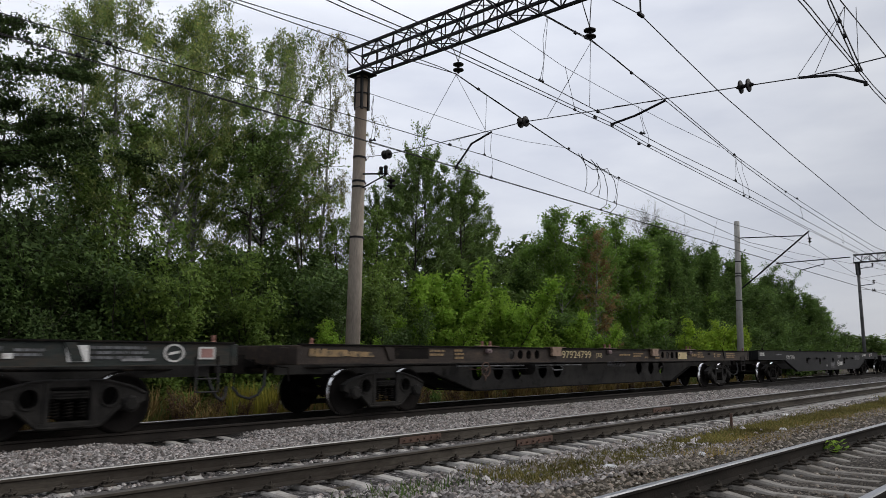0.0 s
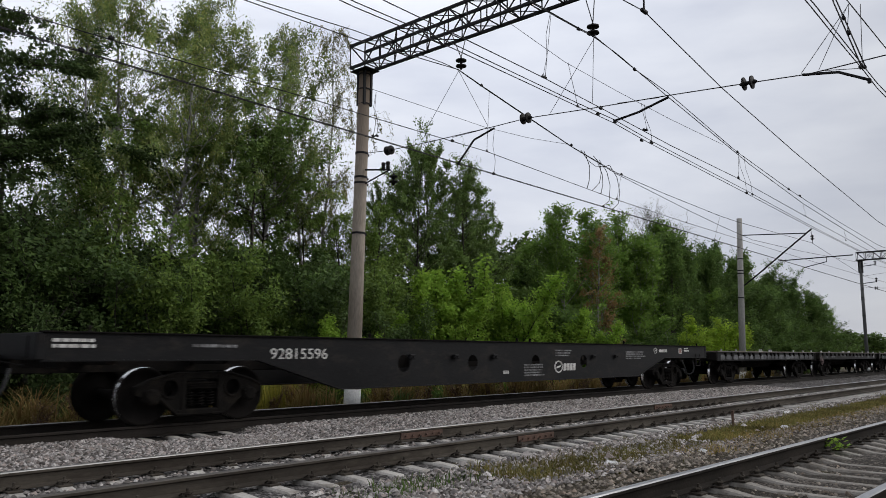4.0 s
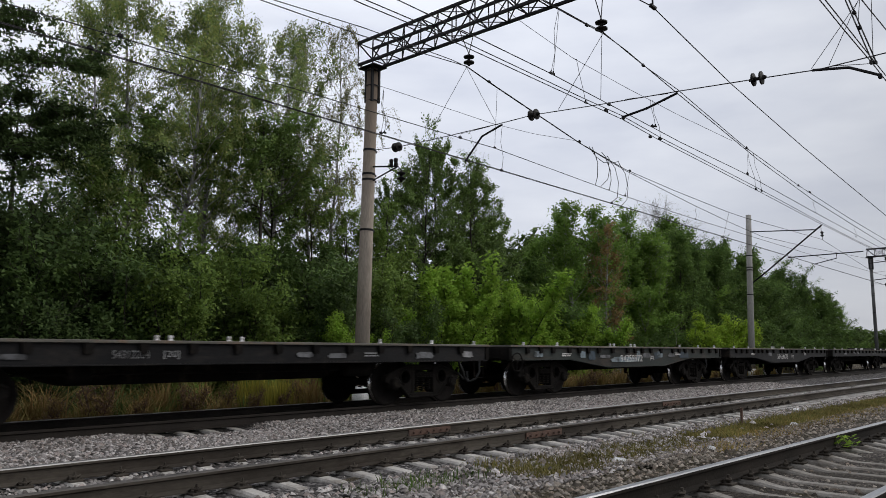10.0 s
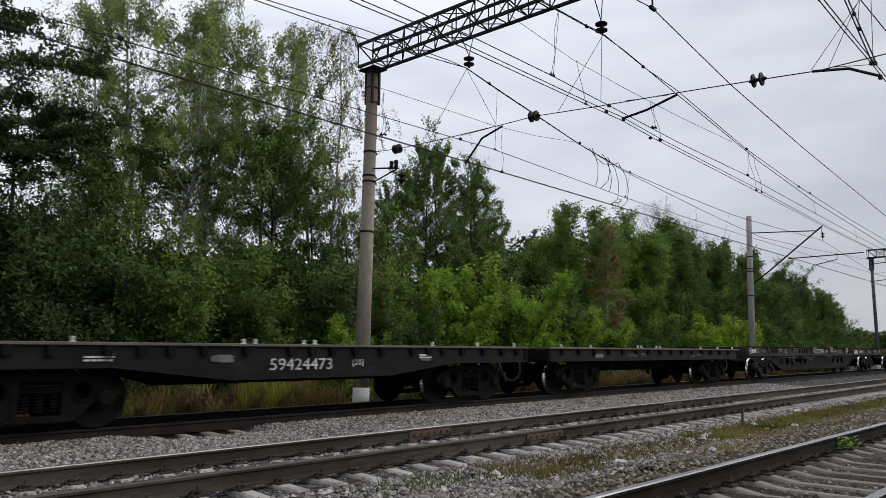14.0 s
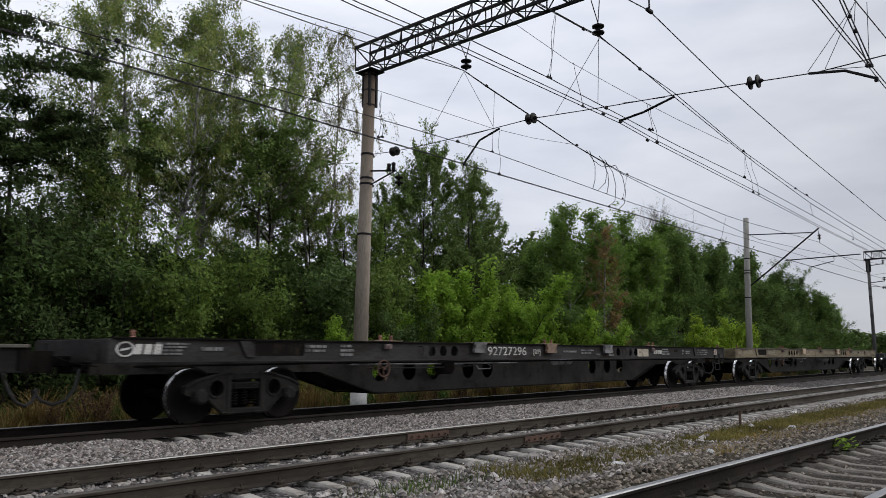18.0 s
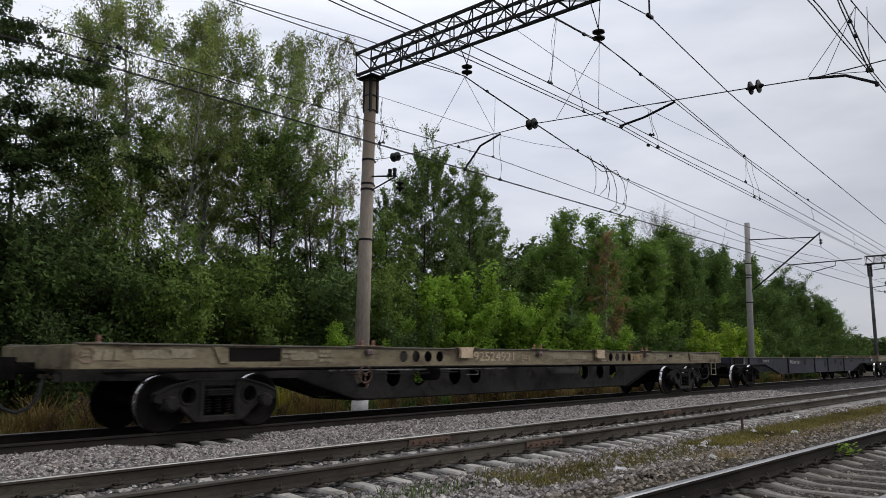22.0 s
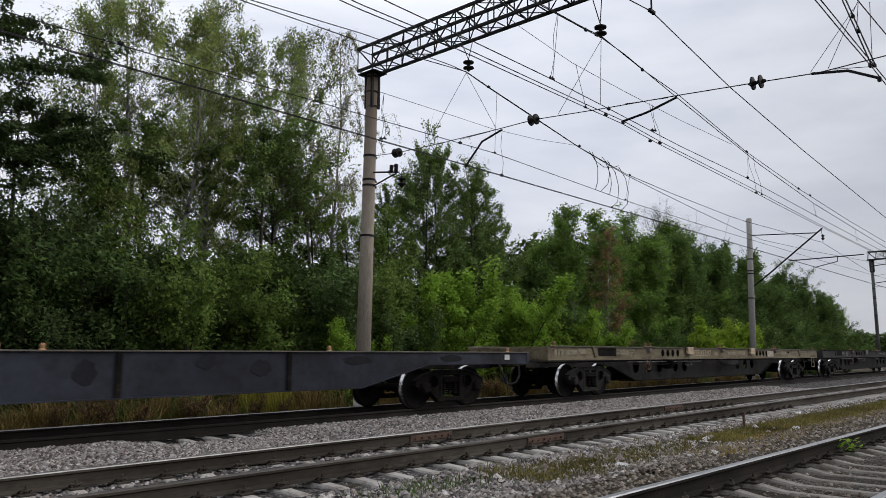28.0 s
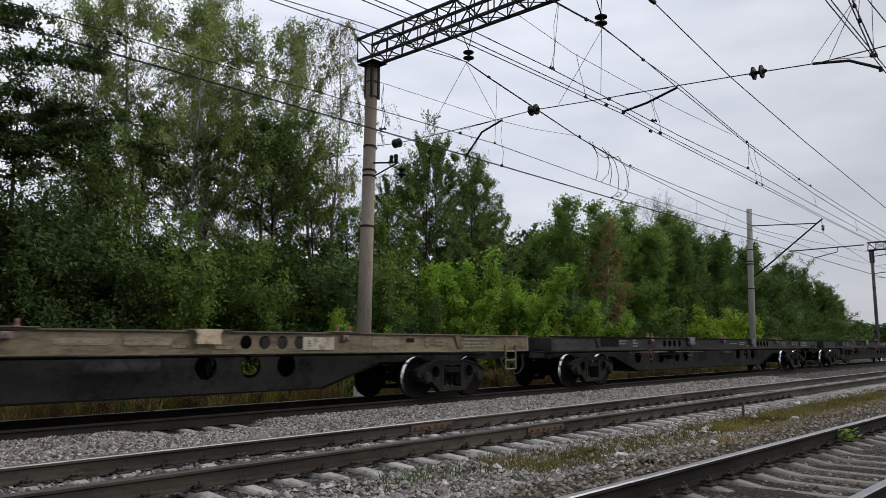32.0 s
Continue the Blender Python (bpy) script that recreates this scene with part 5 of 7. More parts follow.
kind("withered_tree", "half-dead tree with rusty brown foliage", "tree", 1, H=9.4, R=2.4, crown_from=0.2, leaves=6500, leaf=0.10, shape=spire, bark=M_BIRCHBARK, leaf_mat=L_BROWN, trunk_r=0.09, limbs=36, rise=0.7, curve=0.3, spread=0.10)
kind("bare_tree", "thin leafless grey tree standing above the wood", "tree", 1, H=12.6, R=3.3, crown_from=0.5, leaves=900, leaf=0.07, shape=egg, bark=M_DEADBARK, leaf_mat=L_DARK, trunk_r=0.09, limbs=60, rise=1.3, curve=0.2, spread=0.1, bare=0.6, twigs=12)
kind("shrub", "dense dark green alder shrub", "shrub", 4, H=4.2, R=1.35, crown_from=0.05, leaves=13000, leaf=0.098, shape=bushy, bark=M_DARKBARK, leaf_mat=L_SHRUB, trunk_r=0.06, limbs=10, rise=1.0, curve=0.3, spread=0.13, stems=6, twigs=6, clump=0.9, slim=0.75)
kind("hazel_shrub", "mid-green shrub at the edge of the wood", "shrub", 2, H=4.2, R=1.3, crown_from=0.05, leaves=13000, leaf=0.094, shape=bushy, bark=M_DARKBARK, leaf_mat=L_ASPEN, trunk_r=0.06, limbs=10, rise=1.2, curve=0.3, spread=0.12, stems=6, twigs=6, clump=0.8, slim=0.75)
kind("shade_shrub", "dark green shrub with deep shade put into its leaf colour", "shrub", 2, H=4.2, R=1.5, crown_from=0.05, leaves=10500, leaf=0.11, shape=bushy, bark=M_DARKBARK, leaf_mat=L_PINE, trunk_r=0.06, limbs=10, rise=0.7, curve=0.3, spread=0.14, stems=6, twigs=6, clump=0.9)
kind("low_shrub", "low dark shrub along the foot of the wood", "shrub", 2, H=4.2, R=1.6, crown_from=0.05, leaves=5000, leaf=0.17, shape=bushy, bark=M_DARKBARK, leaf_mat=L_ROW, trunk_r=0.06, limbs=10, rise=1.2, curve=0.3, spread=0.2, stems=5, twigs=5)
kind("maple_bush", "bright yellow-green young maple bush", "bush", 3, H=3.9, R=1.25, crown_from=0.08, leaves=17000, leaf=0.08, shape=cone, bark=M_DARKBARK, leaf_mat=L_BRIGHT, trunk_r=0.05, limbs=12, rise=1.8, curve=0.6, spread=0.11, stems=7, twigs=5, clump=1.0, slim=0.9)
kind("golden_bush", "glowing yellow young maple bush before the dark wood", "bush", 1, H=3.9, R=1.6, crown_from=0.08, leaves=17000, leaf=0.11, shape=bushy, bark=M_DARKBARK, leaf_mat=L_YELLOW, trunk_r=0.05, limbs=12, rise=1.8, curve=0.6, spread=0.11, stems=7, twigs=5, clump=1.0, slim=0.9)
kind("dock_weed", "reddish-brown seeding weed in dry grass beside the track", "weed", 3, H=0.85, R=0.26, crown_from=0.15, leaves=650, leaf=0.034, shape=cone, bark=M_RUSTRED, leaf_mat=L_DOCK, trunk_r=0.010, limbs=7, rise=1.6, curve=0.4, spread=0.022, stems=5, twigs=4, clump=1.0, lean_out=0.25, slim=0.8)
FIRST = {}


def plant(name, x, y, height=None, turn=None, wide=1.0, label=""):
    lab, cat, forms = KINDS[name]
    i = int(abs(x * 13.7 + y * 7.3)) % len(forms)
    zs = np.empty(len(forms[i][1].vertices) * 3)
    forms[i][1].vertices.foreach_get("co", zs)
    full = float(np.quantile(zs[2::3], 0.998))
    k = (height or full) / full
    a = turn if turn is not None else (x * 97 + y * 61) % 360
    m = pose(x, y, float(ground_z(x, y)) - 0.05, 0, 0, a) @ Matrix.Diagonal((k * wide, k * wide, k, 1))
    if (name, i) in FIRST:
        first = FIRST[name, i]
        return copy_thing(first, m @ Matrix.Diagonal((*[1 / c for c in first.scale], 1)))
    ob = thing(name, label or lab, cat, "weeds behind the tracks" if name == "dock_weed" else "woods beside the line", at=m)
    t, c = forms[i]
    part("trunk", t, None, ob)
    part("crown", c, None, ob)
    FIRST[name, i] = ob
    return ob


# a big dark tree at the near end, tall birches behind, then the lower edge of the wood along the line
plant("dark_oak_tree", 5.2, 20.6, 11.6, 20, wide=0.95)
plant("dark_oak_tree", 2.6, 20.4, 9.0, 250)
plant("spreading_tree", 7.0, 21.4, 9.2, 140, wide=0.9)
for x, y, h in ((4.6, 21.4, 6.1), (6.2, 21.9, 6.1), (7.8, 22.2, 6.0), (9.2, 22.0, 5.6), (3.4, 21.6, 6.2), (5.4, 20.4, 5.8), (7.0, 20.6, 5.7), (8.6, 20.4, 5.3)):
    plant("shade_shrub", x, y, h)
for x, y, h in ((9.9, 24.0, 12.8), (11.6, 24.6, 14.9), (12.9, 24.0, 14.6), (16.6, 24.0, 14.6), (15.4, 27.5, 13.4)):
    plant("birch_tree", x, y, h)
plant("leafy_birch_tree", 14.4, 24.0, 14.7)
for x, y, h in ((18.9, 23.8, 15.3), (20.0, 24.4, 15.2)):
    plant("sparse_birch_tree", x, y, h)
for x, y, h in ((15.0, 22.6, 10.6), (16.7, 23.0, 10.2), (11.2, 23.6, 10.2), (17.8, 24.6, 9.6)):
    plant("high_alder_tree", x, y, h)
for x, y, h in ((18.9, 23.4, 8.0), (9.8, 22.8, 7.0), (21.9, 23.2, 8.2), (10.0, 25.0, 9.0), (20.4, 23.2, 7.4)):
    plant("alder_tree", x, y, h)
for x, y, h, k in ((24.5, 23.6, 12.5, 0.72), (26.5, 23.5, 12.7, 0.85), (28.6, 23.8, 11.3, 0.9), (30.2, 23.5, 9.4, 0.8), (25.4, 24.6, 11.2, 1.0), (27.6, 22.9, 11.4, 0.85), (23.2, 24.0, 9.4, 0.8), (29.5, 24.6, 10.2, 0.9)):
    plant("aspen_tree", x, y, h, wide=k)
ROW_X = [33.0, 35.0, 37.9, 42.6, 50.8, 54.6, 61.0, 67.7, 76.7, 85.6, 93.3, 98.5]
ROW_H = [7.0, 9.4, 9.8, 10.2, 10.9, 10.8, 10.7, 10.3, 9.5, 8.0, 6.3, 6.0]
for i in range(38):
    x = 33.2 + i * 1.58 + 0.5 * math.sin(i * 5.3)
    plant("light_tree" if i in (1, 2, 3, 4, 5, 6, 7, 8, 9, 11, 14, 19, 30, 36) else "broadleaf_tree", x, 23.4 + 1.0 * math.sin(i * 2.4), float(np.interp(x, ROW_X, ROW_H)) * (0.97 + 0.09 * math.sin(i * 4.1)), wide=1.14 + 0.16 * math.sin(i * 2.9))
for i in range(20):
    x = 33.0 + i * 3.1
    plant("dark_tree", x, 27.4 + 0.8 * math.sin(i * 1.9), float(np.interp(x, ROW_X, ROW_H)) * 0.93)
plant("withered_tree", 36.6, 20.8, 8.8)
plant("bare_tree", 51.2, 25.0, 13.5)
plant("bare_tree", 57.4, 25.2, 12.9, 100)
for x, y, h in ((4.2, 23.6, 5.8), (6.6, 24.0, 5.6), (6.0, 25.5, 5.9), (9.4, 26.5, 6.0), (13.0, 27.0, 5.2), (16.6, 27.0, 4.8), (20.6, 28.0, 4.9), (24.6, 28.5, 5.0), (28.5, 29.0, 5.4), (7.5, 31.0, 6.5), (5.2, 22.6, 5.6), (7.6, 24.4, 5.8), (11.2, 26.4, 5.0), (14.9, 26.2, 4.9), (15.5, 23.4, 5.6), (17.4, 23.6, 5.6), (19.2, 23.8, 5.4), (13.4, 23.6, 4.9), (18.4, 26.0, 5.0), (16.0, 25.4, 5.0), (20.4, 25.6, 5.0), (22.6, 25.6, 5.6), (26.6, 26.4, 5.4), (30.6, 26.6, 5.6), (24.0, 22.2, 5.0), (28.0, 22.0, 5.0), (30.6, 22.4, 5.0)):
    plant("dark_tree", x, y, h, wide=1.3)
for i in range(14):
    x = 5.0 + i * 1.02
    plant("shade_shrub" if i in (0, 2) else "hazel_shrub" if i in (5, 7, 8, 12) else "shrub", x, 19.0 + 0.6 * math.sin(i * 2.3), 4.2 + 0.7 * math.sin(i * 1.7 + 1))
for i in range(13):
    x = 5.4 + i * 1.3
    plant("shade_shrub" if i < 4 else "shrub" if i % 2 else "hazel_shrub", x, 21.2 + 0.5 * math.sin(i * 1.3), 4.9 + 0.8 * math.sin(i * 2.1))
for x, y, h in ((14.6, 18.2, 2.7), (15.7, 18.3, 2.9), (16.9, 18.3, 2.4), (19.0, 18.5, 3.1), (20.9, 18.9, 3.8), (22.4, 18.9, 4.7), (23.5, 19.1, 5.3), (24.6, 19.0, 4.9), (26.2, 19.1, 4.2), (27.9, 19.2, 4.35), (29.4, 19.2, 4.2), (31.2, 19.4, 3.3), (33.2, 19.2, 3.7)):
    plant("maple_bush", x, y, h, wide=1.1)
for x, y, h in ((43.6, 17.6, 3.3), (44.8, 17.6, 4.1), (46.6, 17.8, 3.6)):
    plant("golden_bush", x, y, h)
for i in range(22):
    x = 20.0 + i * 3.2
    plant("low_shrub", x, 20.9 + 0.7 * math.sin(i * 1.9), 3.4 + 0.7 * math.sin(i * 2.7), wide=1.3)
for i in range(64):
    x = 2.6 + 0.36 * i + 0.3 * math.sin(i * 7.1) + 0.004 * i * i
    y = 16.0 + 0.75 * math.sin(i * 3.7)
    if not 12.6 < x < 14.9:
        plant("dock_weed", x, y, 0.72 + 0.34 * math.sin(i * 2.6 + 1) ** 2)
for i in range(30):
    x = 225 + i * 9 + 5 * math.sin(i * 3.1)
    plant("distant_tree", x, x * (0.205 + 0.03 * math.sin(i * 1.7)), 7.4 + 1.6 * math.sin(i * 2.2), wide=1.8)

# ---- the train ----
def wheelset():
    """Two wheels on an axle, centred on the axle; flange, polished tread, dished web, hub."""
    g = Geo()
    for s in (-1, 1):
        y = s * 0.7975
        prof = [(0.09, s * 0.11, 0), (0.12, s * 0.10, 0), (0.13, s * 0.05, 0), (0.40, s * 0.03, 0), (0.415, s * 0.062, 0), (0.468, s * 0.065, 0), (0.474, s * 0.056, 1), (0.478, s * -0.028, 0), (0.503, s * -0.04, 0), (0.50, s * -0.065, 0), (0.415, s * -0.068, 0), (0.40, s * -0.02, 0), (0.13, s * -0.02, 0), (0.12, s * -0.09, 0), (0.09, s * -0.10, 0)]
        g.lathe(prof, "y", 30, (0, y, 0))
    g.lathe([(0.0, -1.1), (0.065, -1.1), (0.065, -0.9), (0.085, -0.9), (0.08, 0), (0.085, 0.9), (0.065, 0.9), (0.065, 1.1), (0, 1.1)], "y", 12)
    return g


def side_frame(s):
    """The cast side frame of a two-axle bogie: arched top chord, V-shaped arms with a round window each, open spring nest."""
    g = Geo()
    a, b = (s * 1.02 - 0.075, s * 1.02 + 0.075)
    out = s * 1.02 + s * 0.075
    for k in (-1, 1):
        zt = lambda x: float(np.interp(abs(x), [0.33, 0.55, 0.95, 1.2], [0.87, 0.86, 0.75, 0.64]))
        zb = lambda x: float(np.interp(abs(x), [0.33, 0.46, 0.80, 1.0, 1.2], [0.14, 0.15, 0.44, 0.43, 0.52]))
        xs = sorted(k * x for x in (0.33, 0.46, 0.55, 0.8, 0.95, 1.0, 1.1, 1.2))
        g.plate(xs, zb, zt, a, b, [(k * 0.60, 0.60, 0.145)])
        ring = [(k * 0.60 + 0.155 * math.cos(t * math.pi / 8), out + s * 0.004, 0.60 + 0.155 * math.sin(t * math.pi / 8)) for t in range(17)]
        g.tube(ring, 0.022, 5, False)
        g.box(k * 0.35 - 0.055, k * 0.35 + 0.055, a - 0.015, b + 0.015, 0.16, 0.86, 0.02)
        g.box(k * 0.925 - 0.16, k * 0.925 + 0.16, a - 0.03, b + 0.03, 0.36, 0.60, 0.045)
        g.tube([(k * 1.18, out, 0.63), (k * 0.95, out, 0.735), (k * 0.55, out, 0.84), (k * 0.30, out, 0.855)], 0.028, 6)
        g.tube([(k * 0.78, out, 0.45), (k * 0.46, out, 0.17), (k * 0.20, out, 0.16)], 0.028, 6)
    g.box(-0.40, 0.40, a, b, 0.74, 0.87, 0.02)
    g.box(-0.46, 0.46, a - 0.01, b + 0.01, 0.14, 0.25, 0.02)
    g.box(-0.30, 0.30, a + 0.02, b + 0.03, 0.57, 0.70, 0.02)
    for z in (0.60, 0.64, 0.68):
        g.box(-0.26, 0.26, min(out, out + s * 0.03), max(out, out + s * 0.03), z - 0.008, z + 0.008)
    return g


def axle_cap(s):
    g = Geo()
    prof = [(0.0, s * 0.07), (0.09, s * 0.07), (0.12, s * 0.045), (0.135, s * 0.04), (0.135, 0)]
    g.lathe(prof if s > 0 else prof[::-1], "y", 14)
    for k in range(6):
        t = k * math.pi / 3
        g.lathe([(0.0, s * 0.07), (0.012, s * 0.07), (0.012, s * 0.03)], "y", 6, (0.105 * math.cos(t), 0, 0.105 * math.sin(t)))
    return g


def coil():
    g = Geo()
    n = 40
    g.tube([(0.06 * math.cos(k * 0.9), 0.06 * math.sin(k * 0.9), 0.29 + 0.27 * k / n) for k in range(n + 1)], 0.014, 5)
    return g


def bolster():
    g = Geo()
    g.prism([(-1.05, 0.58), (-1.05, 0.70), (-0.5, 0.80), (0.5, 0.80), (1.05, 0.70), (1.05, 0.58), (0.5, 0.45), (-0.5, 0.45)], "x", -0.2, 0.2)
    g.lathe([(0.0, 0.9), (0.16, 0.9), (0.17, 0.78), (0.19, 0.78)], "z", 16)
    g.box(-0.16, 0.16, -0.8, -0.62, 0.7, 0.84, 0.01)
    g.box(-0.16, 0.16, 0.62, 0.8, 0.7, 0.84, 0.01)
    return g


def brake_rigging():
    g = Geo()
    for k in (-1, 1):
        g.tube([(k * 0.40, -0.85, 0.38), (k * 0.36, 0, 0.42), (k * 0.40, 0.85, 0.38)], 0.035, 6)
        for s in (-1, 1):
            g.box(k * 0.42 - 0.035, k * 0.42 + 0.045, s * 0.7975 - 0.045, s * 0.7975 + 0.045, 0.26, 0.56, 0.01)
    g.tube([(-0.38, 0.1, 0.44), (0.38, 0.1, 0.44)], 0.025, 6)
    return g


BOGIE = {"bolster": bolster().mesh("bolster", M_BOGIE), "wheelset": wheelset().mesh("wheelset", [M_WHEELDARK, M_TREAD], True), "spring": coil().mesh("spring", M_BOGIE, True), "brake": brake_rigging().mesh("brake_rigging", M_BOGIE)}
TONES = {"black": M_BOGIE, "dusty": M_DUSTY}
FRAME = {(s, k): side_frame(s).mesh("side_frame", m, False) for s in (-1, 1) for k, m in TONES.items()}
CAP = {(s, k): axle_cap(s).mesh("axle_cap", m) for s in (-1, 1) for k, m in TONES.items()}
WHEELSETS = []


def bogie(parent, x, tone="black"):
    b = part("bogie", BOGIE["bolster"], None, parent, "dark grimy two-axle cast bogie", (x, 0, 0))
    part("brake_rigging", BOGIE["brake"], None, b)
    for s in (-1, 1):
        part("side_frame", FRAME[s, tone], None, b)
        for k in (-0.2, 0.0, 0.2):
            part("spring", BOGIE["spring"], None, b, "", (k, s * 1.02, 0))
        for k in (-0.925, 0.925):
            part("axle_cap", CAP[s, tone], None, b, "", (k, s * 1.125, 0.475))
    for k in (-0.925, 0.925):
        w = part("wheelset", BOGIE["wheelset"], None, b, "dark wheels with a bright polished tread", (k, 0, 0.475))
        WHEELSETS.append((w, k))


def coupler(parent, x, s):
    """An automatic coupler: shank, knuckle head, and the hanging brake hose."""
    g = Geo()
    g.box(min(x - s * 0.3, x + s * 0.42), max(x - s * 0.3, x + s * 0.42), -0.09, 0.09, 0.98, 1.16, 0.02)
    g.prism([(x + s * 0.38, -0.2), (x + s * 0.66, -0.2), (x + s * 0.70, -0.06), (x + s * 0.58, 0.0), (x + s * 0.70, 0.08), (x + s * 0.62, 0.2), (x + s * 0.38, 0.17)][::-s], "z", 0.90, 1.24)
    c = part("coupler", g, M_BOGIE, parent, "cast automatic coupler")
    h = Geo().tube([(x + s * 0.05, -0.42, 0.95), (x + s * 0.14, -0.50, 0.66), (x + s * 0.26, -0.48, 0.48), (x + s * 0.42, -0.42, 0.41), (x + s * 0.56, -0.3, 0.47), (x + s * 0.66, -0.2, 0.64)], 0.028, 7)
    part("brake_hose", h, M_RUBBER, c, "black hanging brake hose", smooth=True)
    part("release_lever", Geo().tube([(x + s * 0.45, -0.1, 1.2), (x + s * 0.2, -0.5, 1.05), (x + s * 0.12, -1.2, 1.0), (x + s * 0.12, -1.25, 0.75)], 0.013, 5), M_BOGIE, c)


def lettering(parent, text, x, z, size, y, material, name="number", width=None):
    """Painted characters on the near side, standing 3 mm proud; built with the built-in font."""
    cu = bpy.data.curves.new("text", "FONT")
    cu.body, cu.size, cu.align_x, cu.align_y = text, size, "CENTER", "CENTER"
    tmp = bpy.data.objects.new("text", cu)
    me = bpy.data.meshes.new_from_object(tmp)
    me.name = name
    bpy.data.objects.remove(tmp)
    bpy.data.curves.remove(cu)
    me.materials.append(material)
    k = 1.0
    if width and len(me.vertices):
        xs = [v.co.x for v in me.vertices]
        k = width / (max(xs) - min(xs))
    return part(name, me, None, parent, "painted wagon number" if name == "number" else "", pose(x, y, z, 90, 0, 0) @ Matrix.Diagonal((k, 1, 1, 1)))


def bars(parent, x, z, w, rows, h, y, material, seed=0, name="inscription"):
    """Lines of small illegible writing, as short bars."""
    rng = random.Random(seed)
    g = Geo()
    for r in range(rows):
        a = x - w / 2
        end = x + w / 2 - rng.uniform(0, 0.3) * w
        zz = z + (rows / 2 - r - 0.5) * h * 1.7
        while a < end:
            b = min(end, a + rng.uniform(0.05, 0.16))
            g.box(a, b, y - 0.003, y + 0.001, zz - h / 2, zz + h / 2)
            a = b + rng.uniform(0.012, 0.03)
    return tagged(part(name, g, material, parent), kind="stuff")


def sign(parent, x, z, w, h, y, material, name="label_plate", label=""):
    return part(name, Geo().box(x - w / 2, x + w / 2, y - 0.006, y, z - h / 2, z + h / 2, 0.002), material, parent, label)


def smear(parent, x, z, w, h, y, material, seed, arch=0.0, square=0.36):
    """A worn patch of old paint with a ragged outline."""
    rng = random.Random(seed)
    pts = []
    for k in range(18):
        a = k * math.pi / 9
        c, d = math.cos(a), math.sin(a)
        c, d = math.copysign(abs(c) ** square, c), math.copysign(abs(d) ** square, d)
        r = 1 + rng.uniform(-0.16, 0.10)
        pts.append((x + c * r * w / 2 * (1 - arch * max(0, d) * 0.5), z + d * r * h / 2))
    return part("paint_patch", Geo().prism(pts, "y", y - 0.002, y + 0.001), material, parent, "worn ragged patch of paint")


def framed_plate(parent, x, z, w, h, y):
    """A small plate: pale rim, dull red field."""
    p = sign(parent, x, z, w, h, y, M_WHITE, "label_plate", "small red and white plate")
    part("plate_field", Geo().box(x - w * 0.36, x + w * 0.36, y - 0.009, y - 0.003, z - h * 0.36, z + h * 0.36, 0.001), M_RED, p)


def handwheel(parent, x, y, z, r=0.23, material=None):
    g = Geo()
    g.tube([(x + r * math.cos(t * math.pi / 10), y, z + r * math.sin(t * math.pi / 10)) for t in range(21)], 0.017, 6, False)
    for k in range(3):
        t = k * 2.0944 + 0.5
        g.tube([(x, y, z), (x + r * math.cos(t), y, z + r * math.sin(t))], 0.013, 5)
    g.lathe([(0, -0.03), (0.035, -0.03), (0.035, 0.03), (0.0, 0.03)], "y", 8, (x, y, z))
    g.tube([(x, y, z), (x, y + 0.5, z)], 0.016, 6)
    return part("handwheel", g, material or M_TAN, parent, "spoked parking-brake handwheel")


def ladder(parent, x, y, z0, z1, w=0.36, material=None):
    g = Geo()
    for d in (-w / 2, w / 2):
        g.tube([(x + d, y, z1), (x + d, y, z0)], 0.019, 5)
    k = int((z1 - z0) / 0.22)
    for i in range(k + 1):
        z = z0 + i * 0.22
        g.tube([(x - w / 2, y, z), (x + w / 2, y, z)], 0.013, 5)
    return part("step_ladder", g, material or M_GREYP, parent, "small step ladder of round bar")


def tank(parent, x, y, z, length, r, material):
    g = Geo().lathe([(0.0, -length / 2), (r * 0.6, -length / 2 + 0.01), (r, -length / 2 + 0.07), (r, length / 2 - 0.07), (r * 0.6, length / 2 - 0.01), (0.0, length / 2)], "x", 14, (x, y, z))
    for d in (-0.3, 0.3):
        g.lathe([(r + 0.008, -0.025), (r + 0.008, 0.025)], "x", 14, (x + d * length, y, z))
    return part("air_reservoir", g, material, parent, "cylindrical brake air reservoir", smooth=True)


def stop_block(parent, x, y, z, material, flap=True):
    """A folding container stop on the side of the frame."""
    edge = [(0.24, 0.13), (0.24, 0.085), (0.205, 0.05), (0.205, -0.02), (0.235, -0.06), (0.215, -0.12)]
    g = Geo()
    g.prism([(x - a, z + b) for a, b in edge] + [(x + a, z + b) for a, b in edge[::-1]], "y", y - 0.10, y - 0.025)
    g.box(x - 0.17, x + 0.17, y - 0.03, y + 0.02, z - 0.09, z + 0.09, 0.01)
    g.tube([(x - 0.26, y - 0.05, z + 0.115), (x + 0.26, y - 0.05, z + 0.115)], 0.018, 6)
    return part("container_stop", g, material, parent, "folding container stop casting")


def knob(parent, x, y, z, material):
    g = Geo().box(x - 0.09, x + 0.09, y - 0.08, y + 0.01, z - 0.055, z + 0.055, 0.015)
    g.lathe([(0.0, -0.11), (0.03, -0.11), (0.03, -0.07)], "y", 8, (x, y, z))
    return part("latch_block", g, material, parent)


def pin(parent, x, y, z, material, h=0.09):
    g = Geo().lathe([(0.0, h), (0.028, h), (0.036, h * 0.7), (0.03, 0.02), (0.05, 0.0)], "z", 8, (x, y, z))
    return part("twist_lock", g, material, parent, "small pale locking pin on the deck edge")


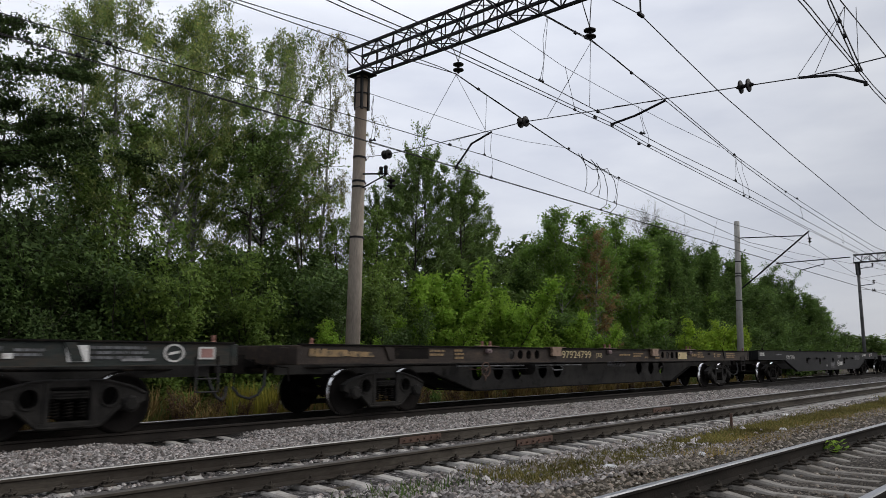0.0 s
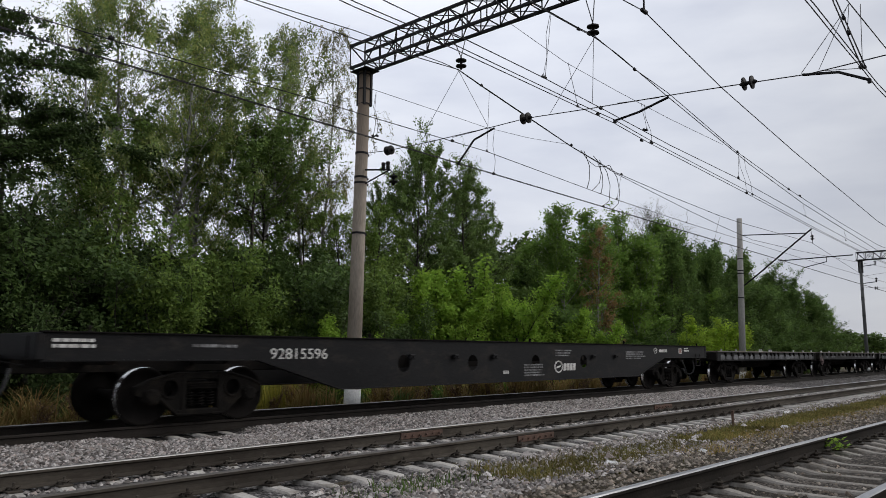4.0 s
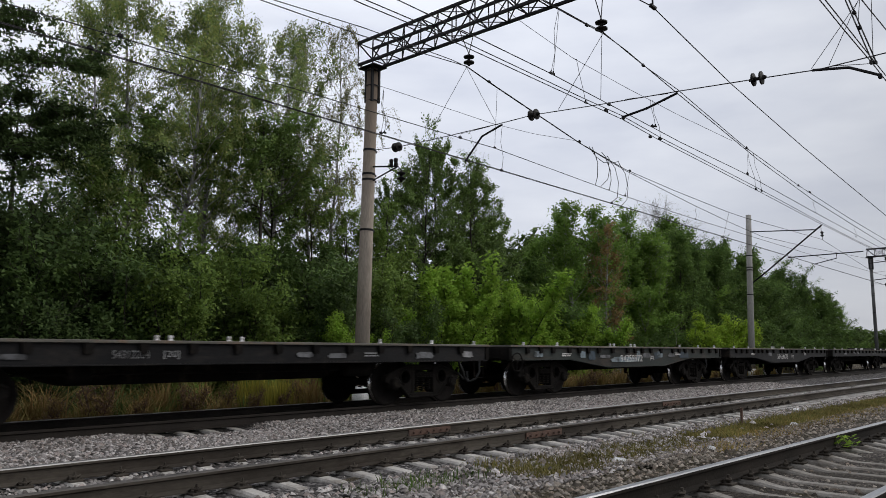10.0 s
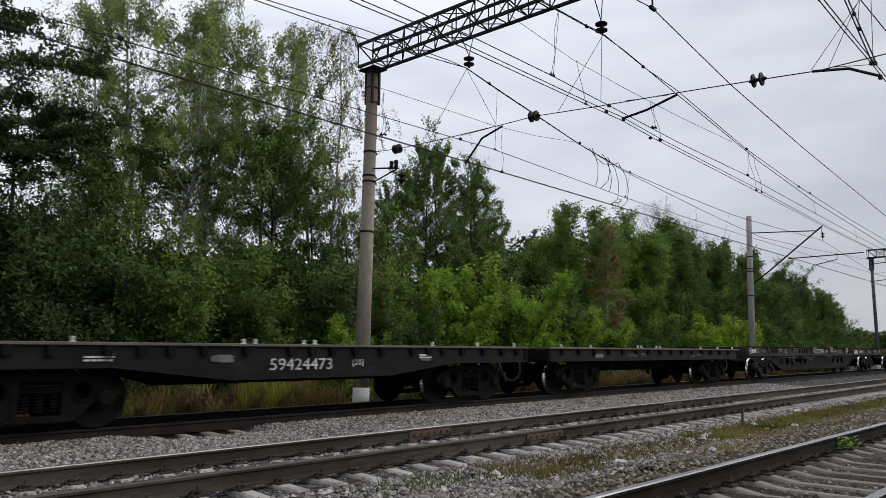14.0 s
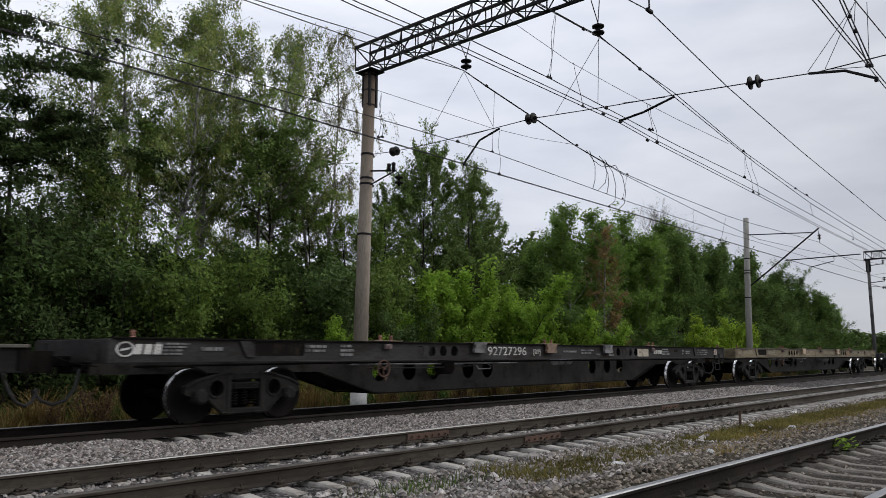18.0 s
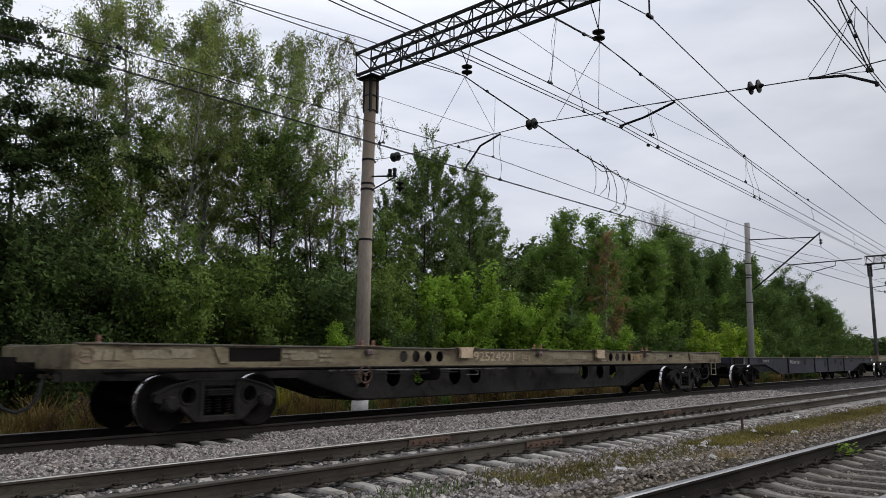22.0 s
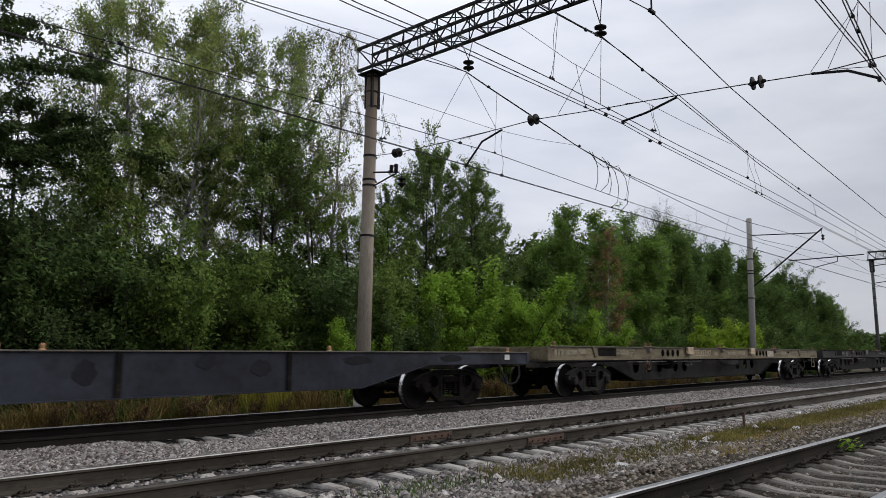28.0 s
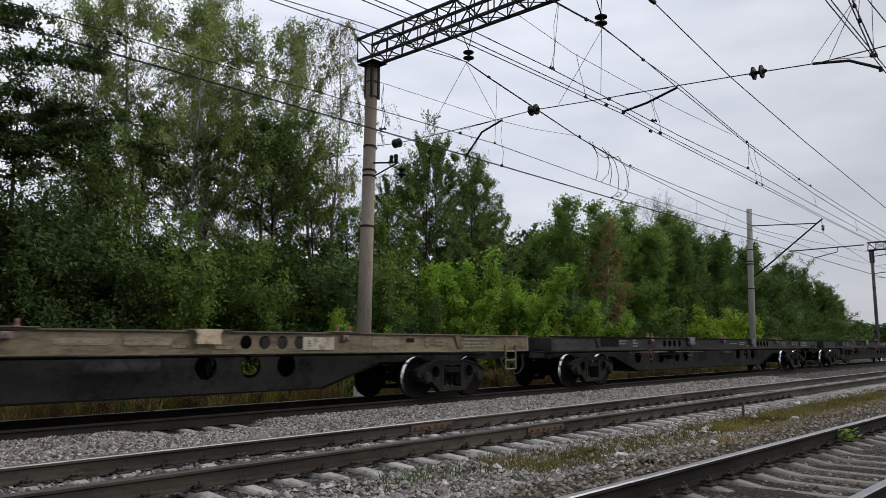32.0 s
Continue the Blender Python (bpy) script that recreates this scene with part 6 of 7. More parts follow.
def end_frame(parent, L, z0, z1, material, s):
    g = Geo()
    g.box(s * L - 0.07, s * L + 0.07, -1.4, 1.4, z0, z1, 0.015)
    g.box(s * L - s * 0.4 - 0.3, s * L - s * 0.4 + 0.3, -0.25, 0.25, z0 - 0.15, z1 - 0.05, 0.02)
    for y in (-1.0, 1.0):
        g.box(s * L + s * 0.05 - 0.04, s * L + s * 0.05 + 0.04, y - 0.12, y + 0.12, z0 + 0.04, z1 - 0.04, 0.01)
    return part("end_beam", g, material, parent)


def flat_wagon(u, label, group="flat wagons of the train"):
    return thing("flat_wagon", label, "railway wagon", group, at=pose(u, 0, 0))


def long_wagon(name_label, paint, marks, number, stops, big_tank=False, step_x=11.47, faint=None):
    """A long container wagon: pierced side sills, a deep tapered centre girder with round openings, two bogies."""
    ob = flat_wagon(0, name_label)
    L, base, top, low = 12.2, 9.58, 1.43, 1.08
    girder = lambda x: float(np.interp(abs(x), [0, 6.0, 7.6, 12.2], [0.36, 0.36, 0.84, 0.86]))
    holes4 = [(c + d * 0.39, 1.262, 0.125) for c in (-4.72, 4.28) for d in (-1.5, -0.5, 0.5, 1.5)]
    xs = [-L, -9, -7, -2, 0, 2, 7, 9, L]
    for s in (-1, 1):
        y = s * 1.385
        part("side_sill", Geo().plate(xs, lambda x: low, lambda x: top, min(y, y - s * 0.02), max(y, y - s * 0.02), holes4), paint, ob, "side sill with round openings")
        part("top_flange", Geo().box(-L, L, min(s * 1.30, s * 1.43), max(s * 1.30, s * 1.43), top, top + 0.028, 0.004), M_UNDER if paint is not M_BEIGE else M_DECK, ob)
        part("bottom_flange", Geo().box(-L, L, min(s * 1.31, s * 1.40), max(s * 1.31, s * 1.40), low - 0.022, low, 0.004), paint, ob)
        big = [(x, 0.82, 0.225) for x in (-5.80, -4.86, -4.02, -2.72, -1.93, 3.38, 4.32, 5.14)]
        gy = s * 0.62
        part("centre_girder", Geo().plate([-L, -10.5, -9, -7.6, -6, -4, -1.5, 0, 1.5, 4, 6, 7.6, 9, 10.5, L], girder, lambda x: 1.36, gy - 0.012, gy + 0.012, big), M_GIRDER, ob, "deep dark girder web with round openings")
        part("girder_flange", Geo().prism([(-7.6, 0.84), (-6, 0.36), (6, 0.36), (7.6, 0.84), (7.6, 0.81), (6, 0.335), (-6, 0.335), (-7.6, 0.81)], "y", gy - 0.11, gy + 0.11), M_UNDER, ob)
    # plates added between the webs to shut out light, so the openings look black
    part("girder_top", Geo().box(-L, L, -0.605, 0.605, 1.362, 1.385, 0.004), M_UNDER, ob, "plate added over the girder webs to darken the inside")
    part("girder_floor", Geo().box(-6.0, 6.0, -0.605, 0.605, 0.338, 0.358, 0.004), M_UNDER, ob)
    for x in (-11, -9.6, -8.2, -6.35, -4, -1.9, 0, 1.9, 4, 6, 8.2, 9.6, 11):
        part("cross_member", Geo().box(x - 0.05, x + 0.05, -1.36, -0.64, 1.16, 1.40, 0.008).box(x - 0.05, x + 0.05, 0.64, 1.36, 1.16, 1.40, 0.008), M_UNDER, ob)
    for s in (-1, 1):
        end_frame(ob, L, 1.05, top, paint, s)
        coupler(ob, s * L, s)
        bogie(ob, s * base, "dusty")
        pin(ob, s * 11.84, -1.3, top + 0.025, M_PIN, 0.12)
    for x, m in zip((-3.3, 2.9), stops):
        stop_block(ob, x, -1.405, 1.35, m)
    for x in (-6.35, -0.2, 5.95):
        knob(ob, x, -1.40, 1.35, M_PINKISH)
        for d in (-0.16, 0.16):
            pin(ob, x + d, -1.36, top + 0.05, M_PIN, 0.11)
    ladder(ob, step_x, -1.41, 0.62, 1.22, 0.42, M_CREAMWORN if paint is M_BEIGE else M_GREYP)
    for x in (-6.35, -0.2, 5.95, -3.2, 2.95):
        part("ledge_plate", Geo().box(x - 0.42, x + 0.42, -1.47, -1.28, top + 0.03, top + 0.05, 0.004), M_LEDGE, ob, "rusty wear plate on the top flange")
    part("recess", Geo().box(-9.62, -8.52, -1.3885, -1.380, 1.165, 1.405, 0.002), M_UNDER, ob, "black recessed panel of the sill")
    part("stiffener", Geo().prism([(-9.95, top - 0.01), (-9.72, top - 0.01), (-9.62, low + 0.06), (-9.80, low + 0.06)][::-1], "y", -1.42, -1.38), paint, ob)
    part("stiffener", Geo().prism([(9.30, top - 0.01), (9.48, top - 0.01), (9.60, low + 0.06), (9.42, low + 0.06)][::-1], "y", -1.42, -1.38), paint, ob)
    part("slot", Geo().box(7.72, 7.98, -1.390, -1.380, 1.27, 1.36, 0.002), M_UNDER, ob, "dark slot in the sill")
    part("brake_rod", Geo().tube([(-7.0, -0.95, 0.98), (-3.6, -0.95, 0.97), (-1.0, -0.9, 0.97)], 0.02, 6), M_PALE, ob, "long brake pull rod")
    part("train_pipe", Geo().tube([(-L, -0.5, 0.98), (-8, -1.15, 1.02), (0, -1.2, 1.02), (8, -1.15, 1.02), (L, -0.5, 0.98)], 0.022, 6), M_UNDER, ob)
    if big_tank:
        tank(ob, 1.62, -1.0, 0.93, 1.3, 0.17, M_TANK)
    else:
        tank(ob, 0.88, -1.08, 0.98, 1.08, 0.085, M_PALE)
    part("brake_lever", Geo().tube([(-2.75, -1.1, 1.06), (-2.45, -1.15, 0.90), (-2.48, -1.15, 0.84), (-2.95, -1.15, 0.84), (-3.0, -1.12, 0.92)], 0.014, 5), M_PALE, ob, "bent brake release lever")
    part("brake_rod", Geo().tube([(-5.9, -1.05, 0.90), (-4.6, -1.05, 0.89), (-3.1, -1.05, 0.91)], 0.016, 6), M_GREYP, ob, "thin brake rod")
    bars(ob, 2.42, 1.19, 0.26, 1, 0.05, -1.398, faint or marks, 7)
    bars(ob, 3.26, 1.17, 0.34, 1, 0.045, -1.398, faint or marks, 8)
    bars(ob, -8.2, 1.30, 0.6, 2, 0.05, -1.398, faint or marks, 41)
    bars(ob, -7.45, 1.27, 0.36, 3, 0.05, -1.398, faint or marks, 42)
    bars(ob, 8.4, 1.27, 0.16, 2, 0.06, -1.398, faint or marks, 43)
    bars(ob, 8.86, 1.27, 0.46, 2, 0.04, -1.398, faint or marks, 44)
    part("brake_cylinder", Geo().lathe([(0, -0.22), (0.16, -0.22), (0.18, -0.18), (0.18, 0.14), (0.1, 0.2), (0, 0.2)], "x", 14, (-3.9, -0.9, 0.90)), M_UNDER, ob, smooth=True)
    handwheel(ob, -6.45, -1.42, 0.90, 0.17, M_RUSTRED)
    part("brake_chain", Geo().tube([(-6.35, -1.3, 0.80), (-6.25, -1.25, 0.62), (-6.1, -1.15, 0.70)], 0.014, 5), M_RUSTRED, ob, "hanging brake chain")
    bars(ob, 0.9, 1.27, 0.75, 1, 0.05, -1.398, faint or marks, 3)
    bars(ob, 1.85, 1.27, 0.75, 2, 0.045, -1.398, faint or marks, 4)
    bars(ob, 7.0, 1.28, 0.58, 3, 0.045, -1.398, faint or marks, 5)
    bars(ob, 10.25, 1.27, 1.2, 3, 0.045, -1.398, faint or marks, 6)
    if number:
        lettering(ob, number, -2.08, 1.262, 0.30, -1.400, marks, "number", 1.62)
        lettering(ob, "[20]", -0.78, 1.255, 0.17, -1.400, marks, "axle_load_mark", 0.32)
    return ob


def emblem(parent, x, z, y, material, r=0.13):
    """The owner's mark, as a plain oval ring with a slanted bar."""
    g, n = Geo(), 20
    for k in range(n):
        a, b = 2 * math.pi * k / n, 2 * math.pi * (k + 1) / n
        q = [(x + 1.25 * r * math.cos(t) * f, z + r * math.sin(t) * f) for t, f in ((a, 1), (b, 1), (b, 0.80), (a, 0.80))]
        g.prism(q, "y", y - 0.003, y + 0.001)
    g.prism([(x - r * 0.8, z - r * 0.28), (x + r * 0.5, z - r * 0.05), (x + r * 0.8, z + r * 0.28), (x - r * 0.5, z + r * 0.05)], "y", y - 0.003, y + 0.001)
    return part("emblem", g, material, parent, "plain oval emblem")


def plain_bars(parent, x, z, n, w, h, y, material, name="wordmark"):
    g = Geo()
    for i in range(n):
        a = x + (i - n / 2) * w * 1.3
        g.prism([(a, z - h / 2), (a + w, z - h / 2), (a + w + h * 0.15, z + h / 2), (a + h * 0.15, z + h / 2)], "y", y - 0.003, y + 0.001)
    return part(name, g, material, parent)


def deep_wagon(label, paint, top, bottom, half, base, holes, ribs, end_low):
    """A wagon with plain deep plate sides that taper up over the bogies."""
    ob = flat_wagon(0, label)
    L = half
    zb = lambda x: float(np.interp(abs(x), [0, 6.4, 8.4, L], [bottom, bottom, end_low, end_low]))
    for s in (-1, 1):
        y = s * 1.385
        part("side_plate", Geo().plate([-L, -10, -8.4, -6.4, -4.2, -2.1, 0, 2.1, 4.2, 6.4, 8.4, 10, L], zb, lambda x: top, min(y, y - s * 0.016), max(y, y - s * 0.016), holes if s < 0 else ()), paint, ob, "deep tapered plate side")
        part("top_flange", Geo().box(-L, L, min(s * 1.26, s * 1.43), max(s * 1.26, s * 1.43), top, top + 0.025, 0.004), M_DECK if paint is M_BLUE else M_UNDER, ob)
        part("bottom_flange", Geo().prism([(-L, end_low), (-8.4, end_low), (-6.4, bottom), (6.4, bottom), (8.4, end_low), (L, end_low), (L, end_low - 0.02), (8.4, end_low - 0.02), (6.4, bottom - 0.02), (-6.4, bottom - 0.02), (-8.4, end_low - 0.02), (-L, end_low - 0.02)], "y", min(s * 1.28, s * 1.42), max(s * 1.28, s * 1.42)), paint, ob)
        for x in ribs:
            part("rib", Geo().box(x - 0.05, x + 0.05, min(y, y + s * 0.035), max(y, y + s * 0.035), zb(x), top, 0.006), M_UNDER, ob)
        end_frame(ob, L, end_low, top, paint, s)
        coupler(ob, s * L, s)
        bogie(ob, s * base)
    for x in (-11, -9, -7, -5, -3, -1, 1, 3, 5, 7, 9, 11):
        part("cross_member", Geo().box(x - 0.05, x + 0.05, -1.36, 1.36, 1.0, top - 0.05, 0.008), M_UNDER, ob)
    part("centre_girder", Geo().box(-L, L, -0.25, 0.25, 0.86, top - 0.06, 0.01), M_UNDER, ob)
    for x in (-11.4, -5.6, -0.3, 0.3, 5.6, 11.4):
        pin(ob, x, -1.34, top + 0.025, M_ORANGE if paint is M_BLUE else M_UNDER, 0.10)
    return ob


def short_wagon(label, paint, belly, patches, wheel_paint, number, marks, pockets=None):
    """A short flat wagon with a low sill, stake pockets and, on some, a fish-bellied side."""
    ob = flat_wagon(0, label)
    L, base, top, low = 6.85, 4.9, 1.28, 0.96
    zb = (lambda x: float(np.interp(abs(x), [0, 1.9, 4.0, L], [0.72, 0.72, low, low]))) if belly else (lambda x: low)
    xs = [-L, -4.0, -1.9, 0, 1.9, 4.0, L]
    for s in (-1, 1):
        y = s * 1.37
        part("side_sill", Geo().plate(xs, zb, lambda x: top, min(y, y - s * 0.02), max(y, y - s * 0.02)), paint, ob, "side sill of the flat wagon")
        part("deck_edge", Geo().box(-L - 0.05, L + 0.05, min(s * 1.2, s * 1.44), max(s * 1.2, s * 1.44), top, top + 0.05, 0.008), M_DECK, ob, "weathered plank deck edge with a steel angle")
        prof = [(x, zb(x)) for x in xs] + [(x, zb(x) - 0.022) for x in xs[::-1]]
        part("bottom_flange", Geo().prism(prof, "y", min(s * 1.27, s * 1.41), max(s * 1.27, s * 1.41)), paint, ob)
        for x in pockets or [-6.2 + 0.86 * k for k in range(15)]:
            g = Geo().prism([(-0.08, top - 0.005), (0.08, top - 0.005), (0.06, 1.12), (-0.06, 1.12)][::-1], "y", min(y, y + s * 0.06), max(y, y + s * 0.06))
            part("stake_pocket", g, M_UNDER, ob, "", (x, 0, 0))
        end_frame(ob, L, 0.95, top, M_UNDER, s)
        coupler(ob, s * L, s)
        bogie(ob, s * base)
    for k in range(22):
        x = -6.6 + k * 0.63
        part("deck_plank", Geo().box(x - 0.305, x + 0.305, -1.36, 1.36, top + 0.004, top + 0.046, 0.006), M_DECK, ob)
    part("centre_girder", Geo().prism([(-L, 1.2), (-L, 0.92), (-3.6, 0.90), (-2.6, 0.60), (2.6, 0.60), (3.6, 0.90), (L, 0.92), (L, 1.2)][::-1], "y", -0.28, 0.28), M_UNDER, ob)
    for x in (-5.8, -3.9, -1.9, 0, 1.9, 3.9, 5.8):
        part("cross_member", Geo().box(x - 0.05, x + 0.05, -1.34, 1.34, 1.0, 1.25, 0.008), M_UNDER, ob)
    for x in (-6.2, -4.6, -1.66, -1.42, -0.33, -0.07, 3.3, 4.9, 6.4):
        pin(ob, x, -1.33, top + 0.05, M_WHITE, 0.085)
    for i, (x, z, w, h, m) in enumerate(patches):
        smear(ob, x, z, w, h, -1.3925, m, i + len(label), 0.25)
    if wheel_paint:
        handwheel(ob, -6.66, -1.46, 0.90, 0.23, wheel_paint)
    tank(ob, 3.3, -0.7, 0.78, 0.9, 0.14, M_UNDER)
    part("brake_cylinder", Geo().lathe([(0, -0.22), (0.16, -0.22), (0.18, -0.18), (0.18, 0.14), (0.1, 0.2), (0, 0.2)], "x", 14, (-2.6, -0.7, 0.80)), M_UNDER, ob, smooth=True)
    part("brake_rod", Geo().tube([(-4.0, -0.8, 0.8), (2.6, -0.8, 0.78)], 0.018, 6), M_UNDER, ob)
    if number:
        lettering(ob, number, -0.4 if belly else -2.1, 0.95 if belly else 1.10, 0.30 if belly else 0.18, -1.3955, marks, "number", 1.45 if belly else 0.6)
        lettering(ob, "[20]", 1.0 if belly else -1.42, 0.98 if belly else 1.11, 0.15, -1.3955, marks, "axle_load_mark", 0.28)
    bars(ob, -4.2, 1.08, 0.5, 2, 0.03, -1.3935, marks, 8)
    bars(ob, 3.0, 1.10, 0.4, 2, 0.03, -1.3935, marks, 9)
    for s in (-1, 1):
        part("grab_step", Geo().tube([(s * 6.3, -1.42, 0.96), (s * 6.3, -1.44, 0.55), (s * 6.62, -1.44, 0.55), (s * 6.62, -1.42, 0.96)], 0.013, 5), M_UNDER, ob)
    return ob


def marked_plate(w, material, label):
    p = sign(w, 5.31, 1.245, 0.76, 0.24, -1.40, material, "label_plate", label)
    g = Geo()
    for k in range(3):
        g.box(5.05, 5.11, -1.409, -1.404, 1.19 + 0.045 * k, 1.21 + 0.045 * k)
    part("plate_mark", g, M_UNDER, p)


# centre of each wagon along the train at the clip's start, metres from the camera
TRAIN = []


def couple(ob, u):
    TRAIN.append((ob, u))
    return ob


w = couple(long_wagon("dark green container flat wagon with white markings", M_GREEN, M_WHITE, "", (M_PALE, M_PALE), step_x=11.68, faint=M_WORN), -4.6)
part("label_plate", Geo().prism([(9.37, 1.13), (9.68, 1.13), (9.66, 1.38), (9.32, 1.38)][::-1], "y", -1.404, -1.398), M_WHITE, w, "white slanted plate")
sign(w, 8.55, 1.22, 0.14, 0.08, -1.40, M_WHITE)
sign(w, 10.45, 1.16, 0.56, 0.045, -1.40, M_PALE, "stripe")
emblem(w, 11.06, 1.27, -1.40, M_WHITE, 0.15)
framed_plate(w, 11.66, 1.27, 0.32, 0.21, -1.40)

w = couple(long_wagon("dark brown-black container flat wagon with yellow lettering", M_BROWN, M_YELLOW, "97924799", (M_BROWNTAN, M_BROWNTAN), faint=M_OCHRE), 21.24)
marked_plate(w, M_YELLOW, "faded yellow plate with a dark mark")
plain_bars(w, 6.4, 1.27, 3, 0.12, 0.1, -1.40, M_OCHRE)
smear(w, -11.4, 1.28, 0.95, 0.14, -1.398, M_OCHRE, 3)
smear(w, -10.6, 1.26, 0.7, 0.12, -1.398, M_OCHRE, 4)
plain_bars(w, -11.75, 1.29, 3, 0.12, 0.15, -1.40, M_OCHRE)

black_holes = [(x, 0.98, 0.19) for x in (-4.6, -2.2, 0.5, 3.0)] + [(2.55, 1.0, 0.11)]
w = couple(deep_wagon("black container flat wagon with deep smooth sides and white lettering", M_BLACK, 1.48, 0.50, 12.1, 9.3, black_holes[:4], (), 1.08), 46.9)
lettering(w, "92815596", -7.45, 1.17, 0.28, -1.395, M_WHITE, "number", 1.35)
bars(w, -11.6, 1.33, 0.7, 2, 0.05, -1.395, M_WHITE, 11)
bars(w, -9.2, 1.31, 1.0, 1, 0.05, -1.395, M_PALE, 12)
emblem(w, 1.62, 0.84, -1.395, M_WHITE, 0.17)
plain_bars(w, 2.2, 0.83, 4, 0.13, 0.2, -1.395, M_WHITE)
bars(w, 0.42, 0.77, 0.95, 5, 0.04, -1.395, M_PALE, 13)
bars(w, 1.9, 1.22, 0.9, 3, 0.04, -1.395, M_PALE, 14)
bars(w, -0.8, 0.73, 0.35, 1, 0.08, -1.395, M_WHITE, 15)
ladder(w, 11.3, -1.41, 0.78, 1.2)
bars(w, 6.3, 1.16, 1.4, 4, 0.04, -1.395, M_PALE, 16)
emblem(w, 7.75, 1.31, -1.395, M_WHITE, 0.10)
plain_bars(w, 8.35, 1.31, 7, 0.07, 0.10, -1.395, M_WHITE)
framed_plate(w, 9.76, 1.31, 0.25, 0.19, -1.395)
bars(w, 10.32, 1.36, 0.42, 2, 0.05, -1.395, M_WHITE, 17)
for x in (-4.4, -2.9, -1.4, 3.5, 4.9):
    knob(w, x, -1.40, 1.12, M_BLACK)

EDGES = [(-6.5, -6.0), (-5.85, -5.3), (-5.1, -4.55), (-4.4, -3.85), (-3.69, -3.24), (-3.14, -2.73), (-2.55, -1.85), (-1.69, -0.97), (-0.82, -0.35), (-0.24, 0.09), (0.2, 0.67), (0.8, 1.62), (1.76, 2.46), (2.53, 3.06), (3.13, 3.94), (4.11, 4.81), (4.95, 5.5), (5.65, 6.3)]
couple(short_wagon("short black flat wagon with worn white patches along the sill", M_BLACK, False, [((a + b) / 2, 1.085, b - a, 0.2, M_WORN) for a, b in EDGES], None, "", M_PALE, [b + 0.06 for a, b in EDGES]), 67.0)
couple(short_wagon("short black flat wagon with a spoked handwheel", M_BLACK, False, [(-5.4, 1.09, 0.55, 0.12, M_WORN), (-3.8, 1.08, 0.4, 0.08, M_WORN), (1.3, 1.1, 0.4, 0.1, M_WORN), (2.1, 1.08, 0.5, 0.1, M_WORN), (4.6, 1.08, 0.6, 0.14, M_WORN), (6.1, 1.1, 0.4, 0.14, M_PALE)], M_PINKISH, "54312204", M_PALE), 81.5)
POCKETS = [-6.1, -5.5, -4.9, -4.08, -3.55, -3.05, -2.45, -1.62, -0.66, -0.16, 0.33, 0.93, 1.67, 2.6, 3.11, 3.6, 4.28, 5.08, 5.83, 6.45]
couple(short_wagon("short green-black fish-bellied flat wagon with bluish worn patches", M_GREEN, True, [(-3.34, 1.08, 0.3, 0.2, M_CHALK), (-2.85, 1.05, 0.42, 0.26, M_BLUEWORN), (-2.08, 1.03, 0.62, 0.09, M_WORN), (-0.7, 0.93, 2.0, 0.16, M_CHALK), (0.06, 1.03, 0.26, 0.34, M_CHALK), (0.62, 1.05, 0.6, 0.14, M_WORN), (1.62, 1.08, 0.42, 0.2, M_CHALK), (1.35, 1.05, 0.5, 0.22, M_BLUEWORN), (2.5, 1.06, 0.5, 0.14, M_WORN), (3.5, 1.06, 0.8, 0.22, M_BLUEWORN), (-5.6, 1.1, 0.4, 0.16, M_CHALK)], M_UNDER, "94255972", M_WHITE, POCKETS), 96.15)
couple(short_wagon("short black fish-bellied flat wagon with a white number", M_BLACK, True, [(-2.1, 1.07, 0.46, 0.13, M_WORN), (-4.05, 1.17, 0.12, 0.1, M_RED), (3.0, 1.06, 0.36, 0.12, M_WORN)], None, "59424473", M_WHITE, POCKETS), 110.8)
couple(short_wagon("short black flat wagon with straight sill", M_BLACK, False, [(-4.2, 1.1, 0.5, 0.1, M_WORN), (2.4, 1.08, 0.4, 0.1, M_WORN)], None, "54316775", M_PALE), 125.6)

w = couple(long_wagon("dark grey container flat wagon with white lettering", M_GREYP, M_WHITE, "92727296", (M_PALE, M_PALE), faint=M_PALE), 145.9)
stop_block(w, -0.2, -1.405, 1.35, M_BROWNTAN)
emblem(w, -12.0, 1.27, -1.40, M_WHITE, 0.12)
plain_bars(w, -11.62, 1.27, 3, 0.125, 0.16, -1.40, M_WHITE)
bars(w, -11.18, 1.28, 0.62, 4, 0.032, -1.40, M_PALE, 21)
bars(w, -10.4, 1.28, 0.6, 1, 0.06, -1.40, M_PALE, 22)
marked_plate(w, M_CREAM, "cream plate with small dark marks")
plain_bars(w, 6.4, 1.27, 4, 0.12, 0.12, -1.40, M_WHITE)
framed_plate(w, 11.34, 1.28, 0.27, 0.2, -1.40)


def beige(u, number, plate, label):
    w = couple(long_wagon("beige container flat wagon with rust-stained sills", M_BEIGE, M_TAN, number, (M_TAN, M_TAN), True, faint=M_CREAMWORN), u)
    emblem(w, -12.05, 1.27, -1.40, M_BROWNTAN, 0.12)
    plain_bars(w, -11.72, 1.27, 3, 0.125, 0.16, -1.40, M_CREAMWORN)
    for x, z, wd, h, k in ((-11.0, 1.28, 0.7, 0.14, 1), (-10.5, 1.30, 0.5, 0.16, 2), (-8.0, 1.27, 0.62, 0.16, 3), (0.9, 1.27, 0.85, 0.12, 4), (1.9, 1.27, 0.8, 0.13, 5), (7.1, 1.27, 0.8, 0.12, 6)):
        smear(w, x, z, wd, h, -1.3935, M_CREAMWORN, k + int(u))
    marked_plate(w, plate, label)
    return w


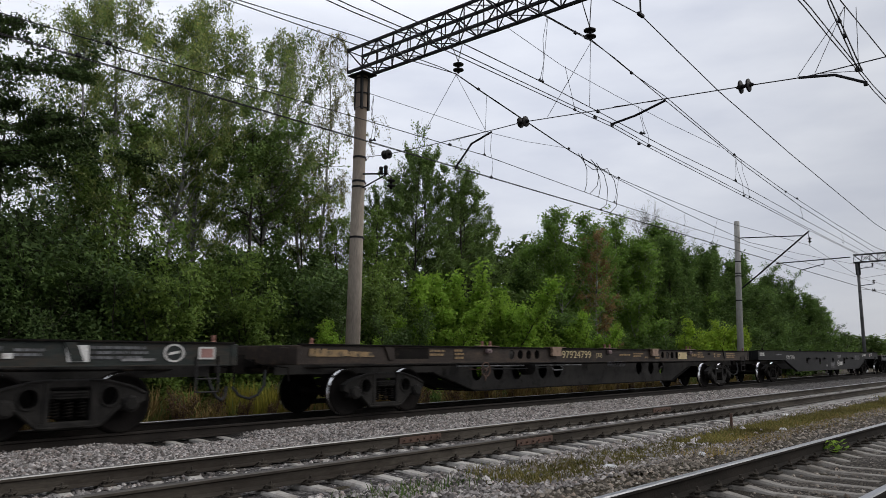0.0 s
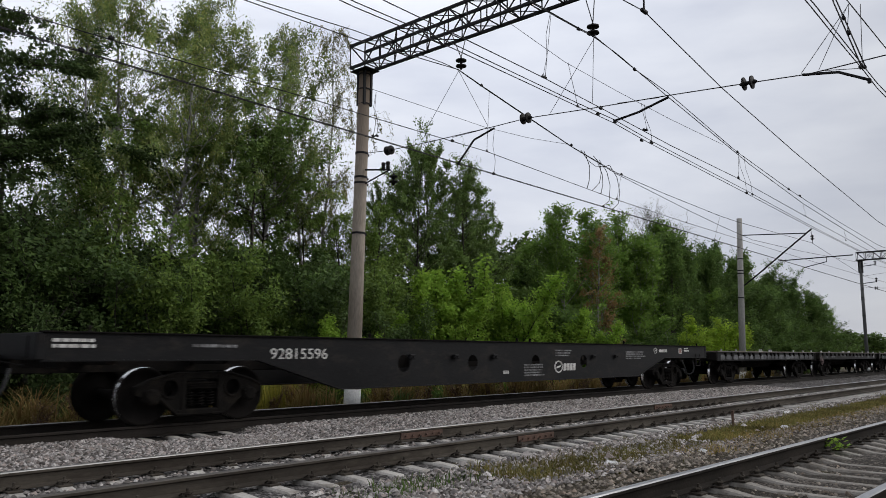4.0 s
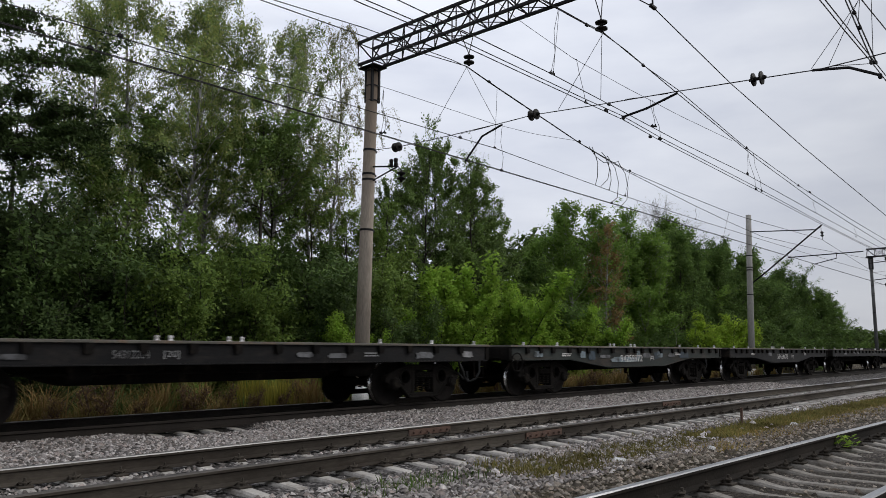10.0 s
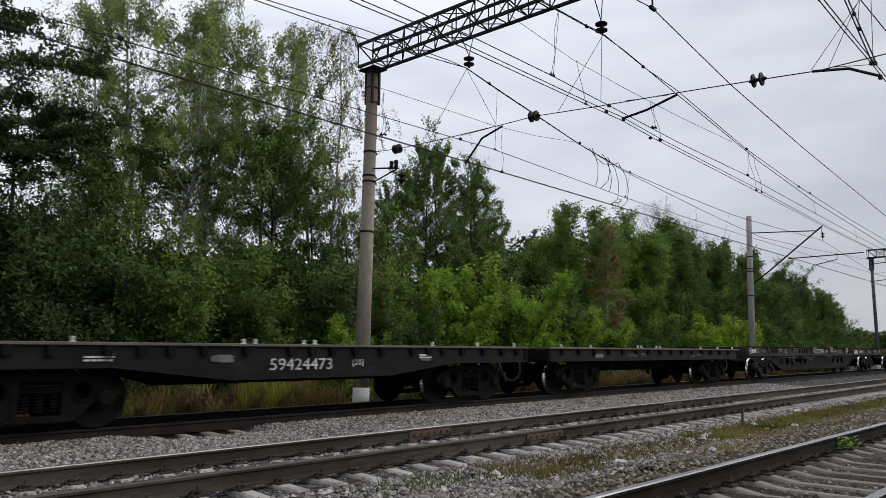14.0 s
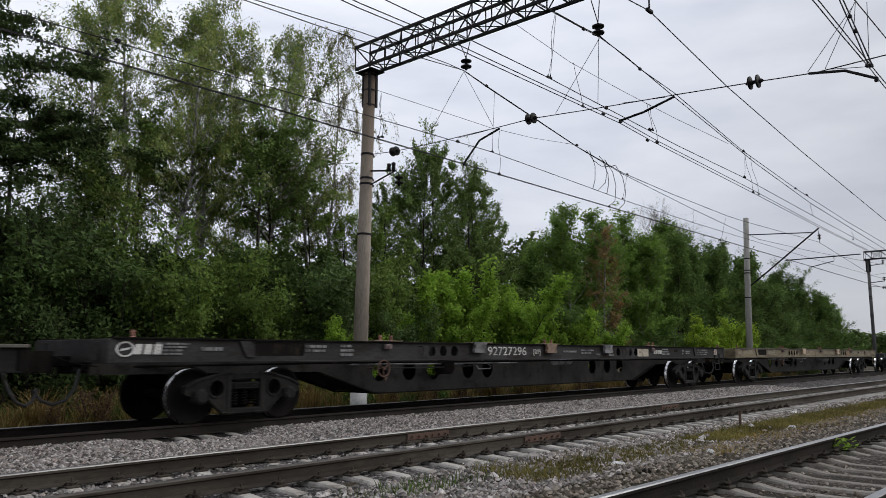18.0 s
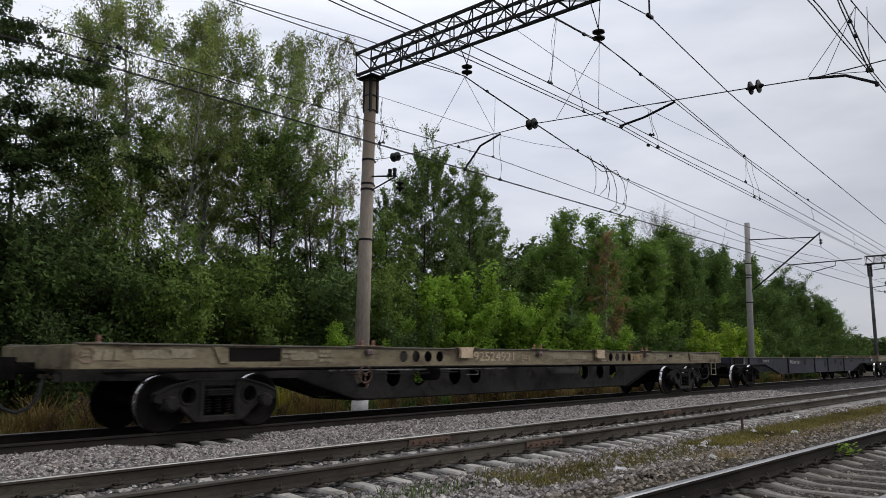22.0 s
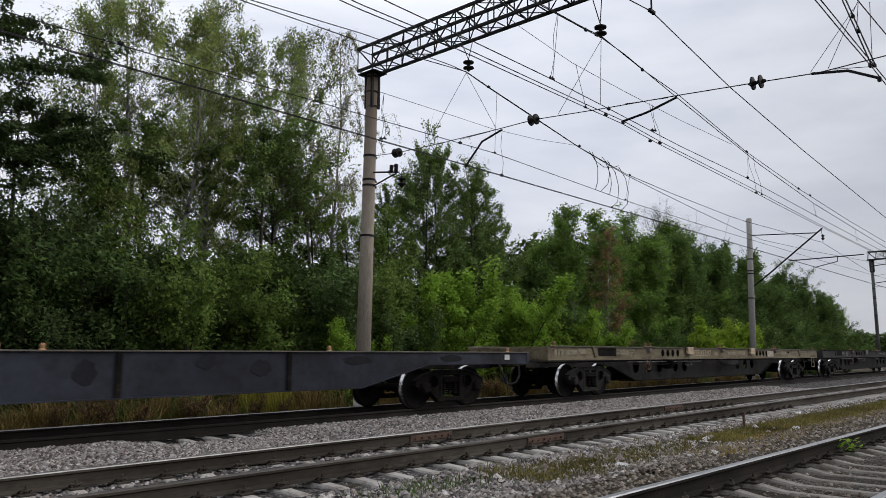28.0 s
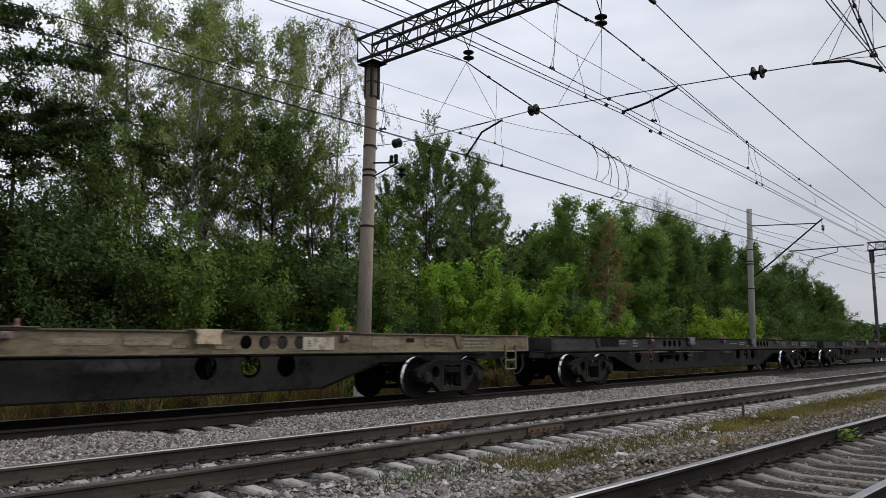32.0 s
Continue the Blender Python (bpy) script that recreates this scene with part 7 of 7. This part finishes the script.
beige(171.6, "92524921", M_OCHRE, "ochre plate with a dark mark")
w = couple(deep_wagon("slate-blue container flat wagon with plain deep sides", M_BLUE, 1.26, 0.56, 12.2, 9.5, (), (-11.9, -10.3, -5.2, -1.0, 1.4, 4.6), 1.0), 197.2)
part("end_panel", Geo().box(-12.18, -10.95, -1.396, -1.384, 0.99, 1.25, 0.002), M_UNDER, w, "blackened end of the side plate")
part("post", Geo().box(-10.95, -10.87, -1.43, -1.384, 1.02, 1.25, 0.004), M_PALE, w, "pale upright strip")
for i, (x, z, wd, h) in enumerate(((-8.9, 1.12, 0.7, 0.18), (-2.6, 1.05, 0.5, 0.3), (0.9, 0.95, 0.35, 0.4), (2.9, 1.1, 0.4, 0.26), (4.0, 0.98, 0.45, 0.3), (6.3, 1.1, 0.8, 0.18), (9.2, 1.13, 0.8, 0.16))):
    smear(w, x, z, wd, h, -1.3925, M_SOOTY, i + 60, 0.3, 1.0)
lettering(w, "94", -4.7, 1.06, 0.24, -1.396, M_WHITE, "number", 0.3)
bars(w, -4.0, 1.05, 1.1, 1, 0.14, -1.395, M_PALE, 31)
lettering(w, "20", -1.0, 1.10, 0.2, -1.396, M_WHITE, "axle_load_mark", 0.2)
bars(w, -8.2, 1.12, 0.8, 2, 0.04, -1.395, M_PALE, 32)
sign(w, 11.3, 1.15, 0.2, 0.13, -1.395, M_WHITE, "label_plate", "white mark plate")
beige(222.6, "92533397", M_CREAM, "cream plate with a dark mark")
couple(long_wagon("dark container flat wagon with pale stops", M_GREYP, M_PALE, "", (M_PALE, M_PALE)), 248.2)
couple(long_wagon("dark container flat wagon near the train's end", M_GREYP, M_PALE, "", (M_PALE, M_PALE)), 273.9)


# ---- what moves ----
def run(t):
    """How far the train has rolled after t seconds; it slows a little."""
    return 7.7788 * t - 0.0439661 * t ** 2 + 0.00045645 * t ** 3 - 1.631e-7 * t ** 4


def motions():
    y, slope, z = AXIS["far"]
    head = math.degrees(math.atan(slope))
    steps = [i * 0.5 for i in range(65)]
    for ob, u in TRAIN:
        walk(ob, [(t, pose(u - run(t), y + slope * (u - run(t)), z, 0, 0, head)) for t in steps])
    # wheels roll without slipping; each step stays under a quarter turn
    ticks = [i / 15 for i in range(481)]
    for w, k in WHEELSETS:
        walk(w, [(t, pose(k, 0, 0.475) @ Matrix.Rotation(-run(t) / 0.475, 4, "Y")) for t in ticks])


motions()
